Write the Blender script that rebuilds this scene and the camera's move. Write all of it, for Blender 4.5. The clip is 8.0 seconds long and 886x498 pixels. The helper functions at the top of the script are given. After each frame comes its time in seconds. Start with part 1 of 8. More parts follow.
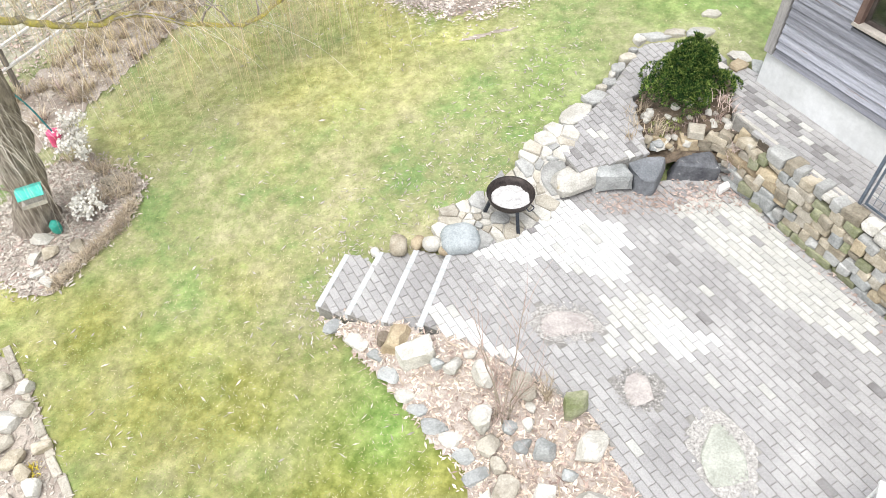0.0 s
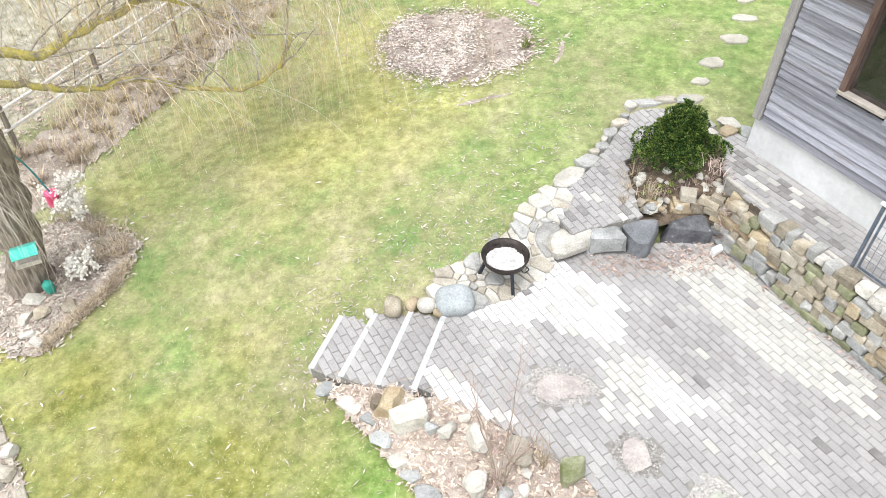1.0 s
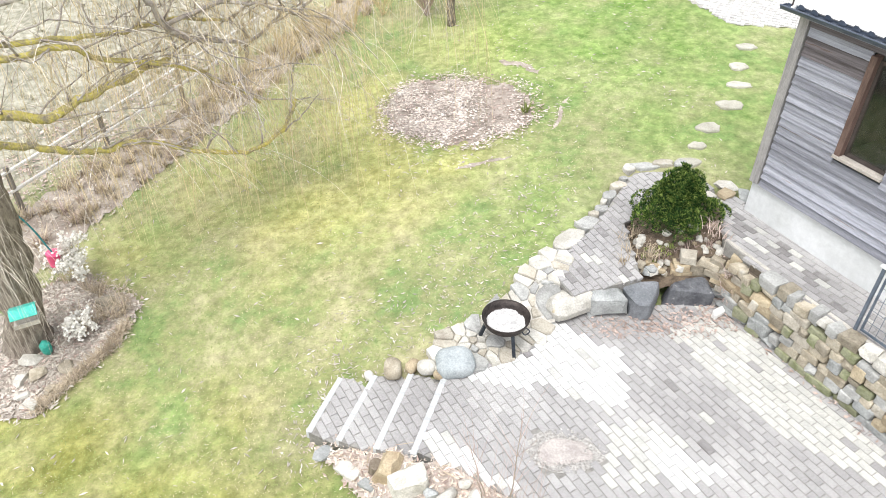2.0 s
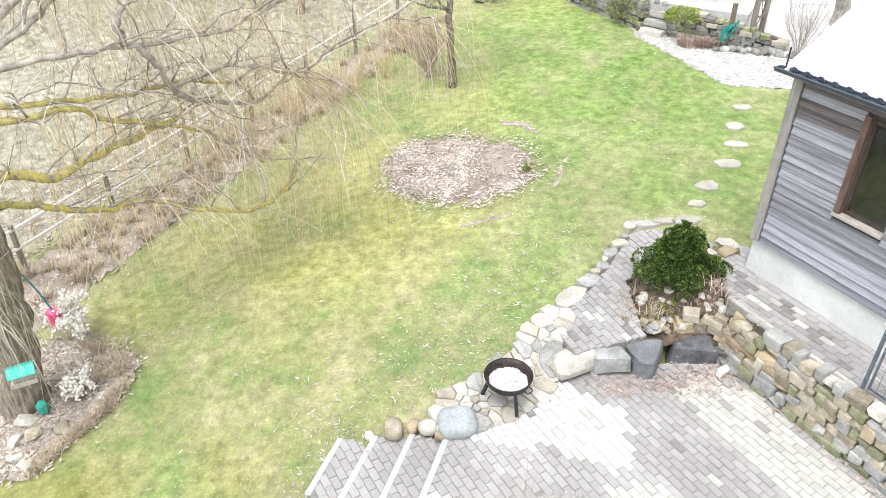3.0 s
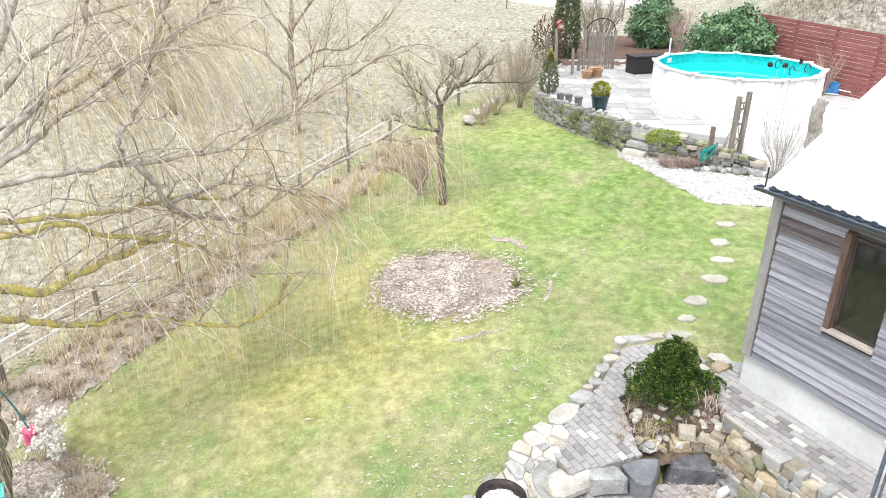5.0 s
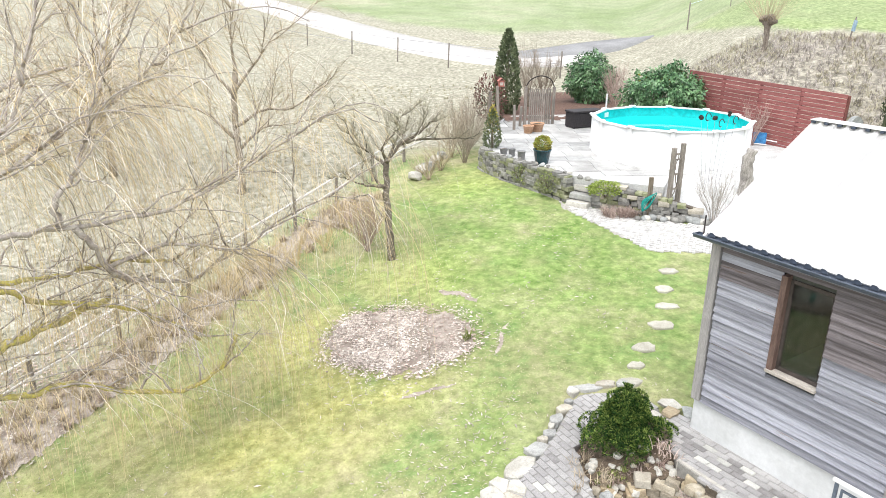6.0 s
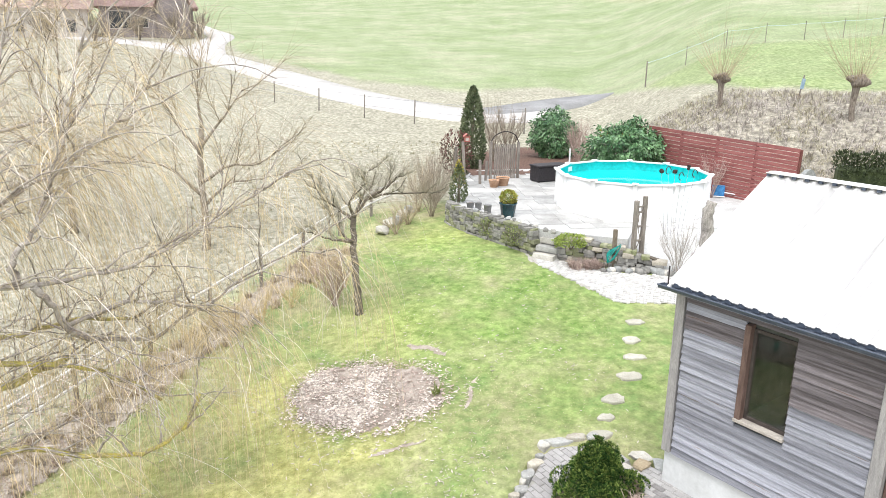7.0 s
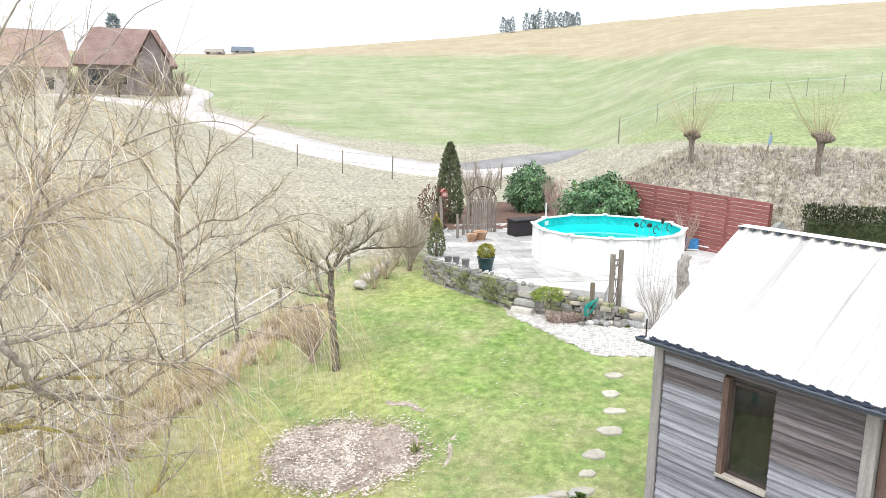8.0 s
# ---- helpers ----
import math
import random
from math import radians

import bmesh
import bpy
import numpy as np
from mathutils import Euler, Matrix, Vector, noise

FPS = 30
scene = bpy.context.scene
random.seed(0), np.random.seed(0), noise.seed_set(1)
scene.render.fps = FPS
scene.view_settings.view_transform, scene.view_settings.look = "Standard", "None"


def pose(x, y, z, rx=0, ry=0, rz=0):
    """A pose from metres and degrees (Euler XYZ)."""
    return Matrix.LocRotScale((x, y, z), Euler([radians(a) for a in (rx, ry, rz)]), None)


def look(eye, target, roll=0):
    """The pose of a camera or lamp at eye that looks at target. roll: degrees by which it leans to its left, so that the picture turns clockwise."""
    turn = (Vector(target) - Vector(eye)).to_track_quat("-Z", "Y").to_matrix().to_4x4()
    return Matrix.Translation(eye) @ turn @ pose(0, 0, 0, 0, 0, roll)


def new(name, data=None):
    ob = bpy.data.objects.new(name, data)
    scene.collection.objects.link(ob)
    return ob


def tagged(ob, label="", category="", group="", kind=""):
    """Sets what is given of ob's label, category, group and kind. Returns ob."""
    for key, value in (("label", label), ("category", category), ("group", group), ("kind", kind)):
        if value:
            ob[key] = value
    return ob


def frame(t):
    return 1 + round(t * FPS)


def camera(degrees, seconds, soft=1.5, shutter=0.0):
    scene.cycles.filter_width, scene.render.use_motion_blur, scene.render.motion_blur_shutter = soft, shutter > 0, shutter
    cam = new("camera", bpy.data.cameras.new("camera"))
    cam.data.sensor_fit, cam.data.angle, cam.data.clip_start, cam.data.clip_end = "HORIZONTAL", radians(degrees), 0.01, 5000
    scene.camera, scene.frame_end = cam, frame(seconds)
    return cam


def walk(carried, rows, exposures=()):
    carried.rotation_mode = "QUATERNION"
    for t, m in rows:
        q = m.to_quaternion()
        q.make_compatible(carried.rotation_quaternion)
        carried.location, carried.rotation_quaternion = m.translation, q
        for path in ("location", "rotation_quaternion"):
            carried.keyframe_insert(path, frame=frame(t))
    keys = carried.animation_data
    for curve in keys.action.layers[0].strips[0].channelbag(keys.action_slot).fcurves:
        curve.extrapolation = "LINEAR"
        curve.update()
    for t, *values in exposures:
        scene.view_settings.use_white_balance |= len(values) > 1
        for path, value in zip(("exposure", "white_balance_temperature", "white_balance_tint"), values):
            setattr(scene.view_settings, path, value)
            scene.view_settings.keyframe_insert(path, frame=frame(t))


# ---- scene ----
cam = camera(63.4, 8.0, soft=0.5)
PATH = [
    (0, pose(0.0, 0.0, 7.5, 42.18, 0.37, -0.11)),
    (0.5, pose(0.0, 0.0, 7.5, 44.63, 0.04, -0.19)),
    (1, pose(0.0, 0.0, 7.5, 47.08, -0.08, -0.24)),
    (1.5, pose(0.0, 0.0, 7.5, 49.56, -0.09, -0.26)),
    (1.7, pose(0.0, 0.0, 7.5, 50.55, -0.16, -0.2)),
    (2.8, pose(0.0, 0.0, 7.5, 55.64, -0.1, 0.02)),
    (3, pose(0.0, 0.0, 7.5, 56.58, -0.06, -0.03)),
    (3.5, pose(0.0, 0.0, 7.5, 58.86, -0.14, -0.02)),
    (4, pose(0.0, 0.0, 7.5, 61.21, -0.1, -0.04)),
    (4.5, pose(0.0, 0.0, 7.5, 63.47, -0.22, 0.01)),
    (4.7, pose(0.0, 0.0, 7.5, 64.38, -0.34, -0.02)),
    (5.8, pose(0.0, 0.0, 7.5, 69.24, -0.37, -4.42)),
    (6, pose(0.0, 0.0, 7.5, 70.12, -0.37, -5.1)),
    (6.5, pose(0.0, 0.0, 7.5, 72.29, -0.42, -6.64)),
    (7, pose(0.0, 0.0, 7.5, 74.42, -0.55, -7.75)),
    (7.5, pose(0.0, 0.0, 7.5, 76.57, -0.64, -8.71)),
    (8, pose(0.0, 0.0, 7.5, 78.77, -0.64, -9.53)),
]
walk(cam, PATH, exposures=((0.0, 1.03), (3.0, 1.06), (6.5, 1.06), (8.0, 0.93)))

# ---- world and light ----
world = bpy.data.worlds.new("world")
scene.world = world
world.use_nodes = True
wn, wl = world.node_tree.nodes, world.node_tree.links
sky = wn.new("ShaderNodeTexSky")
sky.sky_type = "NISHITA"
sky.sun_disc = False
sky.sun_elevation, sky.sun_rotation = radians(67), radians(209)
sky.air_density, sky.dust_density, sky.ozone_density = 1.0, 4.0, 1.0
cloud = wn.new("ShaderNodeHueSaturation")
cloud.inputs["Saturation"].default_value = 0.3
wl.new(sky.outputs[0], cloud.inputs["Color"])
# an even cloud layer over the clear sky
deck = wn.new("ShaderNodeMix")
deck.data_type = "RGBA"
deck.inputs["Factor"].default_value = 0.65
deck.inputs["B"].default_value = (3.84, 3.98, 4.3, 1)
wl.new(cloud.outputs[0], deck.inputs["A"])
wl.new(deck.outputs["Result"], wn["Background"].inputs["Color"])
wn["Background"].inputs["Strength"].default_value = 0.19
sun = new("sun", bpy.data.lights.new("sun", "SUN"))
sun.data.energy, sun.data.angle, sun.data.color = 1.0, radians(35), (1.0, 0.98, 0.95)
sun.matrix_world = look((-6.0, -11.0, 30.0), (0.0, 0.0, 0.0))

# ---- materials ----
def surface(name, dark, light, scale=4.0, rough=0.85, bump=0.3, grain=40.0, vary=0.0, third=None, third_at=0.62, metal=0.0, stretch=(1, 1, 1), spec=0.3, world_space=False, speck=1.0):
    """A mottled surface: two tones by broad noise, fine grain, relief, and a random shift from piece to piece."""
    m = bpy.data.materials.new(name)
    m.use_nodes = True
    n, l = m.node_tree.nodes, m.node_tree.links
    bsdf = n["Principled BSDF"]
    bsdf.inputs["Roughness"].default_value, bsdf.inputs["Metallic"].default_value = rough, metal
    bsdf.inputs["Specular IOR Level"].default_value = spec
    co = n.new("ShaderNodeTexCoord")
    mp = n.new("ShaderNodeMapping")
    mp.inputs["Scale"].default_value = stretch
    info = n.new("ShaderNodeObjectInfo")
    isl = n.new("ShaderNodeNewGeometry")
    rnd = n.new("ShaderNodeMath")
    rnd.operation = "ADD"
    l.new(info.outputs["Random"], rnd.inputs[0])
    l.new(isl.outputs["Random Per Island"], rnd.inputs[1])
    frac = n.new("ShaderNodeMath")
    frac.operation = "FRACT"
    l.new(rnd.outputs[0], frac.inputs[0])
    if world_space:
        l.new(isl.outputs["Position"], mp.inputs["Vector"])
    else:
        l.new(co.outputs["Object"], mp.inputs["Vector"])
        shift = n.new("ShaderNodeMath")
        shift.operation = "MULTIPLY"
        shift.inputs[1].default_value = 37.0
        l.new(info.outputs["Random"], shift.inputs[0])
        l.new(shift.outputs[0], mp.inputs["Location"])
    broad, fine = n.new("ShaderNodeTexNoise"), n.new("ShaderNodeTexNoise")
    broad.inputs["Scale"].default_value, broad.inputs["Detail"].default_value = scale, 5
    fine.inputs["Scale"].default_value, fine.inputs["Detail"].default_value = grain, 4
    for tex in (broad, fine):
        tex.inputs["Roughness"].default_value = 0.65
        l.new(mp.outputs[0], tex.inputs["Vector"])
    ramp = n.new("ShaderNodeValToRGB")
    ramp.color_ramp.elements[0].position, ramp.color_ramp.elements[1].position = 0.36, 0.64
    ramp.color_ramp.elements[0].color, ramp.color_ramp.elements[1].color = (*dark, 1), (*light, 1)
    if third:
        e = ramp.color_ramp.elements.new(third_at + 0.12)
        e.color = (*third, 1)
    l.new(broad.outputs["Fac"], ramp.inputs["Fac"])
    tone = n.new("ShaderNodeMapRange")
    tone.inputs["From Min"].default_value, tone.inputs["From Max"].default_value = 0.3, 0.7
    tone.inputs["To Min"].default_value, tone.inputs["To Max"].default_value = 1 - 0.22 * speck, 1 + 0.2 * speck
    l.new(fine.outputs["Fac"], tone.inputs["Value"])
    piece = n.new("ShaderNodeMapRange")
    piece.inputs["To Min"].default_value, piece.inputs["To Max"].default_value = 1 - vary, 1 + vary
    l.new(frac.outputs[0], piece.inputs["Value"])
    mul = n.new("ShaderNodeMath")
    mul.operation = "MULTIPLY"
    l.new(tone.outputs[0], mul.inputs[0])
    l.new(piece.outputs[0], mul.inputs[1])
    hsv = n.new("ShaderNodeHueSaturation")
    l.new(ramp.outputs[0], hsv.inputs["Color"])
    l.new(mul.outputs[0], hsv.inputs["Value"])
    l.new(hsv.outputs[0], bsdf.inputs["Base Color"])
    if bump:
        b = n.new("ShaderNodeBump")
        b.inputs["Strength"].default_value, b.inputs["Distance"].default_value = bump, 0.02
        l.new(fine.outputs["Fac"], b.inputs["Height"])
        l.new(b.outputs[0], bsdf.inputs["Normal"])
    return m


# ---- building helpers ----
def part(name, bm, material, parent=None, label="", smooth_faces=False):
    me = bpy.data.meshes.new(name)
    if smooth_faces:
        for f in bm.faces:
            f.smooth = True
    bm.to_mesh(me)
    bm.free()
    for m in (material if isinstance(material, (list, tuple)) else [material]):
        me.materials.append(m)
    ob = new(name, me)
    ob.parent = parent
    if label:
        ob["label"] = label
    return ob


def thing(name, m, label, category, group="", kind=""):
    ob = new(name)
    ob.empty_display_size = 0.1
    ob.matrix_basis = m
    return tagged(ob, label, category, group, kind)


def raw(name, verts, faces, material, parent=None, label="", smooth_faces=False, slots=None):
    me = bpy.data.meshes.new(name)
    me.from_pydata(verts, [], faces)
    for m in (material if isinstance(material, (list, tuple)) else [material]):
        me.materials.append(m)
    if slots:
        me.polygons.foreach_set("material_index", slots)
    if smooth_faces:
        me.polygons.foreach_set("use_smooth", [True] * len(faces))
    ob = new(name, me)
    ob.parent = parent
    if label:
        ob["label"] = label
    return ob


def box(bm, x0, x1, y0, y1, z0, z1, m=None, bevel=0.0):
    vs = [bm.verts.new((x, y, z)) for z in (z0, z1) for y in (y0, y1) for x in (x0, x1)]
    fs = [bm.faces.new([vs[i] for i in f]) for f in ((0, 2, 3, 1), (4, 5, 7, 6), (0, 1, 5, 4), (2, 6, 7, 3), (0, 4, 6, 2), (1, 3, 7, 5))]
    if bevel:
        es = list({e for f in fs for e in f.edges})
        r = bmesh.ops.bevel(bm, geom=es, offset=bevel, segments=1, affect="EDGES")
        vs = list({v for f in r["faces"] for v in f.verts} | {v for v in vs if v.is_valid})
    if m is not None:
        bmesh.ops.transform(bm, matrix=m, verts=vs)
    return bm


def boxed(*a, **k):
    return box(bmesh.new(), *a, **k)


def tube(bm, pts, radii, sides=6, cap=True):
    """A round bar through points, with a radius at each."""
    pts = [Vector(p) for p in pts]
    if not isinstance(radii, (list, tuple)):
        radii = [radii] * len(pts)
    rings, side = [], None
    for i, p in enumerate(pts):
        d = (pts[min(i + 1, len(pts) - 1)] - pts[max(i - 1, 0)]).normalized()
        if side is None:
            side = d.orthogonal().normalized()
        side = (side - d * side.dot(d)).normalized()
        up = d.cross(side)
        rings.append([bm.verts.new(p + (side * math.cos(k * math.tau / sides) + up * math.sin(k * math.tau / sides)) * radii[i]) for k in range(sides)])
    for a, b in zip(rings, rings[1:]):
        for k in range(sides):
            bm.faces.new((a[k], a[(k + 1) % sides], b[(k + 1) % sides], b[k]))
    if cap and sides > 2:
        bm.faces.new(rings[0][::-1])
        bm.faces.new(rings[-1])
    return bm


def curved(points, steps=5, wobble=0.0, rng=random):
    """Catmull-Rom through a few guide points."""
    p = [Vector(q) for q in points]
    p = [2 * p[0] - p[1]] + p + [2 * p[-1] - p[-2]]
    out = []
    for a, b, c, d in zip(p, p[1:], p[2:], p[3:]):
        for k in range(steps):
            t = k / steps
            v = 0.5 * (2 * b + (c - a) * t + (2 * a - 5 * b + 4 * c - d) * t * t + (3 * b - a - 3 * c + d) * t ** 3)
            if wobble:
                v += Vector((rng.uniform(-1, 1), rng.uniform(-1, 1), rng.uniform(-1, 1))) * wobble
            out.append(v)
    out.append(p[-2])
    return out


def rock_bm(sx, sy, sz, seed=0, square=0.6, rough=0.14, detail=2, facets=9):
    """A weathered stone, sitting on z = 0."""
    bm = bmesh.new()
    bmesh.ops.create_icosphere(bm, subdivisions=detail, radius=1)
    off = Vector((seed * 3.7, seed * 1.3, seed * 7.1))
    g = random.Random(seed * 1.7)
    cuts = []
    for k in range(0 if square > 0.7 else facets):
        n3 = Vector((g.gauss(0, 1), g.gauss(0, 1), g.gauss(0, 0.8))).normalized()
        cuts.append((n3, g.uniform(0.62, 0.9)))
    if 0.36 < square < 0.6:
        cuts.append((Vector((g.gauss(0, 0.12), g.gauss(0, 0.12), 1)).normalized(), g.uniform(0.55, 0.75)))
    for v in bm.verts:
        p = v.co.copy()
        q = Vector([math.copysign(abs(c) ** square, c) for c in p])
        q /= max(1.0, q.length * 0.82)
        n1 = noise.noise(p * 0.9 + off)
        n2 = noise.noise(p * 2.3 + off * 2)
        q *= 1 + rough * 1.6 * n1 + rough * 0.8 * n2
        for n3, c in cuts:
            over = q.dot(n3) - c
            if over > 0:
                q -= n3 * over
        q *= 1 + rough * 0.35 * noise.noise(p * 5 + off)
        v.co = (q.x * sx * 0.53, q.y * sy * 0.53, q.z * sz * 0.53)
    low = min(v.co.z for v in bm.verts)
    for v in bm.verts:
        v.co.z -= low
    return bm


def inside(x, y, poly):
    r = False
    for (xa, ya), (xb, yb) in zip(poly, poly[1:] + poly[:1]):
        if (ya > y) != (yb > y) and x < (xb - xa) * (y - ya) / (yb - ya) + xa:
            r = not r
    return r


def strands(starts, rng, length, out, droop, radius, seg=7):
    """Long thin whips that leave a limb, arch over and hang."""
    verts, faces = [], []
    for p, d in starts:
        ln = length * rng.uniform(0.45, 1.25)
        v = (Vector(d) * out + Vector((rng.gauss(0, 0.5), rng.gauss(0, 0.5), rng.uniform(-0.1, 0.7))))
        v.normalize()
        q = Vector(p)
        st = ln / seg
        pts = [q.copy()]
        dr = droop * rng.uniform(0.5, 1.5)
        for k in range(seg):
            v = (v + Vector((rng.gauss(0, 0.09), rng.gauss(0, 0.09), -dr))).normalized()
            q = q + v * st
            pts.append(q.copy())
        w = rng.uniform(0.7, 1.3) * radius
        o = len(verts)
        for k, c in enumerate(pts):
            s = w * (1 - 0.75 * k / seg)
            for a in range(3):
                an = a * math.tau / 3
                verts.append((c.x + s * math.cos(an), c.y + s * math.sin(an), c.z + s * 0.5 * math.cos(an + 1)))
        for k in range(seg):
            for a in range(3):
                b = (a + 1) % 3
                faces.append((o + k * 3 + a, o + k * 3 + b, o + k * 3 + 3 + b, o + k * 3 + 3 + a))
    return verts, faces


def limb(points, r0, r1, material, parent, name="limb", wob=0.03, rng=random, sides=8, steps=5):
    pts = curved(points, steps, wob, rng)
    n = len(pts) - 1
    radii = [r0 + (r1 - r0) * (k / n) ** 0.6 for k in range(n + 1)]
    bm = bmesh.new()
    tube(bm, pts, radii, sides)
    part(name, bm, material, parent, smooth_faces=True)
    return pts


# ---- lie of the land ----
EYE = 7.5


def lerp_table(v, table):
    if v <= table[0][0]:
        return table[0][1]
    for (a, za), (b, zb) in zip(table, table[1:]):
        if v <= b:
            return za + (zb - za) * (v - a) / (b - a)
    return table[-1][1]


def smooth(a, b, v):
    u = min(1.0, max(0.0, (v - a) / (b - a)))
    return u * u * (3 - 2 * u)


def garden(x, y):
    """The sloping lawn and meadow round the house."""
    return -0.45 + 0.9 * math.tanh((x + 1.3) / 5) + 1.9 * math.tanh((y - 6.5) / 14)


def hills(d, a):
    """Open country, by distance and bearing in degrees from the garden."""
    crest = 7.5 + 300 * math.tan(radians(lerp_table(a, ((-40, 3.2), (-7, 3.65), (5.8, 4.82), (18.7, 6.1), (30.6, 6.95), (38, 7.1), (60, 7.4)))))
    left = lerp_table(d, ((28, 1.6), (45, 2.9), (110, 8.5), (300, crest), (420, crest - 10), (1500, -60)))
    right = lerp_table(d, ((26, 2.4), (28.5, 2.7), (34, 5.0), (37, 5.5), (300, crest), (420, crest - 10), (1500, -60)))
    w = smooth(18, 30, a)
    return left * (1 - w) + right * w


def ground_z(x, y):
    d, a = math.hypot(x, y), math.degrees(math.atan2(x, y))
    if abs(a) > 75:
        return garden(x, y) + (0.02 * (d - 30) if d > 30 else 0)
    w = smooth(23, 31, d)
    z = garden(x, y) * (1 - w) + (hills(d, a) * w if w else 0)
    return z

# ---- ground ----
def grass_mat():
    """Winter grass: lawn green by the garden, straw in the meadow, young green and stubble on the hill."""
    m = bpy.data.materials.new("winter_grass")
    m.use_nodes = True
    n, l = m.node_tree.nodes, m.node_tree.links
    bsdf = n["Principled BSDF"]
    bsdf.inputs["Roughness"].default_value = 0.95
    bsdf.inputs["Specular IOR Level"].default_value = 0.1
    geo = n.new("ShaderNodeNewGeometry")
    zone = n.new("ShaderNodeVertexColor")
    zone.layer_name = "cover"
    sep = n.new("ShaderNodeSeparateColor")
    l.new(zone.outputs[0], sep.inputs[0])

    def tex(scale, detail=6, rough=0.6):
        t = n.new("ShaderNodeTexNoise")
        t.inputs["Scale"].default_value, t.inputs["Detail"].default_value, t.inputs["Roughness"].default_value = scale, detail, rough
        l.new(geo.outputs["Position"], t.inputs["Vector"])
        return t

    def ramp(src, *stops):
        r = n.new("ShaderNodeValToRGB")
        while len(r.color_ramp.elements) < len(stops):
            r.color_ramp.elements.new(0.5)
        for e, (p, c) in zip(r.color_ramp.elements, stops):
            e.position, e.color = p, (*c, 1)
        l.new(src, r.inputs["Fac"])
        return r

    def mix(a, b, fac):
        x = n.new("ShaderNodeMix")
        x.data_type = "RGBA"
        l.new(fac, x.inputs["Factor"])
        l.new(a, x.inputs["A"])
        l.new(b, x.inputs["B"])
        return x.outputs["Result"]

    patches, tufts, blades, far = tex(0.8, 8, 0.78), tex(5, 4), tex(17, 6, 0.8), tex(0.12, 7, 0.68)
    lawn = ramp(patches.outputs["Fac"], (0.38, LAWN_STRAW), (0.5, LAWN_MID), (0.61, LAWN_GREEN))
    mead = ramp(tufts.outputs["Fac"], (0.3, (0.25, 0.245, 0.18)), (0.5, (0.335, 0.32, 0.25)), (0.72, (0.43, 0.405, 0.34)))
    field = ramp(far.outputs["Fac"], (0.36, (0.23, 0.285, 0.145)), (0.52, (0.285, 0.325, 0.195)), (0.68, (0.36, 0.36, 0.25)))
    stub = ramp(far.outputs["Fac"], (0.35, (0.33, 0.28, 0.185)), (0.65, (0.41, 0.36, 0.255)))
    # mottled sward on the hill
    sward = tex(0.5, 6, 0.65)
    bank = ramp(tufts.outputs["Fac"], (0.3, (0.2, 0.185, 0.155)), (0.5, (0.33, 0.305, 0.25)), (0.72, (0.46, 0.43, 0.35)))
    tint = n.new("ShaderNodeVertexColor")
    tint.layer_name = "lush"
    tsep = n.new("ShaderNodeSeparateColor")
    l.new(tint.outputs[0], tsep.inputs[0])
    lush = ramp(tufts.outputs["Fac"], (0.35, (0.15, 0.265, 0.06)), (0.65, (0.25, 0.345, 0.11)))
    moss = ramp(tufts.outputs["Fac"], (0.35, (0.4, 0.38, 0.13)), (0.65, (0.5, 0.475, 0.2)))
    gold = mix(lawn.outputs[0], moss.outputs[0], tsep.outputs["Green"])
    olive = ramp(tufts.outputs["Fac"], (0.35, (0.17, 0.175, 0.035)), (0.65, (0.27, 0.26, 0.075)))
    gold = mix(gold, olive.outputs[0], tsep.outputs["Blue"])
    c = mix(gold, lush.outputs[0], tsep.outputs["Red"])
    c = mix(c, mead.outputs[0], sep.outputs["Red"])
    c = mix(c, field.outputs[0], sep.outputs["Green"])
    c = mix(c, stub.outputs[0], sep.outputs["Blue"])
    c = mix(c, bank.outputs[0], zone.outputs["Alpha"])
    rng = n.new("ShaderNodeMapRange")
    rng.inputs["From Min"].default_value, rng.inputs["From Max"].default_value = 0.32, 0.68
    rng.inputs["To Min"].default_value, rng.inputs["To Max"].default_value = 0.78, 1.22
    l.new(blades.outputs["Fac"], rng.inputs["Value"])
    rng2 = n.new("ShaderNodeMapRange")
    rng2.inputs["From Min"].default_value, rng2.inputs["From Max"].default_value = 0.32, 0.68
    rng2.inputs["To Min"].default_value, rng2.inputs["To Max"].default_value = 0.8, 1.2
    l.new(tufts.outputs["Fac"], rng2.inputs["Value"])
    mul = n.new("ShaderNodeMath")
    mul.operation = "MULTIPLY"
    l.new(rng.outputs[0], mul.inputs[0])
    l.new(rng2.outputs[0], mul.inputs[1])
    rng3 = n.new("ShaderNodeMapRange")
    rng3.inputs["From Min"].default_value, rng3.inputs["From Max"].default_value = 0.35, 0.65
    rng3.inputs["To Min"].default_value, rng3.inputs["To Max"].default_value = 0.9, 1.1
    l.new(sward.outputs["Fac"], rng3.inputs["Value"])
    mul3 = n.new("ShaderNodeMath")
    mul3.operation = "MULTIPLY"
    l.new(mul.outputs[0], mul3.inputs[0])
    l.new(rng3.outputs[0], mul3.inputs[1])
    hsv = n.new("ShaderNodeHueSaturation")
    l.new(c, hsv.inputs["Color"])
    l.new(mul3.outputs[0], hsv.inputs["Value"])
    l.new(hsv.outputs[0], bsdf.inputs["Base Color"])
    b = n.new("ShaderNodeBump")
    b.inputs["Strength"].default_value, b.inputs["Distance"].default_value = 0.6, 0.03
    l.new(blades.outputs["Fac"], b.inputs["Height"])
    l.new(b.outputs[0], bsdf.inputs["Normal"])
    return m


LAWN_STRAW, LAWN_MID, LAWN_GREEN = (0.385, 0.36, 0.22), (0.275, 0.295, 0.14), (0.18, 0.265, 0.1)

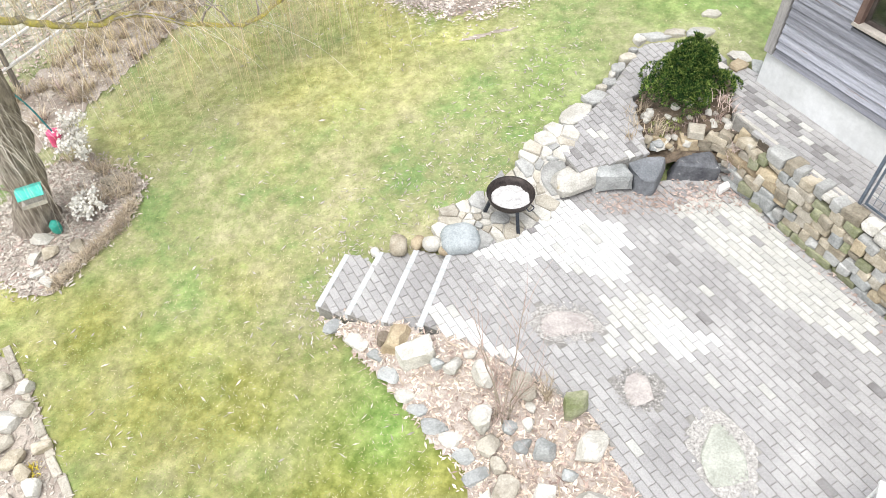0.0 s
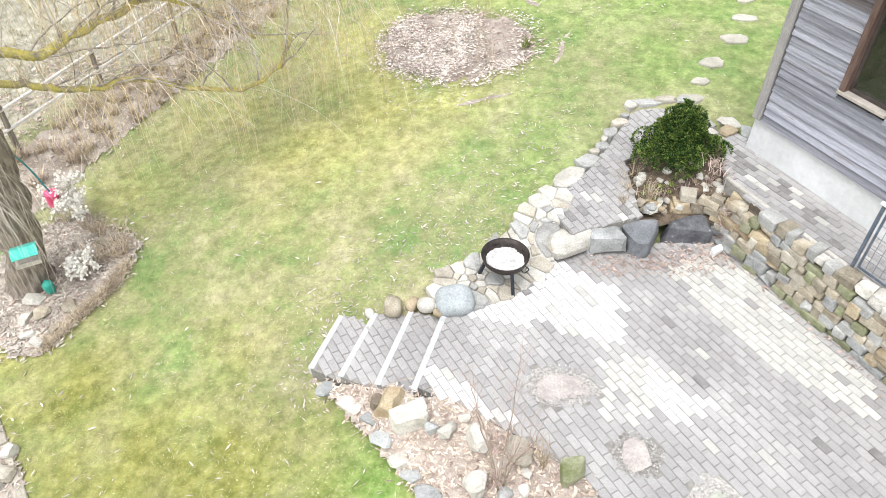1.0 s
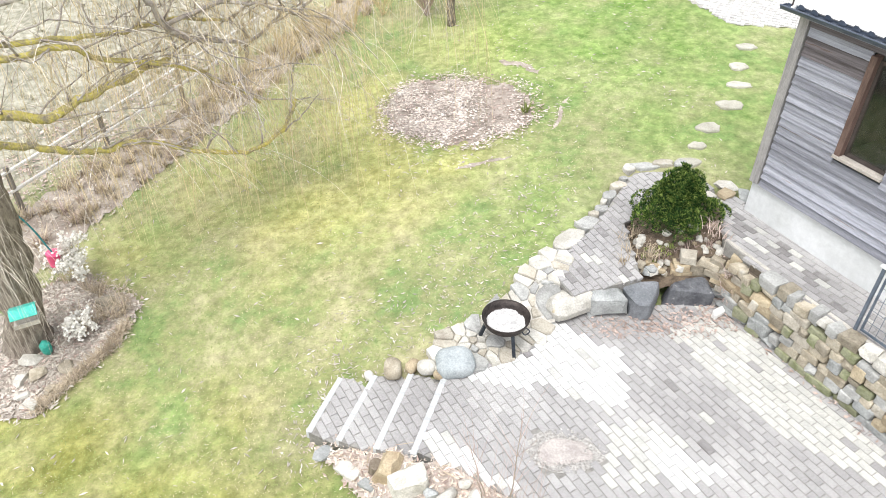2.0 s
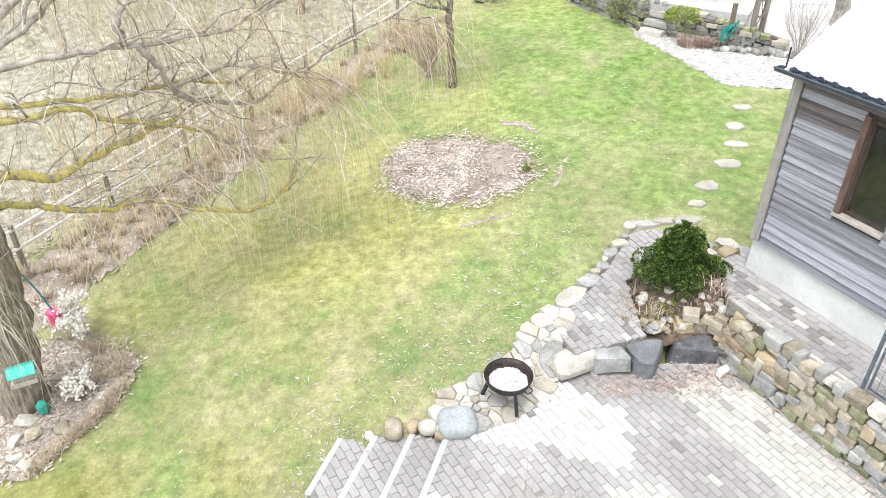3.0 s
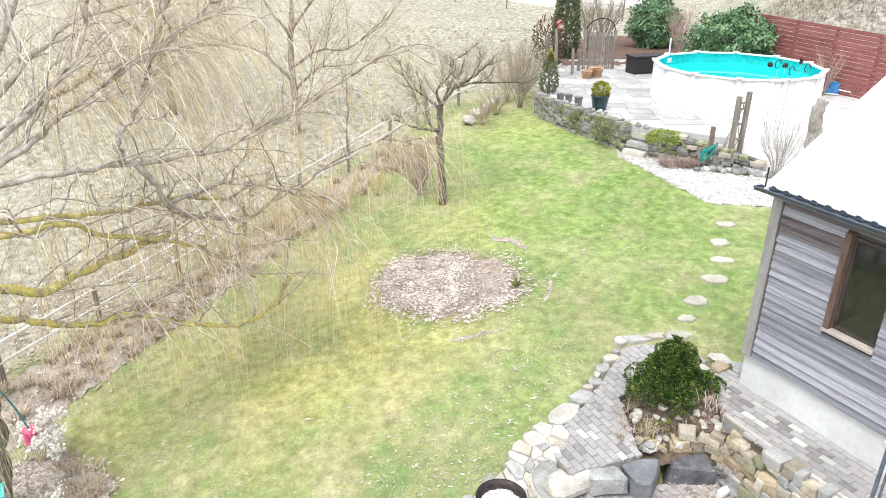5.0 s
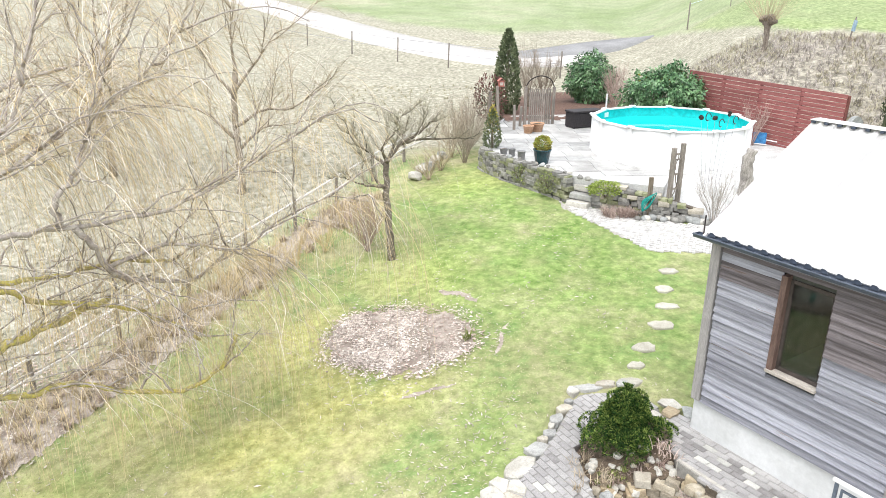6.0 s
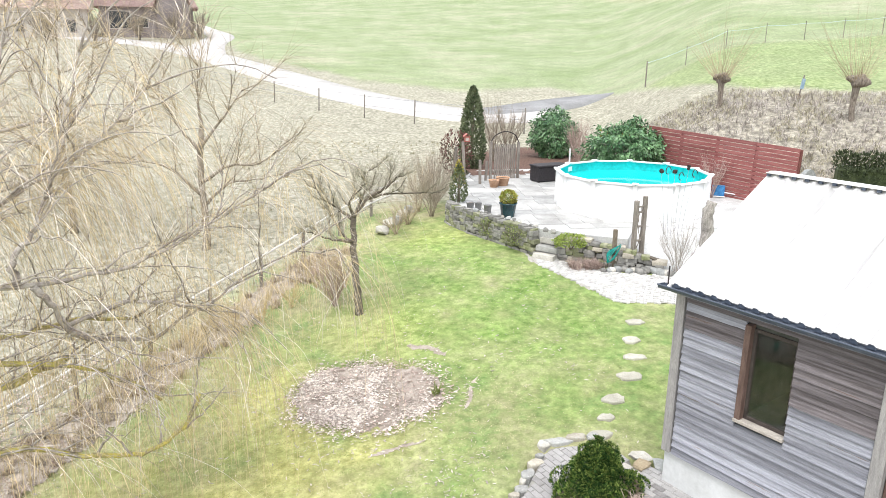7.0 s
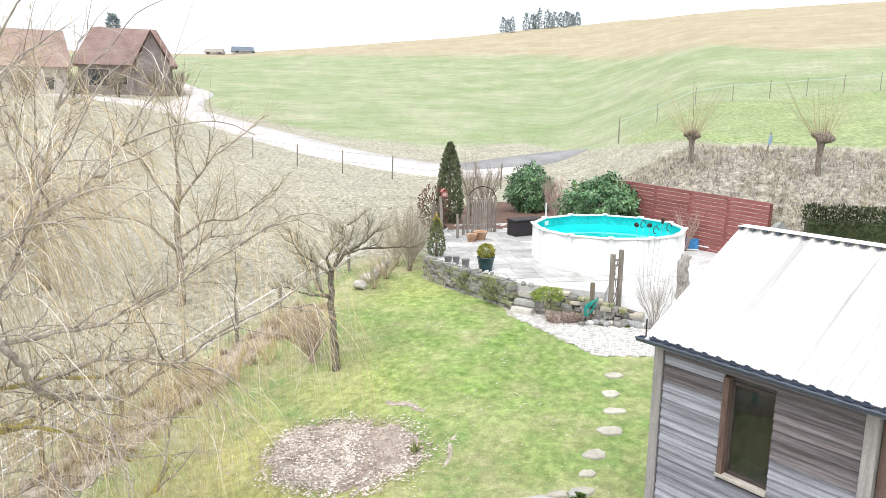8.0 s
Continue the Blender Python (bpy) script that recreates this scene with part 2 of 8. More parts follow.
PATIO = [(-0.32, 5.5), (0.07, 6.73), (0.45, 6.95), (1.11, 7.2), (1.75, 7.9), (4.4, 8.4), (5.68, 5.75), (7.2, 2.9), (7.6, 0.6), (2.4, 0.6), (2.1, 3.1), (1.72, 4.15), (0.9, 4.8), (0.2, 5.25)]
PLATE = [(2.0, 7.85), (1.8, 8.3), (2.0, 8.8), (2.4, 9.55), (2.8, 10.15), (3.2, 10.68), (4.45, 10.75), (4.78, 10.3), (4.95, 9.7), (6.5, 6.7), (7.9, 4.0), (9.0, 0.6), (7.6, 0.6), (7.0, 2.9), (5.6, 5.7), (4.3, 8.15)]
EDGE_BED = [(-0.1, 6.95), (0.45, 6.9), (1.1, 7.16), (1.8, 7.86), (1.8, 8.35), (2.0, 8.8), (1.72, 8.85), (1.4, 8.47), (1.1, 8.03), (0.6, 7.78), (0.0, 7.5)]
FENCE_A, FENCE_B = Vector((-9.3, 9.75)), Vector((-1.0, 22.7))


def band_z(x, y):
    return 0.03 + 0.4 * smooth(7.6, 8.4, y) + 0.135 * max(0, y - 8.0)


def land_z(x, y):
    """The ground sheet: lowered under the paved court and the raised path."""
    z = ground_z(x, y)
    if -2.2 < x < 9.2 and -1 < y < 12:
        if inside(x, y, PATIO):
            return min(z, -0.1)
        if 1.95 < x < 4.35 and 7.4 < y < (8.75 if x > 2.9 else 8.4):
            return min(z, -0.1)
        if inside(x, y, EDGE_BED):
            return min(z, band_z(x, y) - 0.14)
        if inside(x, y, PLATE):
            return min(z, -0.1 if x > 4.15 and y < 8.6 else 0.3)
        if x > 2.2 and y < 3.2:
            return min(z, -0.1)
    return z


def build_ground():
    def axis(lo, hi):
        """Fine steps round the garden, coarse ones far off."""
        v, out = 0.0, [0.0]
        while v < hi:
            v += 0.2 if v < 24 else (0.2 + (v - 24) * 0.045)
            out.append(v)
        v = 0.0
        while v > lo:
            v -= 0.2 if v > -12 else (0.2 + (-v - 12) * 0.06)
            out.append(v)
        return sorted(out)

    xs, ys = axis(-1500, 1500), axis(-1500, 1500)
    verts = [(x, y, land_z(x, y)) for y in ys for x in xs]
    w = len(xs)
    faces = [(j * w + i, j * w + i + 1, (j + 1) * w + i + 1, (j + 1) * w + i) for j in range(len(ys) - 1) for i in range(w - 1)]
    ob = raw("ground", verts, faces, grass_mat(), smooth_faces=True)
    col = ob.data.attributes.new("cover", "FLOAT_COLOR", "POINT")
    vals, green = [], []
    along = (FENCE_B - FENCE_A).normalized()
    for x, y, z in verts:
        d, a = math.hypot(x, y), math.degrees(math.atan2(x, y))
        # meadow beyond the fence
        side = (Vector((x, y)) - FENCE_A).cross(along)
        wob = noise.noise(Vector((x * 0.4, y * 0.4, 0)))
        mead = smooth(0.9, -0.9, side + wob * 0.7 + 0.6) if y > 0 else 0.0
        mead = max(mead, smooth(26, 29, d + wob))
        edge = lerp_table(a, ((-14, 130), (-9, 108), (-7.5, 90), (-5, 79), (1.3, 65), (9.4, 58), (16, 62), (22, 52), (27, 41), (45, 38)))
        fld = smooth(edge, edge * 1.05, d + 2 * wob)
        far = lerp_table(a, ((-9.0, 263), (-3.1, 251), (3.2, 219), (9.5, 196), (18.2, 176), (26.6, 121), (34.3, 97), (40.3, 97), (60, 80)))
        stubble = smooth(far * 0.95, far * 1.08, d + 6 * wob)
        steep = smooth(20, 27, a) * smooth(27.5, 29, d + wob) * (1 - smooth(36.0, 38.5, d + wob))
        # lush strip of field below the tape fence
        crest = lerp_table(a, ((18, 50), (20, 53), (23, 51), (25.7, 44.5), (28.2, 39.8), (31, 38.5), (46, 38.5)))
        strip = smooth(22.5, 24, a) * smooth(crest, crest + 1.4, d + wob) * smooth(48.6, 47.6, y + 0.123 * (x - 20.5)) if y > 0 else 0.0
        green.append(strip)
        vals += [mead * (1 - 0.7 * strip), fld * (1 - strip * 0.7), stubble * (1 - strip), steep]
    col.data.foreach_set("color", vals)
    # lusher and mossier spots of the lawn: centre, reach, weight
    lush = ((-0.75, 4.5, 0.7, 0.85), (4.2, 16.5, 4.0, 0.75), (5.2, 12.5, 2.0, 0.55), (2.0, 10.0, 1.6, 0.45), (-1.5, 4.3, 0.7, 0.3), (3.0, 20.0, 3.0, 0.65))
    # Moss under the willow is also kept bright to offset the tree's shade.
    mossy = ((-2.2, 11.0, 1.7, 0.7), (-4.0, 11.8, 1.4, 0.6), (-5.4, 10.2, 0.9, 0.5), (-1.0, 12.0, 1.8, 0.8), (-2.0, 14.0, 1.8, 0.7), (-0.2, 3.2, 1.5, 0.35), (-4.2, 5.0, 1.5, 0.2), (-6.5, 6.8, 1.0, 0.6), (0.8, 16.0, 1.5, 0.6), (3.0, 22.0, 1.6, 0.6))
    dull = ((-3.6, 4.2, 2.8, 0.7), (-6.0, 5.8, 1.2, 0.6), (-1.5, 3.4, 2.0, 0.9), (-0.2, 3.8, 1.0, 0.8), (-5.3, 6.0, 1.4, 0.6), (-3.3, 5.2, 1.2, 0.45))
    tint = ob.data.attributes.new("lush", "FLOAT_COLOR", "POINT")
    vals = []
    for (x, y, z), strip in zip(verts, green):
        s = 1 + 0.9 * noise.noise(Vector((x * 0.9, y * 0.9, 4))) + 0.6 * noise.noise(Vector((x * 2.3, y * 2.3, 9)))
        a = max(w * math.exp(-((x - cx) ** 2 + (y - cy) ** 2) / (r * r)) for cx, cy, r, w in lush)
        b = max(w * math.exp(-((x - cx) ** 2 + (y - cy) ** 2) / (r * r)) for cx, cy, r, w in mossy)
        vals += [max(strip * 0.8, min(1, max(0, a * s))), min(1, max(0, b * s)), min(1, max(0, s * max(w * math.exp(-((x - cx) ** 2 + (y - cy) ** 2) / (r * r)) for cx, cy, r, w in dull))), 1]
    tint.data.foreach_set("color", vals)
    return tagged(ob, "sloping winter lawn, straw-coloured meadow and rolling green hill", "ground", kind="structure")


build_ground()

# ---- paving ----
paver_grey = surface("paver_grey", (0.31, 0.3, 0.295), (0.4, 0.39, 0.38), 0.9, 0.9, 0.25, 60, vary=0.1, third=(0.49, 0.48, 0.465), world_space=True)
paver_pale = surface("paver_pale", (0.55, 0.55, 0.54), (0.66, 0.66, 0.64), 5, 0.9, 0.2, 60, vary=0.06, world_space=True)
paver_cream = surface("paver_cream", (0.44, 0.435, 0.41), (0.54, 0.53, 0.49), 5, 0.9, 0.2, 60, vary=0.1, world_space=True)
paver_dark = surface("paver_dark", (0.2, 0.19, 0.185), (0.28, 0.27, 0.265), 5, 0.9, 0.25, 60, vary=0.1, world_space=True)
joint_dirt = surface("joint_dirt", (0.2, 0.19, 0.175), (0.32, 0.31, 0.285), 9, 0.95, 0.4, 90, world_space=True)
gravel_mat = surface("fine_gravel", (0.28, 0.265, 0.245), (0.54, 0.52, 0.49), 30, 0.9, 0.6, 120, vary=0.3, world_space=True)

E1 = Vector((math.cos(radians(-60.5)), math.sin(radians(-60.5))))
E2 = Vector((-E1.y, E1.x))
BRICK_L, BRICK_W = 0.215, 0.115
SLABS = [(3.09, 3.68, 0.36, 0.52), (2.3, 4.51, 0.29, 0.28), (1.52, 5.5, 0.5, 0.29)]
PALE_A = [(0.3, 6.72), (0.75, 6.95), (1.2, 7.2), (1.67, 7.8), (2.1, 7.55), (2.56, 7.3), (2.62, 6.71), (2.51, 6.43), (2.39, 6.16), (2.07, 6.26), (1.77, 6.36), (1.48, 6.57), (1.16, 6.54), (0.7, 6.62)]
PALE_B = [(2.64, 5.75), (2.92, 5.64), (3.14, 5.61), (3.45, 5.13), (3.04, 4.91), (2.84, 5.02), (2.53, 5.14), (2.36, 4.95)]
CREAM_B = [(2.22, 5.9), (2.64, 5.99), (2.92, 5.64), (2.53, 5.14), (2.36, 4.78), (2.08, 5.05), (1.99, 5.4), (2.2, 5.46)]
CREAM = [(3.3, 7.6), (4.25, 8.1), (5.5, 5.5), (5.35, 4.9), (4.35, 5.75)]
PALE_C = [(-0.25, 5.79), (0.0, 5.82), (0.2, 5.54), (0.42, 5.54), (0.48, 5.3), (0.67, 5.18), (0.94, 5.01), (0.62, 4.95), (0.09, 5.2), (-0.1, 5.4)]


def brick_bm(length, width, h=0.05):
    bm = bmesh.new()
    b = 0.006
    for z, k in ((0.0, 0.0), (h - b, 0.0), (h, b)):
        for x, y in ((-1, -1), (1, -1), (1, 1), (-1, 1)):
            bm.verts.new((x * (length / 2 - k), y * (width / 2 - k), z))
    bm.verts.ensure_lookup_table()
    v = bm.verts
    for r in (0, 4):
        for k in range(4):
            bm.faces.new((v[r + k], v[r + (k + 1) % 4], v[r + 4 + (k + 1) % 4], v[r + 4 + k]))
    bm.faces.new(v[8:12])
    return bm


def paved(parent, poly, z, rng, near=None, tone=None, top=0.05, grid=0.0, skip=(), slope=None):
    """Lays running-bond pavers inside poly; those in the near stretch are objects, the rest is joined."""
    meshes = {}
    for key, mt in (("grey", paver_grey), ("pale", paver_pale), ("cream", paver_cream), ("dark", paver_dark)):
        tmp = part("brick", brick_bm(BRICK_L - 0.008, BRICK_W - 0.008), mt)
        meshes[key] = tmp.data
        bpy.data.objects.remove(tmp)
    base_v = [v.co.copy() for v in meshes["grey"].vertices]
    base_f = [tuple(p.vertices) for p in meshes["grey"].polygons]
    rest = {k: ([], []) for k in meshes}
    count = 0

    def lean(c):
        h = 0.05
        up = Vector((slope(c.x - h, c.y) - slope(c.x + h, c.y), slope(c.x, c.y - h) - slope(c.x, c.y + h), 2 * h))
        return Vector((0, 0, 1)).rotation_difference(up).to_matrix().to_4x4()

    cx, cy = sum(p[0] for p in poly) / len(poly), sum(p[1] for p in poly) / len(poly)
    turn = Matrix.Rotation(math.atan2(E1.y, E1.x), 4, "Z")
    for j in range(-70, 70):
        for i in range(-45, 45):
            c = E1 * ((i + 0.5 * (j % 2)) * BRICK_L) + E2 * (j * BRICK_W) + Vector((round(cx), round(cy)))
            ends = [c + E1 * (BRICK_L * s) for s in (-0.32, 0.32)]
            cut = None
            if not all(inside(e.x, e.y, poly) for e in ends):
                # a cut block at the edge
                sl = [s for s in range(8) if all(inside(*(c + E1 * (BRICK_L * ((s + 0.5) / 8 - 0.5)) + E2 * (BRICK_W * q)), poly) for q in (-0.3, 0.3))]
                if len(sl) < 2 or len(sl) > 7:
                    continue
                cut = (sl[0] / 8 - 0.5, (sl[-1] + 1) / 8 - 0.5)
            if any(((c.x - sx) / rx) ** 2 + ((c.y - sy) / ry) ** 2 < 1 for sx, sy, rx, ry in skip):
                continue
            key = tone(c.x, c.y, rng) if tone else ("dark" if rng.random() < 0.03 else "grey")
            zz = (slope(c.x, c.y) if slope else z) + rng.uniform(-0.004, 0.004)
            m = Matrix.Translation((c.x, c.y, zz - top)) @ (lean(c) if slope else Matrix.Identity(4)) @ turn @ Matrix.Rotation(rng.gauss(0, 0.008), 4, "Z") @ Matrix.Rotation(rng.gauss(0, 0.012), 4, "X")
            if near and not cut and count < 290 and inside(c.x, c.y, near):
                ob = new("brick", meshes[key])
                ob.parent = parent
                ob.matrix_basis = m
                count += 1
            else:
                vs, fs = rest[key]
                o = len(vs)
                if cut:
                    mid, k = (cut[0] + cut[1]) / 2 * BRICK_L, (cut[1] - cut[0]) * 0.97
                    vs.extend(tuple(m @ Vector((mid + v.x * k, v.y, v.z))) for v in base_v)
                else:
                    vs.extend(tuple(m @ v) for v in base_v)
                fs.extend(tuple(k + o for k in f) for f in base_f)
    for key, mt in (("grey", paver_grey), ("pale", paver_pale), ("cream", paver_cream), ("dark", paver_dark)):
        if rest[key][0]:
            tagged(raw("paving", *rest[key], mt, parent), kind="stuff")


def flat_poly(name, poly, z, material, parent=None, depth=0.12, label="", slope=None):
    """A slab with a polygonal outline."""
    bm = bmesh.new()
    top = [bm.verts.new((x, y, slope(x, y) if slope else z)) for x, y in poly]
    bot = [bm.verts.new((x, y, (slope(x, y) if slope else z) - depth)) for x, y in poly]
    bm.faces.new(top)
    bm.faces.new(bot[::-1])
    for k in range(len(poly)):
        a = (k + 1) % len(poly)
        bm.faces.new((top[k], bot[k], bot[a], top[a]))
    bmesh.ops.recalc_face_normals(bm, faces=bm.faces)
    bmesh.ops.triangulate(bm, faces=[f for f in bm.faces if len(f.verts) > 4])
    return part(name, bm, material, parent, label)


def patio_tone(x, y, rng):
    wob = rng.uniform(-0.1, 0.1)
    if inside(x + wob, y, PALE_A) or inside(x + wob, y + wob, PALE_B) or inside(x, y, PALE_C):
        return "pale" if rng.random() < 0.9 else "cream"
    if inside(x, y, CREAM) or inside(x + wob, y, CREAM_B):
        return "cream" if rng.random() < 0.92 else "grey"
    r = rng.random()
    return "dark" if r < 0.02 else ("cream" if r < 0.04 else "grey")


def path_tone(x, y, rng):
    r = rng.random()
    if any(abs(x - u) + abs(y - v) < 0.2 for u, v in ((4.61, 8.92), (5.00, 8.33), (5.29, 7.75))):
        return "dark"
    return "dark" if r < 0.03 else ("cream" if r < 0.13 else "grey")


patio = flat_poly("patio", PATIO, -0.012, joint_dirt, depth=0.3)
tagged(patio, "grey block-paved sunken patio with sun-bleached pale patches", "patio", kind="structure")


# upper path: gentle climb from the rock step round the evergreen to the shed
PATH_LEFT = [(1.95, 7.95), (1.72, 8.4), (2.01, 8.88), (2.38, 9.29), (2.67, 9.66), (2.92, 10.07), (3.16, 10.43), (3.4, 10.76), (3.87, 10.85), (4.42, 10.8), (4.7, 10.3), (4.55, 9.6), (3.75, 10.2), (3.0, 9.5), (3.05, 8.3)]
PATH_SHED = [(4.3, 8.55), (4.55, 9.6), (4.8, 9.85), (5.6, 8.1), (7.6, 4.4), (9.4, 0.6), (8.0, 0.6), (6.6, 3.9), (5.55, 6.2)]


def left_slope(x, y):
    return 0.42 + 0.135 * (y - 8.0)


path_left = flat_poly("path_left", PATH_LEFT, 0, joint_dirt, depth=0.5, slope=lambda x, y: left_slope(x, y) - 0.012)
tagged(path_left, "grey block-paved garden path curving round the evergreen bush", "path", kind="structure")
path_shed = flat_poly("path_shed", PATH_SHED, 0.938, joint_dirt, depth=1.15)
tagged(path_shed, "grey block-paved path along the wooden shed", "path", kind="structure")

# ---- shed ----
SHED = Matrix.Translation((4.83, 9.42, 0.95)) @ Matrix.Rotation(radians(-62), 4, "Z")
board_mat = surface("weathered_boards", (0.215, 0.217, 0.248), (0.39, 0.4, 0.45), 1.5, 0.85, 0.5, 30, vary=0.26, stretch=(0.5, 6, 16), third=(0.23, 0.185, 0.17), third_at=0.56)
board_brown = surface("browned_boards", (0.11, 0.095, 0.097), (0.25, 0.225, 0.235), 1.5, 0.85, 0.4, 30, vary=0.25, stretch=(0.5, 6, 14), third=(0.19, 0.14, 0.125), third_at=0.54)
post_mat = surface("weathered_post", (0.27, 0.26, 0.255), (0.4, 0.385, 0.37), 3, 0.85, 0.3, 40, stretch=(5, 5, 0.5))
frame_dark = surface("dark_window_frame", (0.05, 0.04, 0.036), (0.085, 0.07, 0.062), 4, 0.6, 0.2, 50)
frame_mat = surface("brown_window_frame", (0.11, 0.07, 0.058), (0.18, 0.12, 0.1), 4, 0.6, 0.2, 50, stretch=(4, 4, 0.6))
sill_mat = surface("bare_wood", (0.36, 0.33, 0.29), (0.5, 0.46, 0.41), 5, 0.7, 0.2, 50)
plinth_mat = surface("painted_plinth", (0.6, 0.61, 0.6), (0.72, 0.73, 0.73), 2.0, 0.8, 0.04, 12, speck=0.3)
roof_mat = surface("white_sheet_roof", (0.85, 0.845, 0.835), (0.87, 0.865, 0.855), 0.5, 0.8, 0.0, 5, speck=0.12, spec=0.1)
gutter_mat = surface("slate_blue_gutter", (0.055, 0.07, 0.1), (0.085, 0.105, 0.14), 6, 0.35, 0.02, 30, spec=0.5)
iron_mat = surface("dark_iron", (0.035, 0.03, 0.03), (0.075, 0.06, 0.055), 14, 0.55, 0.2, 70, metal=0.6)
# Room shade, lifted for the garden's reflection, is put into this inside colour.
inside_shade_mat = surface("shaded_inside", (0.06, 0.062, 0.055), (0.1, 0.105, 0.09), 3, 0.9, 0.0)


def glass_mat():
    m = bpy.data.materials.new("window_glass")
    m.use_nodes = True
    b = m.node_tree.nodes["Principled BSDF"]
    b.inputs["Base Color"].default_value = (0.9, 0.95, 0.93, 1)
    b.inputs["Roughness"].default_value = 0.02
    b.inputs["Transmission Weight"].default_value = 1.0
    b.inputs["IOR"].default_value = 1.45
    return m


glass = glass_mat()


def build_shed():
    s = thing("shed", SHED, "grey weathered timber shed with white plinth and white sheet roof", "shed")
    length, depth, low, eave = 3.05, 4.4, 0.6, 3.13
    w0, w1, wz0, wz1 = 1.2, 1.82, 1.62, 2.96
    # plinth and inner walls with the window opening
    part("plinth", boxed(0, 6.5, 0.02, depth, -0.5, low, bevel=0.01), plinth_mat, s, "white painted concrete plinth")
    bm = bmesh.new()
    for x0, x1, z0, z1 in ((0.03, w0, low, eave), (w1, 6.5, low, eave), (w0, w1, low, wz0), (w0, w1, wz1, eave)):
        box(bm, x0, x1, 0.06, 0.16, z0, z1)
    box(bm, 0.03, 0.13, 0.16, depth, low, eave)
    box(bm, 0.03, 6.5, depth - 0.1, depth, low, eave)
    box(bm, 6.4, 6.5, 0.16, depth - 0.1, low, eave)
    part("wall", bm, inside_shade_mat, s)
    # Floor added over the pale plinth to darken the view through the pane.
    part("floor", boxed(0.16, 6.3, 0.18, depth - 0.12, low + 0.002, low + 0.03), inside_shade_mat, s, "added floor inside, painted in the room's shade")
    # lap boards, each a little uneven
    rng = random.Random(4)
    z, k = low - 0.03, 0
    while z < eave - 0.02:
        h = rng.uniform(0.122, 0.14)
        spans = [(0.16, 2.9)]
        if z + h > wz0 - 0.03 and z < wz1 + 0.02:
            spans = [(0.16, w0 - 0.09), (w1 + 0.012, 2.9)]
        for x0, x1 in spans:
            top = min(z + h + 0.03, eave + 0.03)
            bm = bmesh.new()
            n = 8
            lip, drop = rng.uniform(-0.008, 0.008), rng.uniform(-0.008, 0.008)
            rows = []
            for i in range(n + 1):
                x = x0 + (x1 - x0) * i / n
                q = rng.uniform(-0.004, 0.004)
                d = drop * (i / n - 0.5)
                rows.append([bm.verts.new(c) for c in ((x, -0.045 + lip, z + d + q), (x, -0.012, top + d), (x, 0.014, top + d), (x, -0.014 + lip, z + d + q))])
            for a, b in zip(rows, rows[1:]):
                for e in range(4):
                    bm.faces.new((a[e], b[e], b[(e + 1) % 4], a[(e + 1) % 4]))
            bm.faces.new(rows[0][::-1])
            bm.faces.new(rows[-1])
            bmesh.ops.recalc_face_normals(bm, faces=bm.faces)
            part("board", bm, board_brown if z > 2.65 and rng.random() < 0.75 or (z > 2.1 and rng.random() < (0.5 if x0 > w1 else 0.2)) else board_mat, s)
        z += h
        k += 1
    # the side wall has boards too
    z = low - 0.03
    while z < eave - 0.02:
        part("board", boxed(-0.01, 0.028, 0.17, depth, z, min(z + 0.165, eave)), board_mat, s)
        z += 0.16
    part("corner_post", boxed(-0.015, 0.135, -0.055, 0.15, low - 0.04, eave + 0.05, bevel=0.006), post_mat, s)
    part("corner_post", boxed(2.905, 3.06, -0.055, 0.15, low - 0.04, eave + 0.05, bevel=0.006), post_mat, s)
    # A made-up dark panel stands in for the dark recess past the post.
    part("door_leaf", boxed(3.07, 3.95, 0.03, 0.06, 0.02, eave - 0.05, bevel=0.004), frame_mat, s, "added dark brown panel for the recess past the post")
    part("side_cladding", boxed(3.96, 6.5, 0.01, 0.055, low - 0.03, eave), board_mat, s)
    part("fascia", boxed(0.0, 6.5, -0.05, 0.03, eave - 0.01, eave + 0.13), board_mat, s)
    # window: a deep brown reveal board, thin frame, pane, pale sill
    win = part("window", boxed(w0 - 0.085, w0, -0.065, 0.12, wz0 - 0.04, wz1 + 0.05, bevel=0.004), frame_mat, s, "tall brown-framed window")
    part("window_frame", boxed(w0, w0 + 0.045, 0.03, 0.08, wz0, wz1), frame_dark, win)
    part("window_frame", boxed(w1 - 0.03, w1 + 0.01, 0.03, 0.08, wz0, wz1), frame_dark, win)
    part("window_frame", boxed(w0 + 0.045, w1 - 0.03, 0.032, 0.078, wz1 - 0.05, wz1), frame_dark, win)
    part("window_frame", boxed(w0 + 0.045, w1 - 0.03, 0.032, 0.078, wz0, wz0 + 0.05), frame_dark, win)
    pane = part("pane", boxed(w0 + 0.045, w1 - 0.03, 0.05, 0.058, wz0 + 0.05, wz1 - 0.05), glass, win)
    pane.visible_shadow = False
    part("window_sill", boxed(w0 - 0.09, w1 + 0.02, -0.085, 0.06, wz0 - 0.05, wz0 - 0.004, bevel=0.004), sill_mat, win, "pale bare wood sill")
    # roof: trapezoid sheets up to the ridge and down behind
    y0, z0, y1, z1 = -0.16, eave + 0.16, 2.2, eave + 1.56
    x0, x1, pitch = -0.12, 6.8, 0.207
    prof, x = [], x0
    while x < x1:
        prof += [(x, 0.0), (x + 0.11, 0.0), (x + 0.135, 0.03), (x + 0.182, 0.03)]
        x += pitch
    up = Vector((0, -(z1 - z0), y1 - y0)).normalized()
    # dark plugs along the eave: the shade in the sheet's open rib ends, made solid
    for k in range(int((x1 - x0) / pitch)):
        xk = x0 + k * pitch
        bm = bmesh.new()
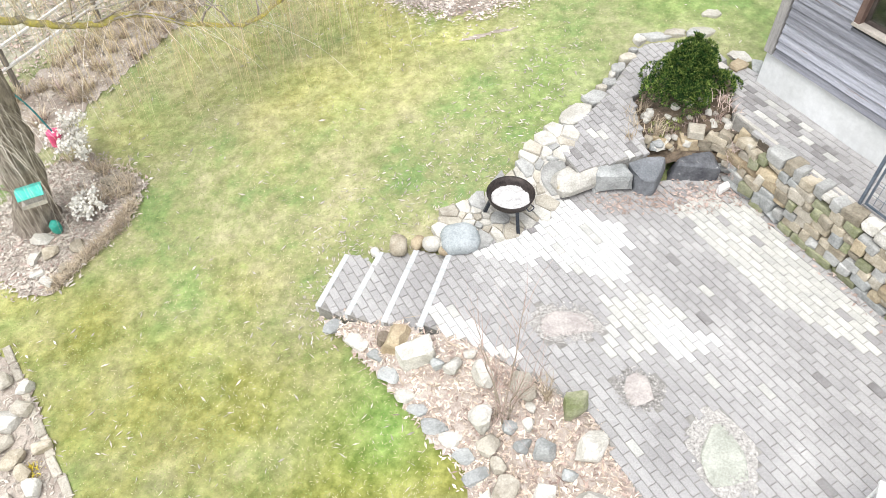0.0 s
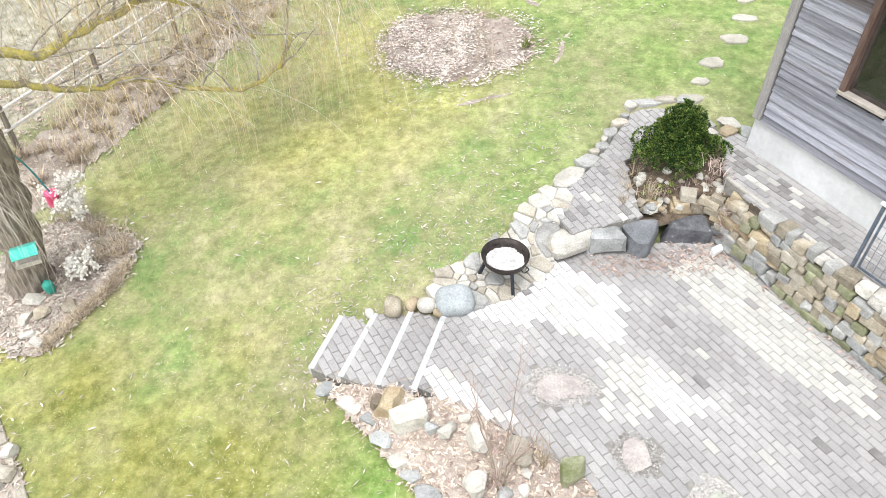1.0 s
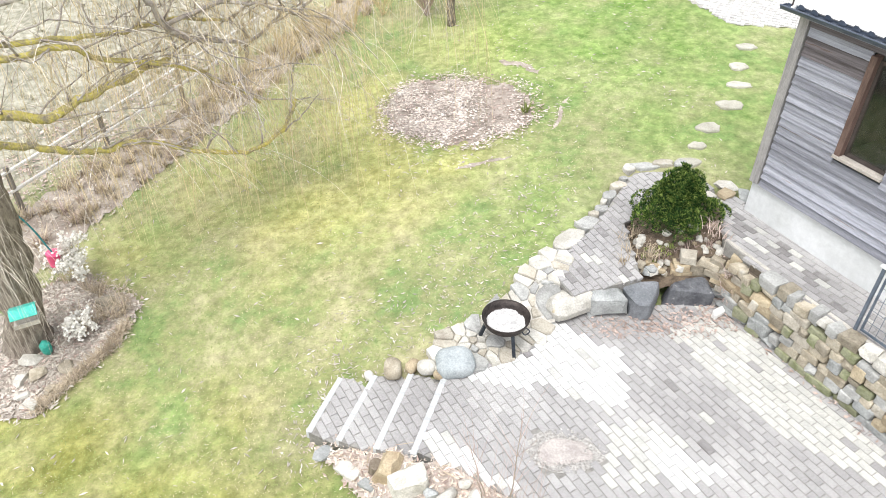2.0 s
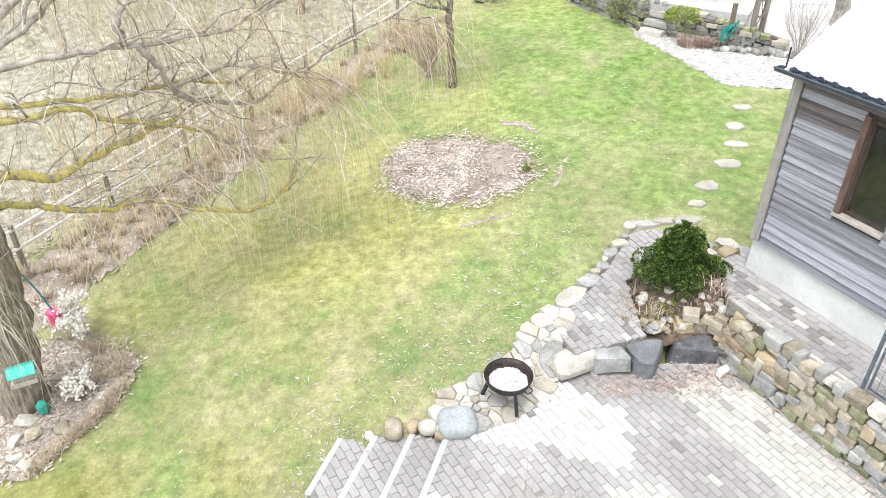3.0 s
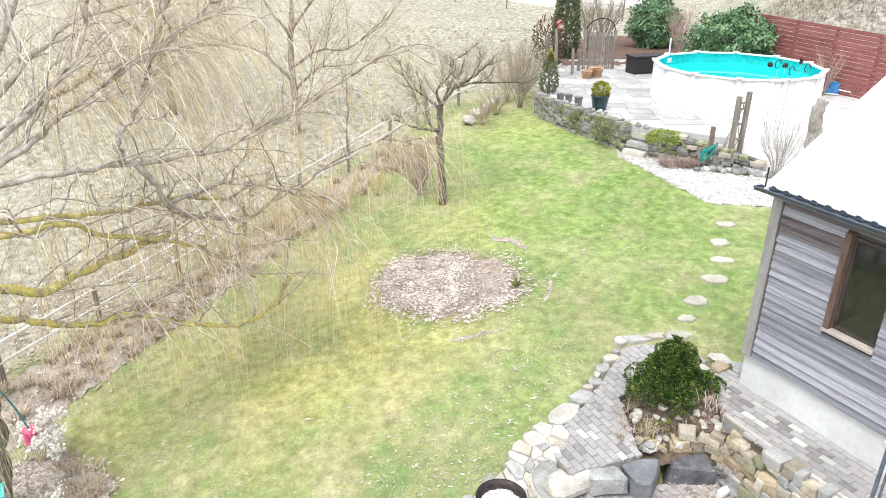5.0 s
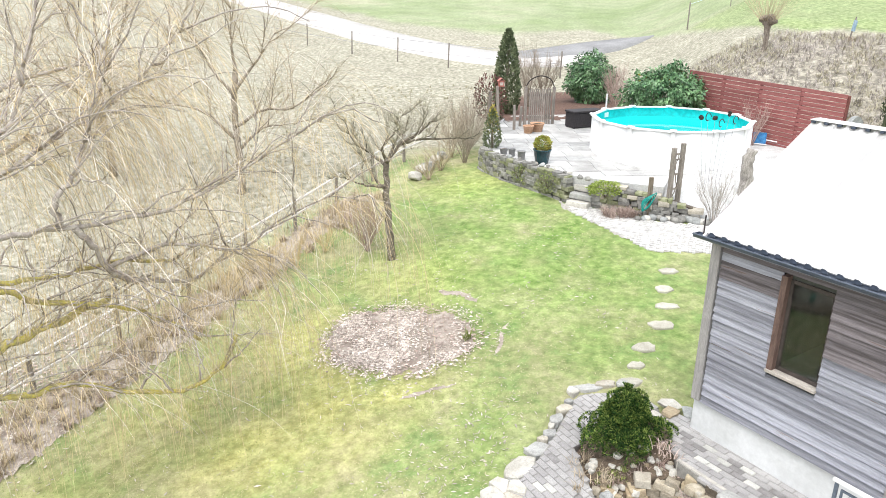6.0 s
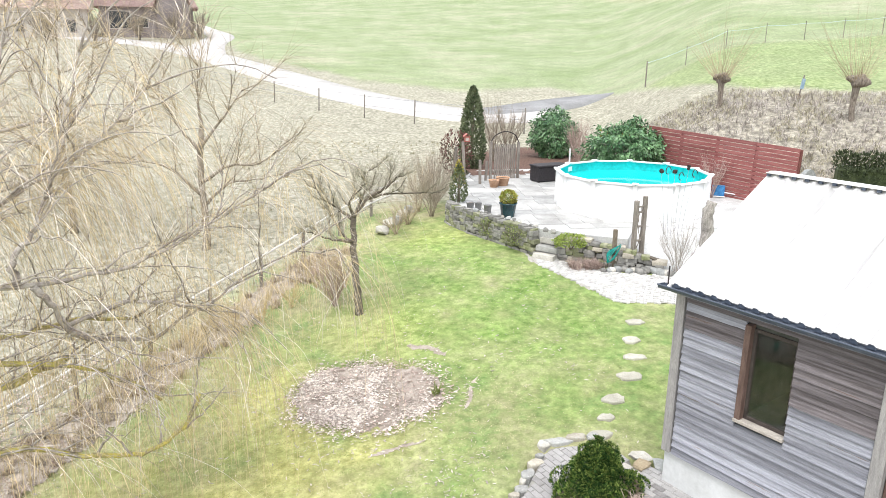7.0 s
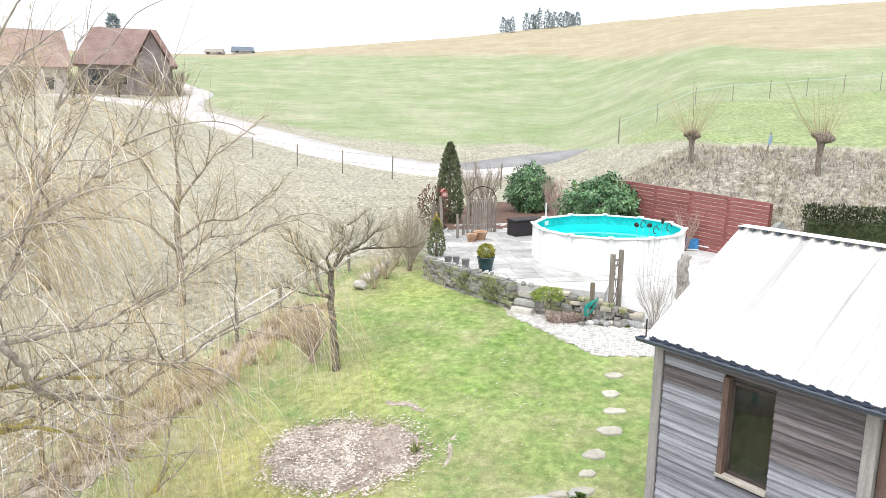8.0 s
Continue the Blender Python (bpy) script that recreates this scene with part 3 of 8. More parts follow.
        a = [bm.verts.new((xk + dx, y0 - 0.006, z0 + dz - 0.012)) for dx, dz in ((0.1, -0.025), (0.132, 0.038), (0.185, 0.038), (0.212, -0.025))]
        b = [bm.verts.new((v.co.x, y0 + 0.03, v.co.z + 0.012)) for v in a]
        bm.faces.new(a)
        bm.faces.new(b[::-1])
        for i in range(4):
            bm.faces.new((a[i], b[i], b[(i + 1) % 4], a[(i + 1) % 4]))
        bmesh.ops.recalc_face_normals(bm, faces=bm.faces)
        part("rib_end", bm, gutter_mat, s, "dark plug for the shade in an open rib end")
    for name, ya, za, yb, zb in (("roof", y0, z0, y1, z1), ("roof_back", y1, z1, 2 * y1 - y0 + 0.3, z0)):
        bm = bmesh.new()
        nrm = Vector((0, -(zb - za), yb - ya)).normalized()
        a = [bm.verts.new((px, ya + nrm.y * h, za + nrm.z * h)) for px, h in prof]
        b = [bm.verts.new((px, yb + nrm.y * h, zb + nrm.z * h)) for px, h in prof]
        for i in range(len(prof) - 1):
            bm.faces.new((a[i], a[i + 1], b[i + 1], b[i]))
        bmesh.ops.solidify(bm, geom=bm.faces[:], thickness=0.006)
        part("roof", bm, roof_mat, s, "white corrugated sheet roof")
    # sheet edges in dark shadow gap and verge, ridge boards
    bm = bmesh.new()
    box(bm, -0.02, 0.02, -0.05, 2.78, -0.1, 0.0, Matrix.Translation((x0 + 0.05, y0, z0 - 0.012)) @ Matrix.Rotation(math.atan2(z1 - z0, y1 - y0), 4, "X"))
    part("verge_board", bm, roof_mat, s)
    part("ridge_cap", boxed(x0, x1, y1 - 0.1, y1 + 0.16, z1 + 0.012, z1 + 0.026, bevel=0.004), roof_mat, s, "white ridge flashing")
    for k in range(int((x1 - x0) / pitch)):
        # dark blocks for the shade in the hollows under the flashing between the ribs
        part("rib_end", boxed(x0 + k * pitch + 0.02, x0 + k * pitch + 0.075, y1 - 0.108, y1 - 0.06, z1 - 0.028, z1 + 0.008), gutter_mat, s, "dark block for the shade below the ridge flashing")
    # gable triangle
    bm = bmesh.new()
    tri = [(0.04, 0.0, eave), (0.04, 4.4, eave), (0.04, 2.2, eave + 1.5)]
    f = bm.faces.new([bm.verts.new(p) for p in tri])
    bmesh.ops.solidify(bm, geom=[f], thickness=0.05)
    part("gable", bm, board_mat, s)
    # half-round gutter
    bm = bmesh.new()
    arc = [(math.cos(radians(a)), math.sin(radians(a))) for a in range(180, 361, 20)]
    out = [(0.075 * c, 0.075 * q) for c, q in arc] + [(0.067 * c, 0.067 * q) for c, q in arc[::-1]]
    ends = [[bm.verts.new((x, -0.2 + a, eave + 0.135 + b)) for a, b in out] for x in (-0.2, 6.8)]
    for i in range(len(out)):
        k = (i + 1) % len(out)
        bm.faces.new((ends[0][i], ends[1][i], ends[1][k], ends[0][k]))
    part("gutter", bm, gutter_mat, s, "slate-blue metal rain gutter")
    bm = bmesh.new()
    tube(bm, [(-0.2, -0.275, eave + 0.133), (6.8, -0.275, eave + 0.133)], 0.014)
    box(bm, -0.204, -0.196, -0.258, -0.142, eave + 0.075, eave + 0.135)
    part("gutter_rim", bm, gutter_mat, s)
    part("roof_hook", boxed(-0.1, -0.085, -0.18, -0.165, eave + 0.12, eave + 0.42), iron_mat, s)
    return s


build_shed()

# ---- stones, walls and steps of the court ----
sand_stone = surface("sandstone", (0.28, 0.24, 0.175), (0.45, 0.405, 0.32), 5, 0.9, 0.5, 45, vary=0.28, third=(0.36, 0.35, 0.32))
pale_stone = surface("pale_stone", (0.42, 0.4, 0.35), (0.62, 0.6, 0.55), 4, 0.9, 0.5, 40, vary=0.12, third=(0.5, 0.43, 0.3))
grey_stone = surface("grey_stone", (0.26, 0.27, 0.26), (0.42, 0.43, 0.42), 4, 0.85, 0.5, 40, vary=0.18)
dark_stone = surface("dark_stone", (0.075, 0.078, 0.088), (0.15, 0.155, 0.165), 7, 0.6, 0.5, 30, third=(0.36, 0.36, 0.36), third_at=0.56)
slate_stone = surface("slate_stone", (0.15, 0.16, 0.17), (0.24, 0.25, 0.265), 3, 0.75, 0.4, 35)
blue_stone = surface("blue_grey_stone", (0.29, 0.32, 0.325), (0.41, 0.44, 0.445), 4, 0.7, 0.3, 40)
moss_stone = surface("mossy_stone", (0.17, 0.19, 0.09), (0.33, 0.33, 0.23), 4, 0.95, 0.5, 40, vary=0.2, third=(0.38, 0.37, 0.33))
tan_stone = surface("tan_stone", (0.31, 0.24, 0.155), (0.46, 0.39, 0.27), 4, 0.85, 0.3, 40, vary=0.2)
flat_grey = surface("flat_grey_stone", (0.3, 0.3, 0.285), (0.45, 0.45, 0.43), 4, 0.9, 0.5, 40, vary=0.15)
flat_warm = surface("flat_warm_stone", (0.36, 0.325, 0.265), (0.51, 0.475, 0.4), 4, 0.9, 0.5, 40, vary=0.15, third=(0.48, 0.48, 0.46))
timber_mat = surface("bleached_timber", (0.42, 0.43, 0.43), (0.57, 0.58, 0.58), 3, 0.85, 0.3, 40, stretch=(6, 0.6, 6))
log_mat = surface("old_log", (0.15, 0.12, 0.09), (0.26, 0.22, 0.17), 5, 0.9, 0.5, 40, stretch=(5, 5, 1))
dirt_mat = surface("dark_soil", (0.06, 0.048, 0.035), (0.13, 0.105, 0.075), 8, 0.95, 0.6, 60)
chip_ground = surface("chip_ground", (0.34, 0.28, 0.24), (0.52, 0.46, 0.41), 10, 0.95, 0.6, 60, third=(0.52, 0.42, 0.4))
wall_fill = surface("wall_fill", (0.09, 0.075, 0.055), (0.17, 0.14, 0.11), 8, 0.95, 0.6, 60)


def stone(name, size, at, material, label, category="stone", turn=0.0, seed=0, square=0.6, rough=0.14, group="", tilt=0.0, sink=0.25, detail=3):
    ob = part(name, rock_bm(*size, seed, square, rough, detail), material, None, smooth_faces=square > 0.7)
    ob.matrix_basis = Matrix.Translation((at[0], at[1], at[2] - sink * size[2])) @ Matrix.Rotation(radians(turn), 4, "Z") @ Matrix.Rotation(radians(tilt), 4, "X")
    return tagged(ob, label, category, group)


def block_bm(sx, sy, sz, seed, wear=0.16):
    """A roughly squared field stone with knocked-off corners, sitting on z = 0."""
    g = random.Random(seed)
    bm = bmesh.new()
    j = lambda q: q * g.uniform(-wear, wear)
    vs = [bm.verts.new((x * sx / 2 + j(sx) * 0.5, y * sy / 2 + j(sy) * 0.3, (z * sz / 2 + j(sz) * 0.6) + sz / 2)) for z in (-1, 1) for y in (-1, 1) for x in (-1, 1)]
    for f in ((0, 2, 3, 1), (4, 5, 7, 6), (0, 1, 5, 4), (2, 6, 7, 3), (0, 4, 6, 2), (1, 3, 7, 5)):
        bm.faces.new([vs[i] for i in f])
    bmesh.ops.bevel(bm, geom=bm.edges[:], offset=min(sx, sz) * g.uniform(0.12, 0.24), segments=2, profile=0.6, affect="EDGES", clamp_overlap=True)
    for v in bm.verts:
        v.co += Vector((noise.noise(v.co * 11 + Vector((seed, 0, 0))), noise.noise(v.co * 11 + Vector((0, seed, 0))), noise.noise(v.co * 11 + Vector((0, 0, seed))))) * min(sx, sz) * 0.1
    return bm


def quarry_block(size, at, turn, seed, wear, material, label, tip=None):
    """A squared boulder of the rock step; tip pulls its front together to a point."""
    bm = block_bm(*size, seed, wear)
    if tip:
        for v in bm.verts:
            if v.co.y < 0:
                v.co.x = tip * size[0] + (v.co.x - tip * size[0]) * (1 + 1.3 * v.co.y / size[1])
    bmesh.ops.subdivide_edges(bm, edges=bm.edges[:], cuts=1, use_grid_fill=True)
    for v in bm.verts:
        v.co += Vector((noise.noise(v.co * 7 + Vector((seed, 3, 0))), noise.noise(v.co * 7 + Vector((0, seed, 3))), noise.noise(v.co * 7 + Vector((3, 0, seed))))) * 0.025
    bmesh.ops.recalc_face_normals(bm, faces=bm.faces)
    ob = part("boulder", bm, material)
    ob.matrix_basis = Matrix.Translation(at) @ Matrix.Rotation(radians(turn), 4, "Z")
    return tagged(ob, label, "boulder", "boulders of the rock step")


# edge boulders between the court and the upper path
stone("boulder", (0.68, 0.58, 0.56), (1.95, 8.06, 0.0), pale_stone, "large cream boulder edging the patio", "boulder", 20, 3, 0.5, 0.15, "boulders of the rock step", sink=0.1)
quarry_block((0.56, 0.42, 0.44), (2.5, 8.12, -0.04), 4, 5, 0.2, grey_stone, "square grey boulder edging the patio")
quarry_block((0.6, 0.46, 0.42), (3.09, 8.1, -0.05), 4, 8, 0.2, slate_stone, "flat slate-grey boulder edging the patio", -0.2)
quarry_block((0.6, 0.27, 0.37), (3.82, 8.35, -0.06), -4, 31, 0.3, dark_stone, "black angular boulder with white veins")
stone("boulder", (0.52, 0.48, 0.34), (0.2, 6.92, 0.0), blue_stone, "rounded blue-grey boulder at the top of the steps", "boulder", 10, 15, 0.8, 0.08)
stone("boulder", (0.52, 0.46, 0.8), (-0.34, 5.14, -0.42), pale_stone, "upright pale boulder with dark foot beside the steps", "boulder", 25, 21, 0.55, 0.16)
stone("boulder", (0.46, 0.42, 0.66), (-0.58, 5.36, -0.42), tan_stone, "yellowish boulder beside the steps", "boulder", -20, 24, 0.6, 0.16)
bm = bmesh.new()
tube(bm, [(0, 0, 0), (0.04, -0.02, 0.42)], [0.1, 0.09], 10)
log = part("log_post", bm, log_mat)
log.matrix_basis = Matrix.Translation((-0.84, 5.42, -0.55))
tagged(log, "short dark log post standing by the timber step", "log")

# crazy paving of pale flat stones round the fire bowl and along the path
rng = random.Random(11)
BAND = [(0.02, 7.05), (0.45, 7.0), (1.08, 7.24), (1.66, 7.86), (1.72, 8.35), (1.9, 8.72), (1.72, 8.78), (1.4, 8.4), (1.12, 8.0), (0.6, 7.75), (0.05, 7.45)]


def crazy_paving(poly, height, sizes, mats, rng, label, group):
    """Irregular flat stones fitted together: each keeps the part of the band that lies nearest to it."""
    xs, ys = [p[0] for p in poly], [p[1] for p in poly]
    seeds = []
    for _ in range(9000):
        x, y, gap = rng.uniform(min(xs), max(xs)), rng.uniform(min(ys), max(ys)), rng.choice(sizes)
        if inside(x, y, poly) and all(math.hypot(x - q[0], y - q[1]) > (gap + q[2]) / 2 for q in seeds):
            seeds.append((x, y, gap))
    for x, y, gap in seeds:
        cell = [Vector((x + 0.24 * math.cos(a * math.tau / 7) * rng.uniform(0.7, 1.2), y + 0.24 * math.sin(a * math.tau / 7) * rng.uniform(0.7, 1.2))) for a in range(7)]
        for u, v, g2 in seeds:
            d = Vector((u - x, v - y))
            if 0 < d.length < 0.8:
                d_n = d.normalized()
                cut = d.length * gap / (gap + g2) - 0.009
                out = []
                for p, q in zip(cell, cell[1:] + cell[:1]):
                    sp, sq = (p - Vector((x, y))).dot(d_n) - cut, (q - Vector((x, y))).dot(d_n) - cut
                    if sp <= 0:
                        out.append(p)
                    if (sp < 0) != (sq < 0):
                        out.append(p + (q - p) * (sp / (sp - sq)))
                cell = out
        if len(cell) < 3:
            continue
        mid = sum(cell, Vector((0, 0))) / len(cell)
        rise = rng.uniform(-0.01, 0.02)
        bm = bmesh.new()
        rings = []
        for k, dz in ((1.0, -0.12), (1.0, -0.015), (0.94, 0.0)):
            ring = []
            for p in cell:
                q = mid + (p - mid) * k * (1 if k == 1.0 else rng.uniform(0.95, 1.03))
                ring.append(bm.verts.new((q.x - mid.x, q.y - mid.y, height(q.x, q.y) - height(mid.x, mid.y) + dz + rng.uniform(-0.006, 0.006))))
            rings.append(ring)
        for ra, rb in zip(rings, rings[1:]):
            for k in range(len(cell)):
                j = (k + 1) % len(cell)
                bm.faces.new((ra[k], ra[j], rb[j], rb[k]))
        bm.faces.new(rings[-1])
        bmesh.ops.recalc_face_normals(bm, faces=bm.faces)
        ob = part("edging_stone", bm, rng.choice(mats))
        ob.matrix_basis = Matrix.Translation((mid.x, mid.y, height(mid.x, mid.y) + rise))
        tagged(ob, label, "stone", group)


def flat_slab(name, at, a, b, h, turn, seed, material, label, category, group, sides=13):
    """An irregular flat stone with a broken outline and a worn top edge; its top lies at the given height."""
    g = random.Random(seed)
    bm = bmesh.new()
    out = [(math.cos(k / sides * math.tau + g.uniform(-0.2, 0.2)) * g.uniform(0.76, 1.08), math.sin(k / sides * math.tau + g.uniform(-0.15, 0.15)) * g.uniform(0.76, 1.08)) for k in range(sides)]
    rings = [[bm.verts.new((x * a / 2 * k, y * b / 2 * k, dz + (g.uniform(-0.006, 0.006) if k < 1 else 0))) for x, y in out] for k, dz in ((1.0, -h), (1.0, -0.018), (0.93, 0.0), (0.5, 0.004))]
    for p, q in zip(rings, rings[1:]):
        for k in range(sides):
            bm.faces.new((p[k], p[(k + 1) % sides], q[(k + 1) % sides], q[k]))
    bm.faces.new(rings[-1])
    ob = part(name, bm, material)
    ob.matrix_basis = Matrix.Translation(at) @ Matrix.Rotation(radians(turn), 4, "Z") @ Matrix.Rotation(radians(g.gauss(0, 1.2)), 4, "X")
    return tagged(ob, label, category, group)


for k, (x, y, a, b, turn) in enumerate(((1.62, 8.35, 0.3, 0.24, 20), (1.76, 8.74, 0.26, 0.2, 40), (1.92, 8.9, 0.22, 0.16, 60), (2.07, 9.2, 0.52, 0.36, 50), (2.42, 9.55, 0.36, 0.3, 10), (2.56, 9.78, 0.16, 0.12, 0),
                                         (2.7, 9.9, 0.22, 0.18, 30), (2.76, 10.08, 0.14, 0.1, 80), (2.89, 10.22, 0.26, 0.18, 50), (3.08, 10.45, 0.26, 0.2, 20), (3.2, 10.62, 0.14, 0.1, 0), (3.35, 10.9, 0.26, 0.2, 15),
                                         (3.62, 10.92, 0.42, 0.18, -5), (3.95, 10.98, 0.34, 0.2, 5), (4.24, 10.95, 0.22, 0.16, 30))):
    flat_slab("edging_stone", (x, y, max(ground_z(x, y) + 0.05, left_slope(x, y) - 0.03)), a * 1.25, b * 1.25, 0.16, turn, 900 + k, (flat_grey, flat_warm, flat_grey, pale_stone)[k % 4], "flat pale stone along the lawn edge of the path", "stone", "edging stones")
crazy_paving(BAND, band_z, (0.1, 0.14, 0.2, 0.3, 0.4), (flat_grey, pale_stone, pale_stone, flat_warm, flat_warm), rng, "flat pale stone fitted along the lawn edge", "edging stones")
for k, (x, y, s, mt) in enumerate(((-0.19, 6.92, 0.27, pale_stone), (-0.02, 6.9, 0.15, pale_stone), (-0.4, 7.0, 0.23, tan_stone), (-0.68, 7.0, 0.34, sand_stone), (-1.02, 6.98, 0.17, pale_stone), (-0.02, 6.75, 0.16, tan_stone))):
    stone("cobble", (s, s * 0.75, s * 0.7), (x, y, -0.03 + x * 0.28), mt, "rounded tan cobble beside the steps", "stone", k * 31, 60 + k, 0.75, 0.1, "cobbles beside the steps", sink=0.2, detail=2)


# steps: four bleached timbers with paved treads between
steps = thing("garden_steps", Matrix.Identity(4), "four bleached timber step edges with block-paved treads", "steps", kind="structure")
NOSES = [((0.07, 6.75), (-0.34, 5.45), 0.0), ((-0.41, 6.9), (-0.82, 5.62), -0.12), ((-0.93, 6.97), (-1.33, 5.84), -0.24), ((-1.44, 7.03), (-1.77, 6.07), -0.36)]
for (ax, ay), (bx, by), z in NOSES:
    d = Vector((bx - ax, by - ay, 0))
    ang = math.atan2(d.y, d.x)
    bm = boxed(0, d.length, -0.042, 0.042, -0.15, 0.004, bevel=0.008)
    for v in bm.verts:
        v.co += Vector((0, noise.noise(v.co * 2 + Vector((ax, ay, 0))) * 0.006, 0))
    t = part("step_timber", bm, timber_mat, steps, "bleached grey timber step edge")
    t.matrix_basis = Matrix.Translation((ax, ay, z)) @ Matrix.Rotation(ang, 4, "Z")
for (a, b) in zip(NOSES, NOSES[1:]):
    poly = [a[0], a[1], b[1], b[0]]
    flat_poly("tread", poly, b[2] - 0.012, joint_dirt, steps, depth=0.4)
    paved(steps, poly, b[2], random.Random(int(-b[2] * 100)), tone=lambda x, y, g: "grey")


def stone_wall(name, line, heights, base, label, mats, low_mats, seed, width=(0.18, 0.42), course=(0.11, 0.185), thick=0.3, lean=0.06, detail=2, piece="stone", cap_mats=None, rugged=0.09):
    """A dry stone wall along a line of plan points, every stone a piece of its own."""
    r = random.Random(seed)
    wall = thing(name, Matrix.Identity(4), label, "stone wall", kind="structure")
    pts = [Vector((*p, 0)) for p in line]
    lens = [0.0]
    for a, b in zip(pts, pts[1:]):
        lens.append(lens[-1] + (b - a).length)

    def at(s):
        for i in range(len(pts) - 1):
            if s <= lens[i + 1] or i == len(pts) - 2:
                d = (pts[i + 1] - pts[i]).normalized()
                return pts[i] + d * (s - lens[i]), d

    core = bmesh.new()
    n = max(2, int(lens[-1] / 0.4))
    rows = []
    for i in range(n + 1):
        p, d = at(lens[-1] * i / n)
        back = Vector((-d.y, d.x, 0))
        h = lerp_table(i / n, heights) - 0.06
        g = base(p.x, p.y) - 0.3
        rows.append([core.verts.new(c) for c in (p + back * 0.1 + Vector((0, 0, g)), p + back * 0.12 + Vector((0, 0, base(p.x, p.y) + h)), p + back * (thick + 0.1) + Vector((0, 0, base(p.x, p.y) + h)), p + back * (thick + 0.1) + Vector((0, 0, g)))])
    for a, b in zip(rows, rows[1:]):
        for e in range(4):
            core.faces.new((a[e], a[(e + 1) % 4], b[(e + 1) % 4], b[e]))
    bmesh.ops.recalc_face_normals(core, faces=core.faces)
    part("core", core, wall_fill, wall)
    z, row = 0.0, 0
    while z < max(h for _, h in heights) - 0.05:
        ch = r.uniform(*course)
        s = -r.uniform(0, 0.2)
        while s < lens[-1]:
            w = r.uniform(*width) * (2.0 if row == 0 else 1.0)
            p, d = at(min(lens[-1], max(0, s + w / 2)))
            top = lerp_table(min(1, max(0, (s + w / 2) / lens[-1])), heights)
            if z + ch * 0.4 < top:
                back = Vector((-d.y, d.x, 0))
                hh = ch * r.uniform(0.92, 1.25)
                mt = r.choice(low_mats if row == 0 else (cap_mats if cap_mats and z + ch * 1.3 >= top else mats))
                if r.random() < 0.12:
                    bm = rock_bm(w * 1.16, thick * r.uniform(0.9, 1.15), hh * 1.12, r.uniform(0, 90), r.uniform(0.26, 0.4), rugged, detail, 4)
                else:
                    bm = block_bm(w * 0.98, thick * r.uniform(0.9, 1.15), hh * 1.0, r.uniform(0, 90), rugged)
                ob = part(piece, bm, mt, wall)
                pos = p + back * (thick * 0.42 + lean * z + r.uniform(-0.025, 0.025))
                ob.matrix_basis = Matrix.Translation((pos.x, pos.y, base(p.x, p.y) + z - 0.02 + r.uniform(-0.02, 0.02))) @ Matrix.Rotation(math.atan2(d.y, d.x) + r.gauss(0, 0.06), 4, "Z") @ Matrix.Rotation(r.gauss(0, 0.05), 4, "Y")
            s += w
        z += ch * 0.98
        row += 1
    return wall


stone_wall("retaining_wall", [(4.3, 8.12), (4.9, 7.0), (5.55, 5.75), (6.25, 4.3), (7.4, 2.0)], ((0, 0.86), (0.25, 0.98), (1, 1.0)), lambda x, y: 0.0,
           "dry stone retaining wall of mixed tan and grey fieldstones", [sand_stone, flat_warm, tan_stone, grey_stone, sand_stone, moss_stone, flat_grey], [moss_stone, moss_stone, grey_stone], 7, cap_mats=[grey_stone, sand_stone, flat_grey, pale_stone], thick=0.25, width=(0.12, 0.32), course=(0.1, 0.165), rugged=0.16)
WALL_TOP = [(4.5, 8.05), (4.72, 8.18), (5.3, 7.06), (5.95, 5.82), (6.65, 4.35), (6.45, 4.25), (5.78, 5.68), (5.12, 6.93)]
wall_top = flat_poly("wall_top", WALL_TOP, 0.915, wall_fill, depth=0.5)
tagged(wall_top, "rubble-filled top of the retaining wall", "wall top", kind="structure")
stone_wall("planter_wall", [(3.66, 8.56), (4.08, 8.5), (4.36, 8.26)], ((0, 0.46), (0.5, 0.6), (1, 0.76)), lambda x, y: 0.08,
           "low dry stone planter wall below the evergreen", [sand_stone, tan_stone, flat_warm], [grey_stone, sand_stone], 17, width=(0.17, 0.34), course=(0.09, 0.14), thick=0.22, rugged=0.12)

# ---- planting beds, fire bowl and ground cover of the garden ----
def patch(name, poly, height, material, step=0.07, label="", category="bed", kind="structure"):
    """A thin ground cover with a ragged outline, draped over the land."""
    xs, ys = [p[0] for p in poly], [p[1] for p in poly]
    verts, faces, idx = [], [], {}

    def vid(i, j):
        if (i, j) not in idx:
            x, y = min(xs) + i * step, min(ys) + j * step
            x += noise.noise(Vector((x * 5, y * 5, 1))) * step * 0.6
            y += noise.noise(Vector((x * 5, y * 5, 7))) * step * 0.6
            idx[i, j] = len(verts)
            verts.append((x, y, height(x, y) + noise.noise(Vector((x * 3, y * 3, 3))) * 0.02))
        return idx[i, j]

    for i in range(int((max(xs) - min(xs)) / step) + 1):
        for j in range(int((max(ys) - min(ys)) / step) + 1):
            cx, cy = min(xs) + (i + 0.5) * step, min(ys) + (j + 0.5) * step
            w = noise.noise(Vector((cx * 2.5, cy * 2.5, 5))) * 0.12
            if inside(cx + w, cy + w, poly):
                faces.append((vid(i, j), vid(i + 1, j), vid(i + 1, j + 1), vid(i, j + 1)))
    return tagged(raw(name, verts, faces, material, smooth_faces=True), label, category, kind=kind)


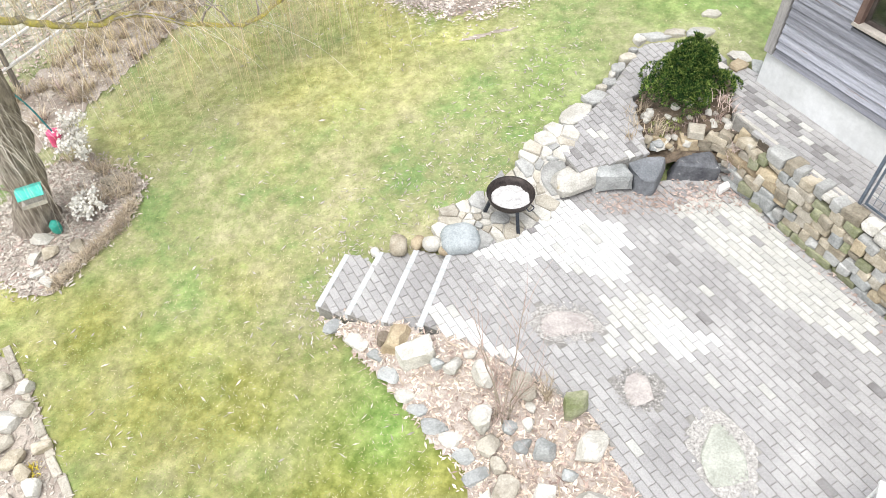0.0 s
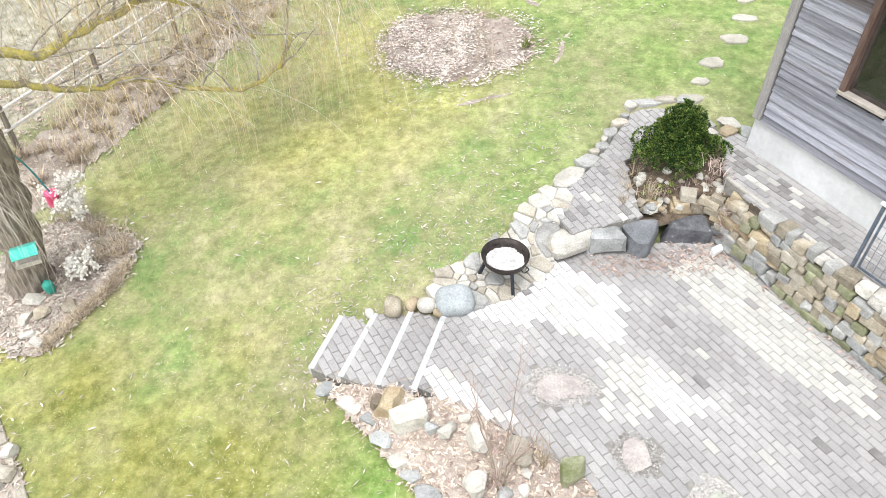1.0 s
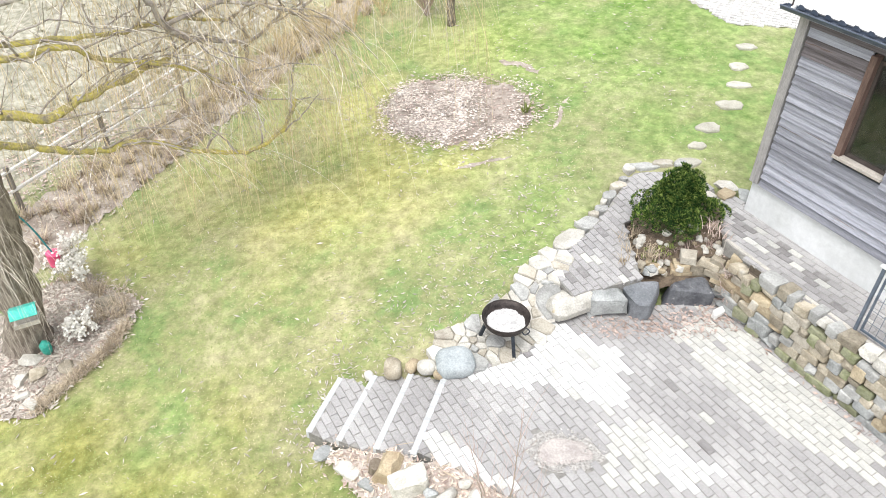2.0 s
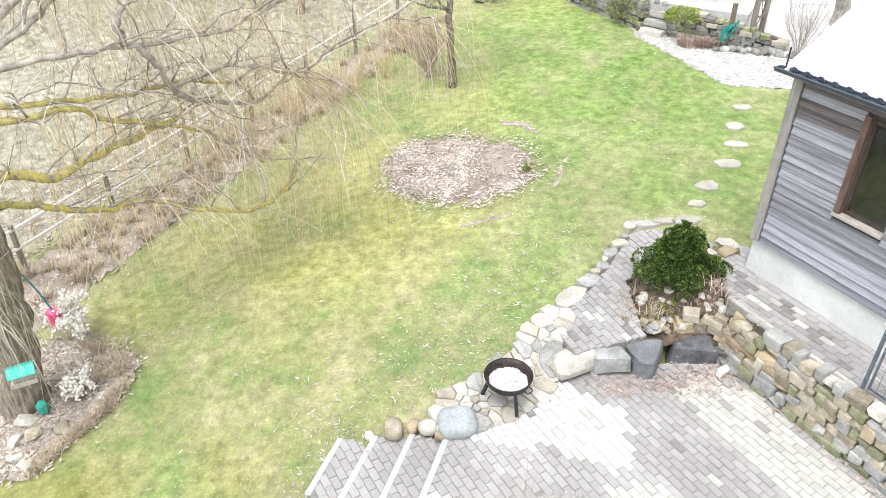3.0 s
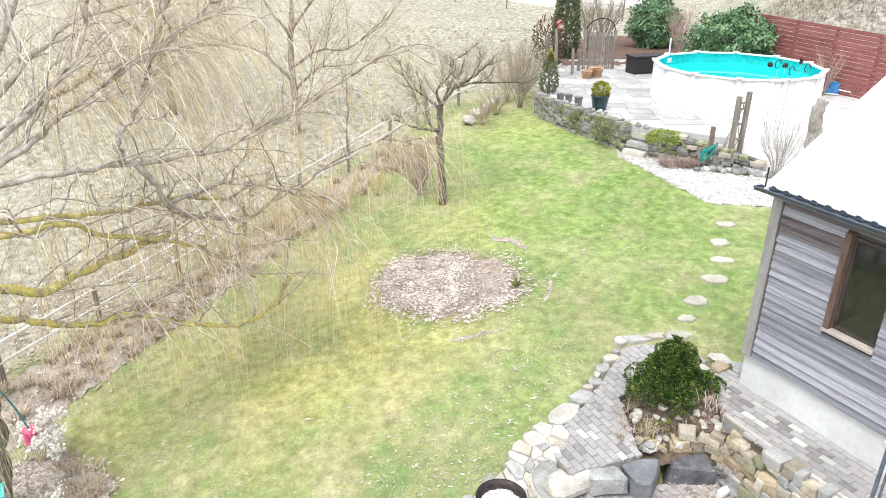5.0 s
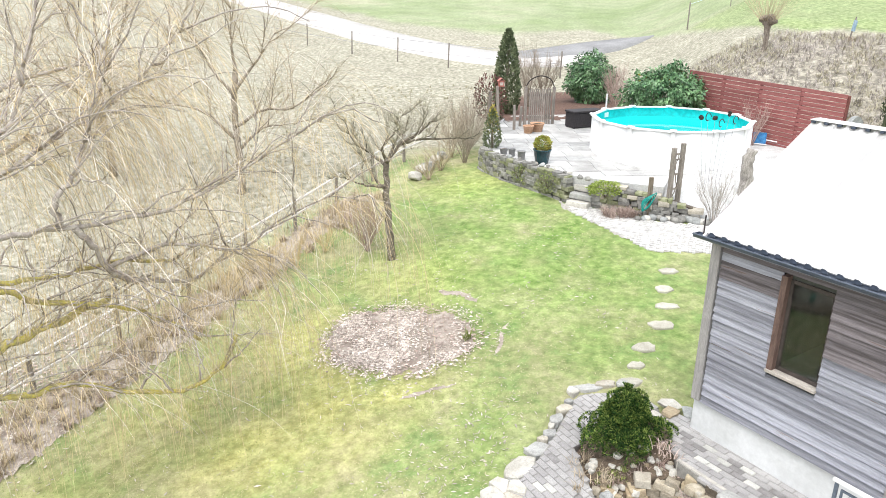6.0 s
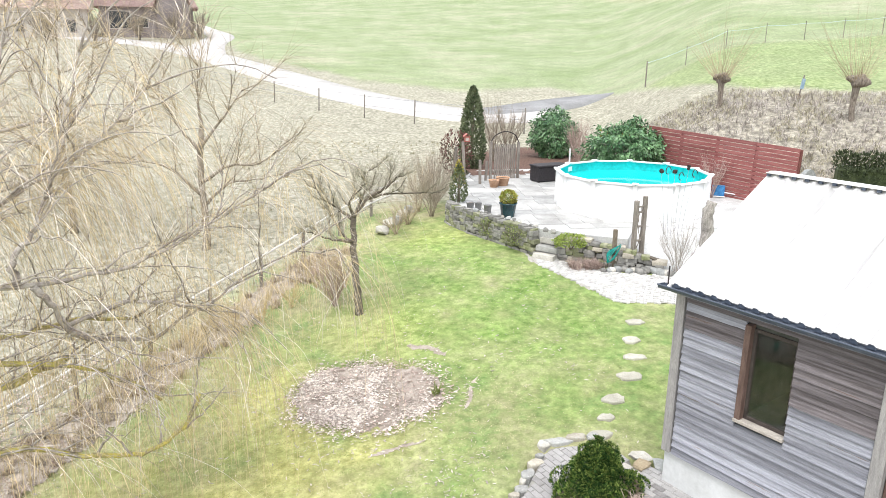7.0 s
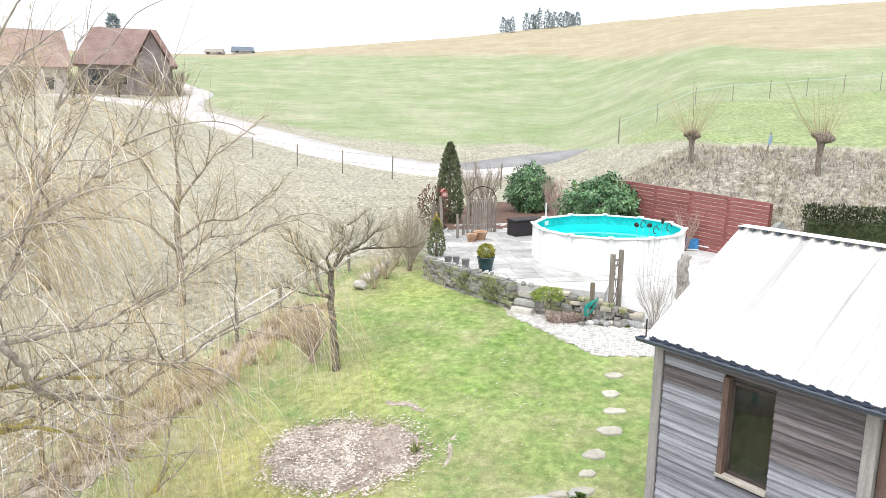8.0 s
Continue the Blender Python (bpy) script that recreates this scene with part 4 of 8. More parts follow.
def scatter(name, n, place, size, material, rng, label, category, flat=0.35, slim=0.3, lift=0.012):
    """Many small curled leaves or chips lying on the ground."""
    verts, faces = [], []
    k = 0
    while k < n:
        p = place(rng)
        if p is None:
            continue
        k += 1
        x, y, z = p
        ln, a = size * rng.uniform(0.5, 1.4), rng.uniform(0, math.tau)
        w = ln * slim * rng.uniform(0.6, 1.4)
        ux, uy = math.cos(a), math.sin(a)
        h, t = ln * flat * rng.uniform(-0.5, 0.5), rng.uniform(-0.4, 0.4) * w
        o = len(verts)
        verts += [(x - ux * ln / 2, y - uy * ln / 2, z + lift + abs(h)), (x - uy * w / 2, y + ux * w / 2, z + lift + t + 0.006),
                  (x + ux * ln / 2, y + uy * ln / 2, z + lift + abs(h) * rng.uniform(0, 1)), (x + uy * w / 2, y - ux * w / 2, z + lift - t + 0.006)]
        faces.append((o, o + 1, o + 2, o + 3))
    return tagged(raw(name, verts, faces, material), label, category, kind="stuff")


def in_poly(poly, height, edge=0.0):
    xs, ys = [p[0] for p in poly], [p[1] for p in poly]

    def place(rng):
        x, y = rng.uniform(min(xs) - edge, max(xs) + edge), rng.uniform(min(ys) - edge, max(ys) + edge)
        if inside(x + rng.gauss(0, edge), y + rng.gauss(0, edge), poly):
            return x, y, height(x, y)
        return None
    return place


leaf_pale = surface("bleached_leaves", (0.38, 0.34, 0.285), (0.57, 0.52, 0.455), 2, 0.85, 0.0, 20, vary=0.3)
leaf_brown = surface("russet_leaves", (0.34, 0.25, 0.21), (0.52, 0.42, 0.37), 2, 0.85, 0.0, 20, vary=0.35)
chip_pale = surface("wood_chips", (0.5, 0.4, 0.32), (0.74, 0.65, 0.56), 2, 0.85, 0.0, 20, vary=0.42)
straw_mat = surface("dead_stalks", (0.36, 0.29, 0.205), (0.56, 0.475, 0.355), 2, 0.85, 0.0, 20, vary=0.3)
green_blade = surface("grass_blades", (0.16, 0.21, 0.05), (0.28, 0.31, 0.1), 1.5, 0.8, 0.0, 20, vary=0.35)
white_seed = surface("white_seed_heads", (0.76, 0.73, 0.66), (0.86, 0.84, 0.79), 4, 0.9, 0.0, 40, vary=0.15)

scatter("wall_rubble", 700, in_poly(WALL_TOP, lambda x, y: 0.918, 0.02), 0.05, gravel_mat, random.Random(77), "pale rubble on top of the retaining wall", "rubble", slim=0.7)
# wood-chip bed between court and lawn
CHIP = [(-1.8, 5.98), (-1.3, 5.85), (-0.8, 5.62), (-0.32, 5.45), (0.22, 5.3), (0.9, 4.85), (1.74, 4.2), (2.12, 3.1), (2.4, 0.8), (0.9, 0.8), (0.45, 3.0), (0.1, 3.85), (-0.5, 4.6), (-0.95, 5.15)]


def line_gap(x, y, line):
    best = 9.0
    for (ax, ay), (bx, by) in zip(line, line[1:]):
        dx, dy = bx - ax, by - ay
        u = max(0, min(1, ((x - ax) * dx + (y - ay) * dy) / (dx * dx + dy * dy)))
        best = min(best, math.hypot(x - ax - u * dx, y - ay - u * dy))
    return best


COURT_EDGE = [(-0.32, 5.5), (0.2, 5.25), (0.9, 4.8), (1.72, 4.15), (2.1, 3.1), (2.4, 0.6)]


def chip_z(x, y):
    g = ground_z(x, y) + 0.04
    z = g + (max(0, -0.03 - g)) * smooth(1.0, 0.05, line_gap(x, y, COURT_EDGE))
    rim = -0.1 + 0.26 * min(0.0, x + 0.34)
    return max(z, g + max(0, rim - g) * smooth(0.7, 0.05, line_gap(x, y, [(-0.34, 5.45), (-1.77, 6.07)])))


patch("chip_bed", CHIP, chip_z, chip_ground, label="bed of pale wood chips and dead leaves below the patio", category="flower bed")
rng = random.Random(31)
scatter("wood_chips", 6500, in_poly(CHIP, chip_z, 0.06), 0.075, chip_pale, rng, "pale wood chips in the rock bed", "wood chips")
scatter("bed_sticks", 260, in_poly(CHIP, chip_z, 0.1), 0.22, straw_mat, rng, "thin dead sticks in the rock bed", "sticks", flat=0.2, slim=0.05)
scatter("bed_leaves", 1500, in_poly(CHIP, chip_z, 0.1), 0.085, leaf_brown, rng, "russet dead leaves in the rock bed", "leaves")
BED_ROCKS = [(0.1, 4.9, 0.26, pale_stone), (0.45, 4.7, 0.36, pale_stone), (0.4, 4.28, 0.34, pale_stone), (0.88, 4.55, 0.36, flat_warm), (1.13, 3.83, 0.3, grey_stone), (1.62, 3.72, 0.4, pale_stone),
             (0.68, 3.42, 0.32, flat_warm), (1.12, 3.34, 0.28, pale_stone), (1.54, 3.12, 0.44, pale_stone), (0.5, 3.98, 0.3, flat_warm), (0.6, 3.75, 0.2, flat_warm), (0.88, 3.9, 0.22, grey_stone),
             (1.38, 3.52, 0.18, grey_stone), (-0.1, 4.95, 0.2, grey_stone), (0.3, 5.02, 0.16, pale_stone), (0.75, 4.15, 0.18, grey_stone), (0.95, 4.12, 0.16, pale_stone), (1.0, 4.3, 0.14, pale_stone)]
for k, (x, y, s, mt) in enumerate(BED_ROCKS):
    stone("bed_rock", (s, s * rng.uniform(0.75, 1), s * rng.uniform(0.65, 0.9)), (x, y, chip_z(x, y)), mt, "rounded pale rock in the wood-chip bed" if mt is pale_stone else ("rounded grey rock in the wood-chip bed" if mt is grey_stone else "rounded tan rock in the wood-chip bed"), "rock", rng.uniform(0, 180), 80 + k, 0.66, 0.2, "rocks in the wood-chip bed", sink=0.18, detail=3)
stone("bed_rock", (0.3, 0.22, 0.46), (1.5, 4.25, chip_z(1.5, 4.25)), moss_stone, "upright dark mossy rock at the patio edge", "rock", 20, 120, 0.55, 0.12, sink=0.12)
for k, (x, y, a, b) in enumerate(((-1.2, 5.5, 0.42, 0.26), (-0.72, 4.98, 0.34, 0.26), (-0.9, 5.25, 0.26, 0.2), (-0.52, 4.72, 0.3, 0.22), (-0.35, 4.53, 0.3, 0.2), (-0.12, 4.3, 0.36, 0.24), (0.07, 4.12, 0.36, 0.24), (0.22, 3.9, 0.3, 0.22), (0.34, 3.66, 0.36, 0.22), (0.42, 3.35, 0.3, 0.2), (-1.55, 5.75, 0.3, 0.2))):
    stone("edging_stone", (a, b, 0.14), (x, y, chip_z(x, y) - 0.01), grey_stone if k % 3 else pale_stone, "flat stone edging between lawn and chip bed", "stone", -45 + k * 9, 140 + k, 0.5, 0.15, "edging stones", sink=0.4, detail=2)


def bare_shrub(name, at, h, spread, n, material, seed, label, thick=0.012, rise=0.75, twig=None, category="shrub", fan=1.0, forks=4):
    """A leafless shrub: stems from one root, each forking into finer twigs."""
    r = random.Random(seed)
    t = thing(name, Matrix.Translation(at), label, category)
    fine = []
    for k in range(n):
        a = math.tau * k / n + r.uniform(-0.4, 0.4)
        out = spread * r.uniform(0.3, 1.0) * fan
        hh = h * r.uniform(0.6, 1.0)
        pts = curved([(r.gauss(0, 0.03), r.gauss(0, 0.03), -0.05), (math.cos(a) * out * 0.35, math.sin(a) * out * 0.35, hh * 0.4), (math.cos(a) * out * 0.7, math.sin(a) * out * 0.7, hh * rise), (math.cos(a) * out, math.sin(a) * out, hh)], 3, thick * 0.8, r)
        bm = bmesh.new()
        tube(bm, pts, [thick * (1 - 0.75 * i / (len(pts) - 1)) for i in range(len(pts))], 5)
        part("stem", bm, material, t, smooth_faces=True)
        for i in range(3, len(pts)):
            d = (pts[i] - pts[i - 1]).normalized()
            fine += [(pts[i - 1] + d * r.uniform(0, 0.05), d) for _ in range(forks)]
    v, f = strands(fine, r, h * 0.38, 1.0, -0.02, max(0.0028, thick * 0.3), 4)
    tagged(raw("fine_brush", v, f, twig or material, t), kind="stuff")
    return t


shrub_bark = surface("shrub_bark", (0.26, 0.22, 0.17), (0.42, 0.36, 0.29), 6, 0.9, 0.3, 50)
red_twig = surface("reddish_twigs", (0.36, 0.26, 0.22), (0.54, 0.42, 0.37), 4, 0.8, 0.0, 30, vary=0.2)
bare_shrub("ornamental_shrub", (0.68, 4.26, chip_z(0.68, 4.26)), 1.6, 0.8, 6, shrub_bark, 41, "small bare ornamental shrub in the wood-chip bed", 0.013, 0.7, red_twig, forks=3)
bare_shrub("low_shrub", (1.18, 4.38, chip_z(1.18, 4.38)), 0.35, 0.18, 9, straw_mat, 42, "small dry sprig by the patio edge", 0.006)

rose_stone = surface("rose_grey_stone", (0.36, 0.325, 0.305), (0.48, 0.44, 0.41), 4, 0.9, 0.4, 40)
slab_stone = surface("green_grey_slab", (0.34, 0.35, 0.3), (0.46, 0.47, 0.41), 4, 0.9, 0.4, 40)
# three natural slabs let into the patio, with gravel round them
for k, (x, y, rx, ry) in enumerate(SLABS):
    ring = [(x + rx * 1.1 * math.cos(a / 14 * math.tau) * (1 + 0.1 * math.sin(a * 2.3 + k)), y + ry * 1.1 * math.sin(a / 14 * math.tau) * (1 + 0.1 * math.cos(a * 1.7))) for a in range(14)]
    g = flat_poly("gravel_patch", ring, -0.007, gravel_mat, depth=0.05)
    tagged(g, "fine grey gravel filling round a stone slab", "gravel", kind="structure")
    scatter("gravel", 420, in_poly(ring, lambda px, py: -0.006), 0.028, gravel_mat, rng, "loose grey gravel round a stone slab", "gravel", slim=0.8)
    s = stone("slab", (rx * 1.5, ry * 1.5, 0.09), (x, y, -0.05), (slab_stone, rose_stone, rose_stone)[k], "flat natural stone slab let into the paving", "stone slab", (8, 20, 0)[k], 160 + k, 0.55, 0.14, "slabs in the patio", sink=0.0)

# planter mound below the evergreen
MOUND = [(3.05, 8.78), (3.26, 8.52), (3.6, 8.44), (3.72, 8.66), (4.1, 8.6), (4.42, 8.36), (4.6, 9.55), (4.1, 10.0), (3.7, 10.15), (2.98, 9.5)]


def mound_z(x, y):
    slope = smooth(9.15, 8.5, y) * smooth(3.78, 3.5, x)
    return 0.5 + 0.2 * smooth(8.6, 9.3, y) * smooth(3.0, 3.4, x) + 0.2 * smooth(3.7, 4.3, x) - 0.24 * slope - 0.08 * smooth(3.3, 3.0, x)


grit_mat = surface("pale_grit", (0.36, 0.34, 0.3), (0.56, 0.54, 0.5), 14, 0.95, 0.5, 70, vary=0.2, world_space=True)
patch("edging_bed", EDGE_BED, lambda x, y: band_z(x, y) - 0.03, grit_mat, 0.05, "pale grit between the flat edging stones", "grit")
mould_mat = surface("damp_leaf_mould", (0.07, 0.052, 0.038), (0.2, 0.155, 0.11), 9, 0.95, 0.7, 60, world_space=True, third=(0.2, 0.2, 0.07), third_at=0.6)
patch("court_rim", [(2.9, 8.3), (3.5, 8.32), (4.36, 8.36), (4.5, 8.95), (2.95, 8.95)], lambda x, y: 0.3 - 0.2 * smooth(8.45, 8.3, y), mould_mat, label="dark soil behind the edge boulders", category="soil")
patch("planter_soil", MOUND, mound_z, mould_mat, label="dark soil mound under the evergreen", category="flower bed")
for k in range(44):
    x, y = rng.uniform(3.0, 4.35), rng.uniform(8.55, 9.2)
    if not inside(x, y, MOUND):
        continue
    s = rng.uniform(0.07, 0.16)
    stone("planter_stone", (s, s * 0.8, s * 0.6), (x, y, mound_z(x, y)), rng.choice((pale_stone, pale_stone, sand_stone, tan_stone)), "small pale stone on the planter mound", "stone", rng.uniform(0, 180), 180 + k, 0.6, 0.15, "stones on the planter mound", sink=0.2, detail=2)


def tuft(verts, faces, at, n, length, rng, droop=0.3, width=0.008):
    """A clump of arching blades."""
    for _ in range(n):
        a = rng.uniform(0, math.tau)
        v = Vector((math.cos(a) * rng.uniform(0.2, 0.9), math.sin(a) * rng.uniform(0.2, 0.9), 1)).normalized()
        q = Vector(at) + Vector((rng.gauss(0, 0.04), rng.gauss(0, 0.04), 0))
        side = Vector((-v.y, v.x, 0)).normalized() * width
        ln, o = length * rng.uniform(0.5, 1.2), len(verts)
        for k in range(4):
            w = side * (1 - k / 3.4)
            verts += [tuple(q - w), tuple(q + w)]
            q = q + v * ln / 3
            v = (v + Vector((0, 0, -droop))).normalized()
        for k in range(3):
            faces.append((o + 2 * k, o + 2 * k + 1, o + 2 * k + 3, o + 2 * k + 2))


def tufts(name, spots, n, length, material, seed, label, category="dry grass", droop=0.3, width=0.008):
    r = random.Random(seed)
    v, f = [], []
    for s in spots:
        tuft(v, f, s, n, length, r, droop, width)
    return tagged(raw(name, v, f, material), label, category, kind="stuff")


tufts("dry_tuft", [(3.05 + 0.25 * math.cos(k), 8.95 + 0.35 * math.sin(k * 1.7), 0.5) for k in range(8)], 26, 0.22, straw_mat, 51, "straw-coloured dead tufts beside the path", droop=0.35)
tufts("dead_vine", [(4.2 + 0.08 * math.cos(k), 8.6 + 0.3 * math.sin(k), 0.98) for k in range(4)], 12, 0.26, leaf_brown, 52, "reddish dead trailing vine over the wall", droop=0.5)
tufts("dead_vine", [(4.32, 8.15, 0.35), (4.36, 8.12, 0.15), (4.3, 8.2, 0.6)], 20, 0.24, leaf_brown, 53, "reddish dead trailing vine over the wall", droop=0.6)
COURT_CORNER = [(2.2, 7.75), (3.0, 7.85), (4.0, 8.1), (4.45, 8.2), (4.55, 7.75), (3.9, 7.65), (3.2, 7.55), (2.3, 7.55)]
scatter("drifted_leaves", 800, in_poly(COURT_CORNER, lambda x, y: 0.005, 0.12), 0.065, leaf_brown, rng, "drift of russet leaves against the boulders", "leaves")
scatter("drifted_leaves", 260, in_poly([(4.2, 8.2), (4.5, 8.2), (7.0, 3.0), (6.7, 3.0)], lambda x, y: 0.005, 0.05), 0.07, leaf_brown, rng, "russet leaves along the foot of the wall", "leaves")

scatter("planter_litter", 420, in_poly(MOUND, lambda x, y: mound_z(x, y) + 0.01, 0.02), 0.05, leaf_brown, rng, "brown litter on the planter mound", "leaves", slim=0.2)
tufts("planter_moss", [(3.16 + 0.06 * k, 8.78 + 0.08 * (k % 3), mound_z(3.16 + 0.06 * k, 8.78 + 0.08 * (k % 3))) for k in range(9)], 40, 0.07, green_blade, 54, "mossy green growth on the planter slope", "moss", 0.3, 0.01)
tufts("dry_tuft", [(3.2 + 0.16 * k, 8.78 + 0.1 * (k % 2), mound_z(3.2 + 0.16 * k, 8.8)) for k in range(7)], 22, 0.18, leaf_brown, 55, "brown dead growth under the evergreen", droop=0.45)
white_lump = surface("white_rubble", (0.72, 0.71, 0.69), (0.82, 0.81, 0.79), 6, 0.9, 0.5, 40)
stone("rubble_lump", (0.24, 0.17, 0.14), (4.19, 7.95, 0.0), white_lump, "white rubble lump lying at the wall foot", "stone", 30, 190, 0.5, 0.3, sink=0.1)

for k in range(16):
    x, y, s = rng.uniform(3.1, 3.75), rng.uniform(8.42, 8.72), rng.uniform(0.1, 0.22)
    stone("planter_stone", (s, s * 0.8, s * 0.7), (x, y, 0.4), rng.choice((pale_stone, sand_stone, tan_stone, grey_stone)), "small stone heaped below the planter mound", "stone", rng.uniform(0, 180), 700 + k, 0.6, 0.15, "stones on the planter mound", sink=0.2, detail=2)

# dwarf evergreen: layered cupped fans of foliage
core_shade = surface("shaded_foliage", (0.014, 0.034, 0.01), (0.03, 0.062, 0.018), 8, 0.9, 0.3, 40)
ever_lit_tip = surface("evergreen_lit_tips", (0.1, 0.165, 0.035), (0.24, 0.31, 0.075), 9, 0.75, 0.0, 60, vary=0.4, spec=0.15)
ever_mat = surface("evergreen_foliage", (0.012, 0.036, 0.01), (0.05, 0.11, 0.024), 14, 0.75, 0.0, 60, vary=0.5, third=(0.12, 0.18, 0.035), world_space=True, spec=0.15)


def build_evergreen():
    """A dwarf cypress: rounded sprays of scale foliage, each a cupped fan with a curled rim, its cap brightened in
    colour as if lit, in uneven tiers.
    """
    r = random.Random(61)
    t = thing("evergreen_bush", Matrix.Translation((3.74, 9.36, 0.74)), "dense dark green dwarf conifer bush on the stone planter", "bush")
    bm = bmesh.new()
    tube(bm, [(0, 0, -0.15), (0.02, 0.0, 0.35), (0, 0, 0.8)], [0.06, 0.045, 0.02], 8)
    part("trunk", bm, log_mat, t, smooth_faces=True)
    inner, rim = ([], []), ([], [])

    def leaf(target, p, d, n, ln, w):
        sd = d.cross(n).normalized() * w
        o = len(target[0])
        target[0].extend((tuple(p - sd * 0.5), tuple(p + sd * 0.5), tuple(p + d * ln * 0.6 + sd), tuple(p + d * ln), tuple(p + d * ln * 0.6 - sd)))
        target[1].append((o, o + 1, o + 2, o + 3, o + 4))

    girth = ((0.0, 0.4), (0.16, 0.56), (0.32, 0.47), (0.5, 0.34), (0.7, 0.23), (0.9, 0.13), (1.05, 0.04))
    count = 112
    for k in range(count):
        # cushions of foliage packed over a lobed cone, low ones larger
        u = 1 - math.sqrt(1 - (k + 0.5) / count)
        a = k * 2.39996 + r.uniform(-0.2, 0.2)
        z = 0.17 + 0.93 * u + r.uniform(-0.03, 0.03)
        rad = lerp_table(z, girth) * (1 + 0.2 * math.sin(2 * a + 0.6) + 0.17 * math.sin(5 * a + 8 * z)) * r.uniform(0.66, 1.26)
        c = Vector((math.cos(a) * rad, math.sin(a) * rad * 0.9, z))
        # two leaders of unequal height
        c.x += smooth(0.62, 1.0, z) * (0.05 if k % 2 else -0.1)
        c.z -= smooth(0.62, 1.0, z) * (0.07 if k % 2 else 0.0)
        out = Vector((math.cos(a), math.sin(a), 0.45 + 0.9 * u)).normalized()
        ax = out.orthogonal().normalized()
        ay = out.cross(ax)
        size = r.uniform(0.06, 0.14) * (1.05 - 0.35 * u)
        fold = r.uniform(0, math.tau)
        for j in range(250):
            b, h = r.uniform(0, math.tau), r.random() ** 0.8
            w = math.sqrt(max(0.0, 1 - h * h)) * (1 + 0.25 * math.sin(3 * b + fold) + 0.12 * math.sin(7 * b + k))
            n = ((ax * math.cos(b) + ay * math.sin(b)) * w + out * h).normalized()
            p = c + ((ax * math.cos(b) + ay * math.sin(b)) * w * 1.15 + out * h * 0.75) * size
            d = (n + Vector((r.gauss(0, 0.35), r.gauss(0, 0.35), r.gauss(0.35, 0.3)))).normalized()
            # Yellow-green tips keep to the caps, so crease shade is in the colour too.
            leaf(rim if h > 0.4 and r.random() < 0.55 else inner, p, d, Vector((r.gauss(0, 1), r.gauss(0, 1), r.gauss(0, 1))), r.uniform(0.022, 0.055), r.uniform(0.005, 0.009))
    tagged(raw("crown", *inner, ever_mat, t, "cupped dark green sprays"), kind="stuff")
    tagged(raw("crown_fringe", *rim, ever_lit_tip, t, "yellow-green spray tips"), kind="stuff")
    # Dark core: the shade deep between the sprays is put into its colour.
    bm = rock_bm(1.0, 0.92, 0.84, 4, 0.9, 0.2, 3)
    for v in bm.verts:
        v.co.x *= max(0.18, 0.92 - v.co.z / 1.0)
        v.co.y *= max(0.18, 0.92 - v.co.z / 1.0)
    part("inner_foliage", bm, core_shade, t, smooth_faces=True)
    return t


build_evergreen()

# fire bowl on three legs, full of pale ash
rust_iron = surface("blackened_steel", (0.035, 0.03, 0.028), (0.085, 0.07, 0.065), 8, 0.5, 0.15, 50, metal=0.7)
leg_iron = surface("blue_black_steel", (0.03, 0.035, 0.045), (0.06, 0.068, 0.08), 8, 0.5, 0.1, 50, metal=0.6)
ash_mat = surface("pale_ash", (0.42, 0.41, 0.4), (0.68, 0.67, 0.65), 12, 0.95, 0.6, 40, third=(0.3, 0.29, 0.28))


def build_fire_bowl():
    b = thing("fire_bowl", Matrix.Translation((0.93, 7.42, 0.03)), "blackened steel fire bowl on three legs, full of pale ash", "fire bowl")
    n, R = 40, 0.335
    prof = [(0.05, 0.24), (0.16, 0.25), (0.26, 0.3), (0.32, 0.37), (R, 0.46), (R + 0.012, 0.47), (R + 0.012, 0.455), (R - 0.012, 0.46), (0.305, 0.375), (0.24, 0.31), (0.14, 0.265), (0.05, 0.255)]
    bm = bmesh.new()
    rings = [[bm.verts.new((r * math.cos(k * math.tau / n), r * math.sin(k * math.tau / n), z)) for k in range(n)] for r, z in prof]
    for p, q in zip(rings, rings[1:] + rings[:1]):
        for k in range(n):
            bm.faces.new((p[k], p[(k + 1) % n], q[(k + 1) % n], q[k]))
    bmesh.ops.recalc_face_normals(bm, faces=bm.faces)
    part("bowl", bm, rust_iron, b, "shallow blackened bowl", True)
    bm = bmesh.new()
    bmesh.ops.create_grid(bm, x_segments=34, y_segments=34, size=0.31)
    bmesh.ops.delete(bm, geom=[v for v in bm.verts if v.co.length > 0.295], context="VERTS")
    for v in bm.verts:
        v.co.z = 0.345 + noise.noise(v.co * 9) * 0.022 + noise.noise(v.co * 28) * 0.012
    part("ash", bm, ash_mat, b, "pale grey ash", True)
    for k in range(3):
        a = radians(-72 + 120 * k)
        bm = bmesh.new()
        tube(bm, [(0.26 * math.cos(a), 0.26 * math.sin(a), 0.34), (0.37 * math.cos(a), 0.37 * math.sin(a), -0.03)], 0.034, 4)
        part("leg", bm, leg_iron, b)
    bm = bmesh.new()
    tube(bm, curved([(R, -0.05, 0.42), (R + 0.06, -0.05, 0.4), (R + 0.06, 0.05, 0.4), (R, 0.05, 0.42)], 4), 0.009)
    part("handle", bm, leg_iron, b).matrix_basis = Matrix.Rotation(radians(-45), 4, "Z")
    return b


build_fire_bowl()

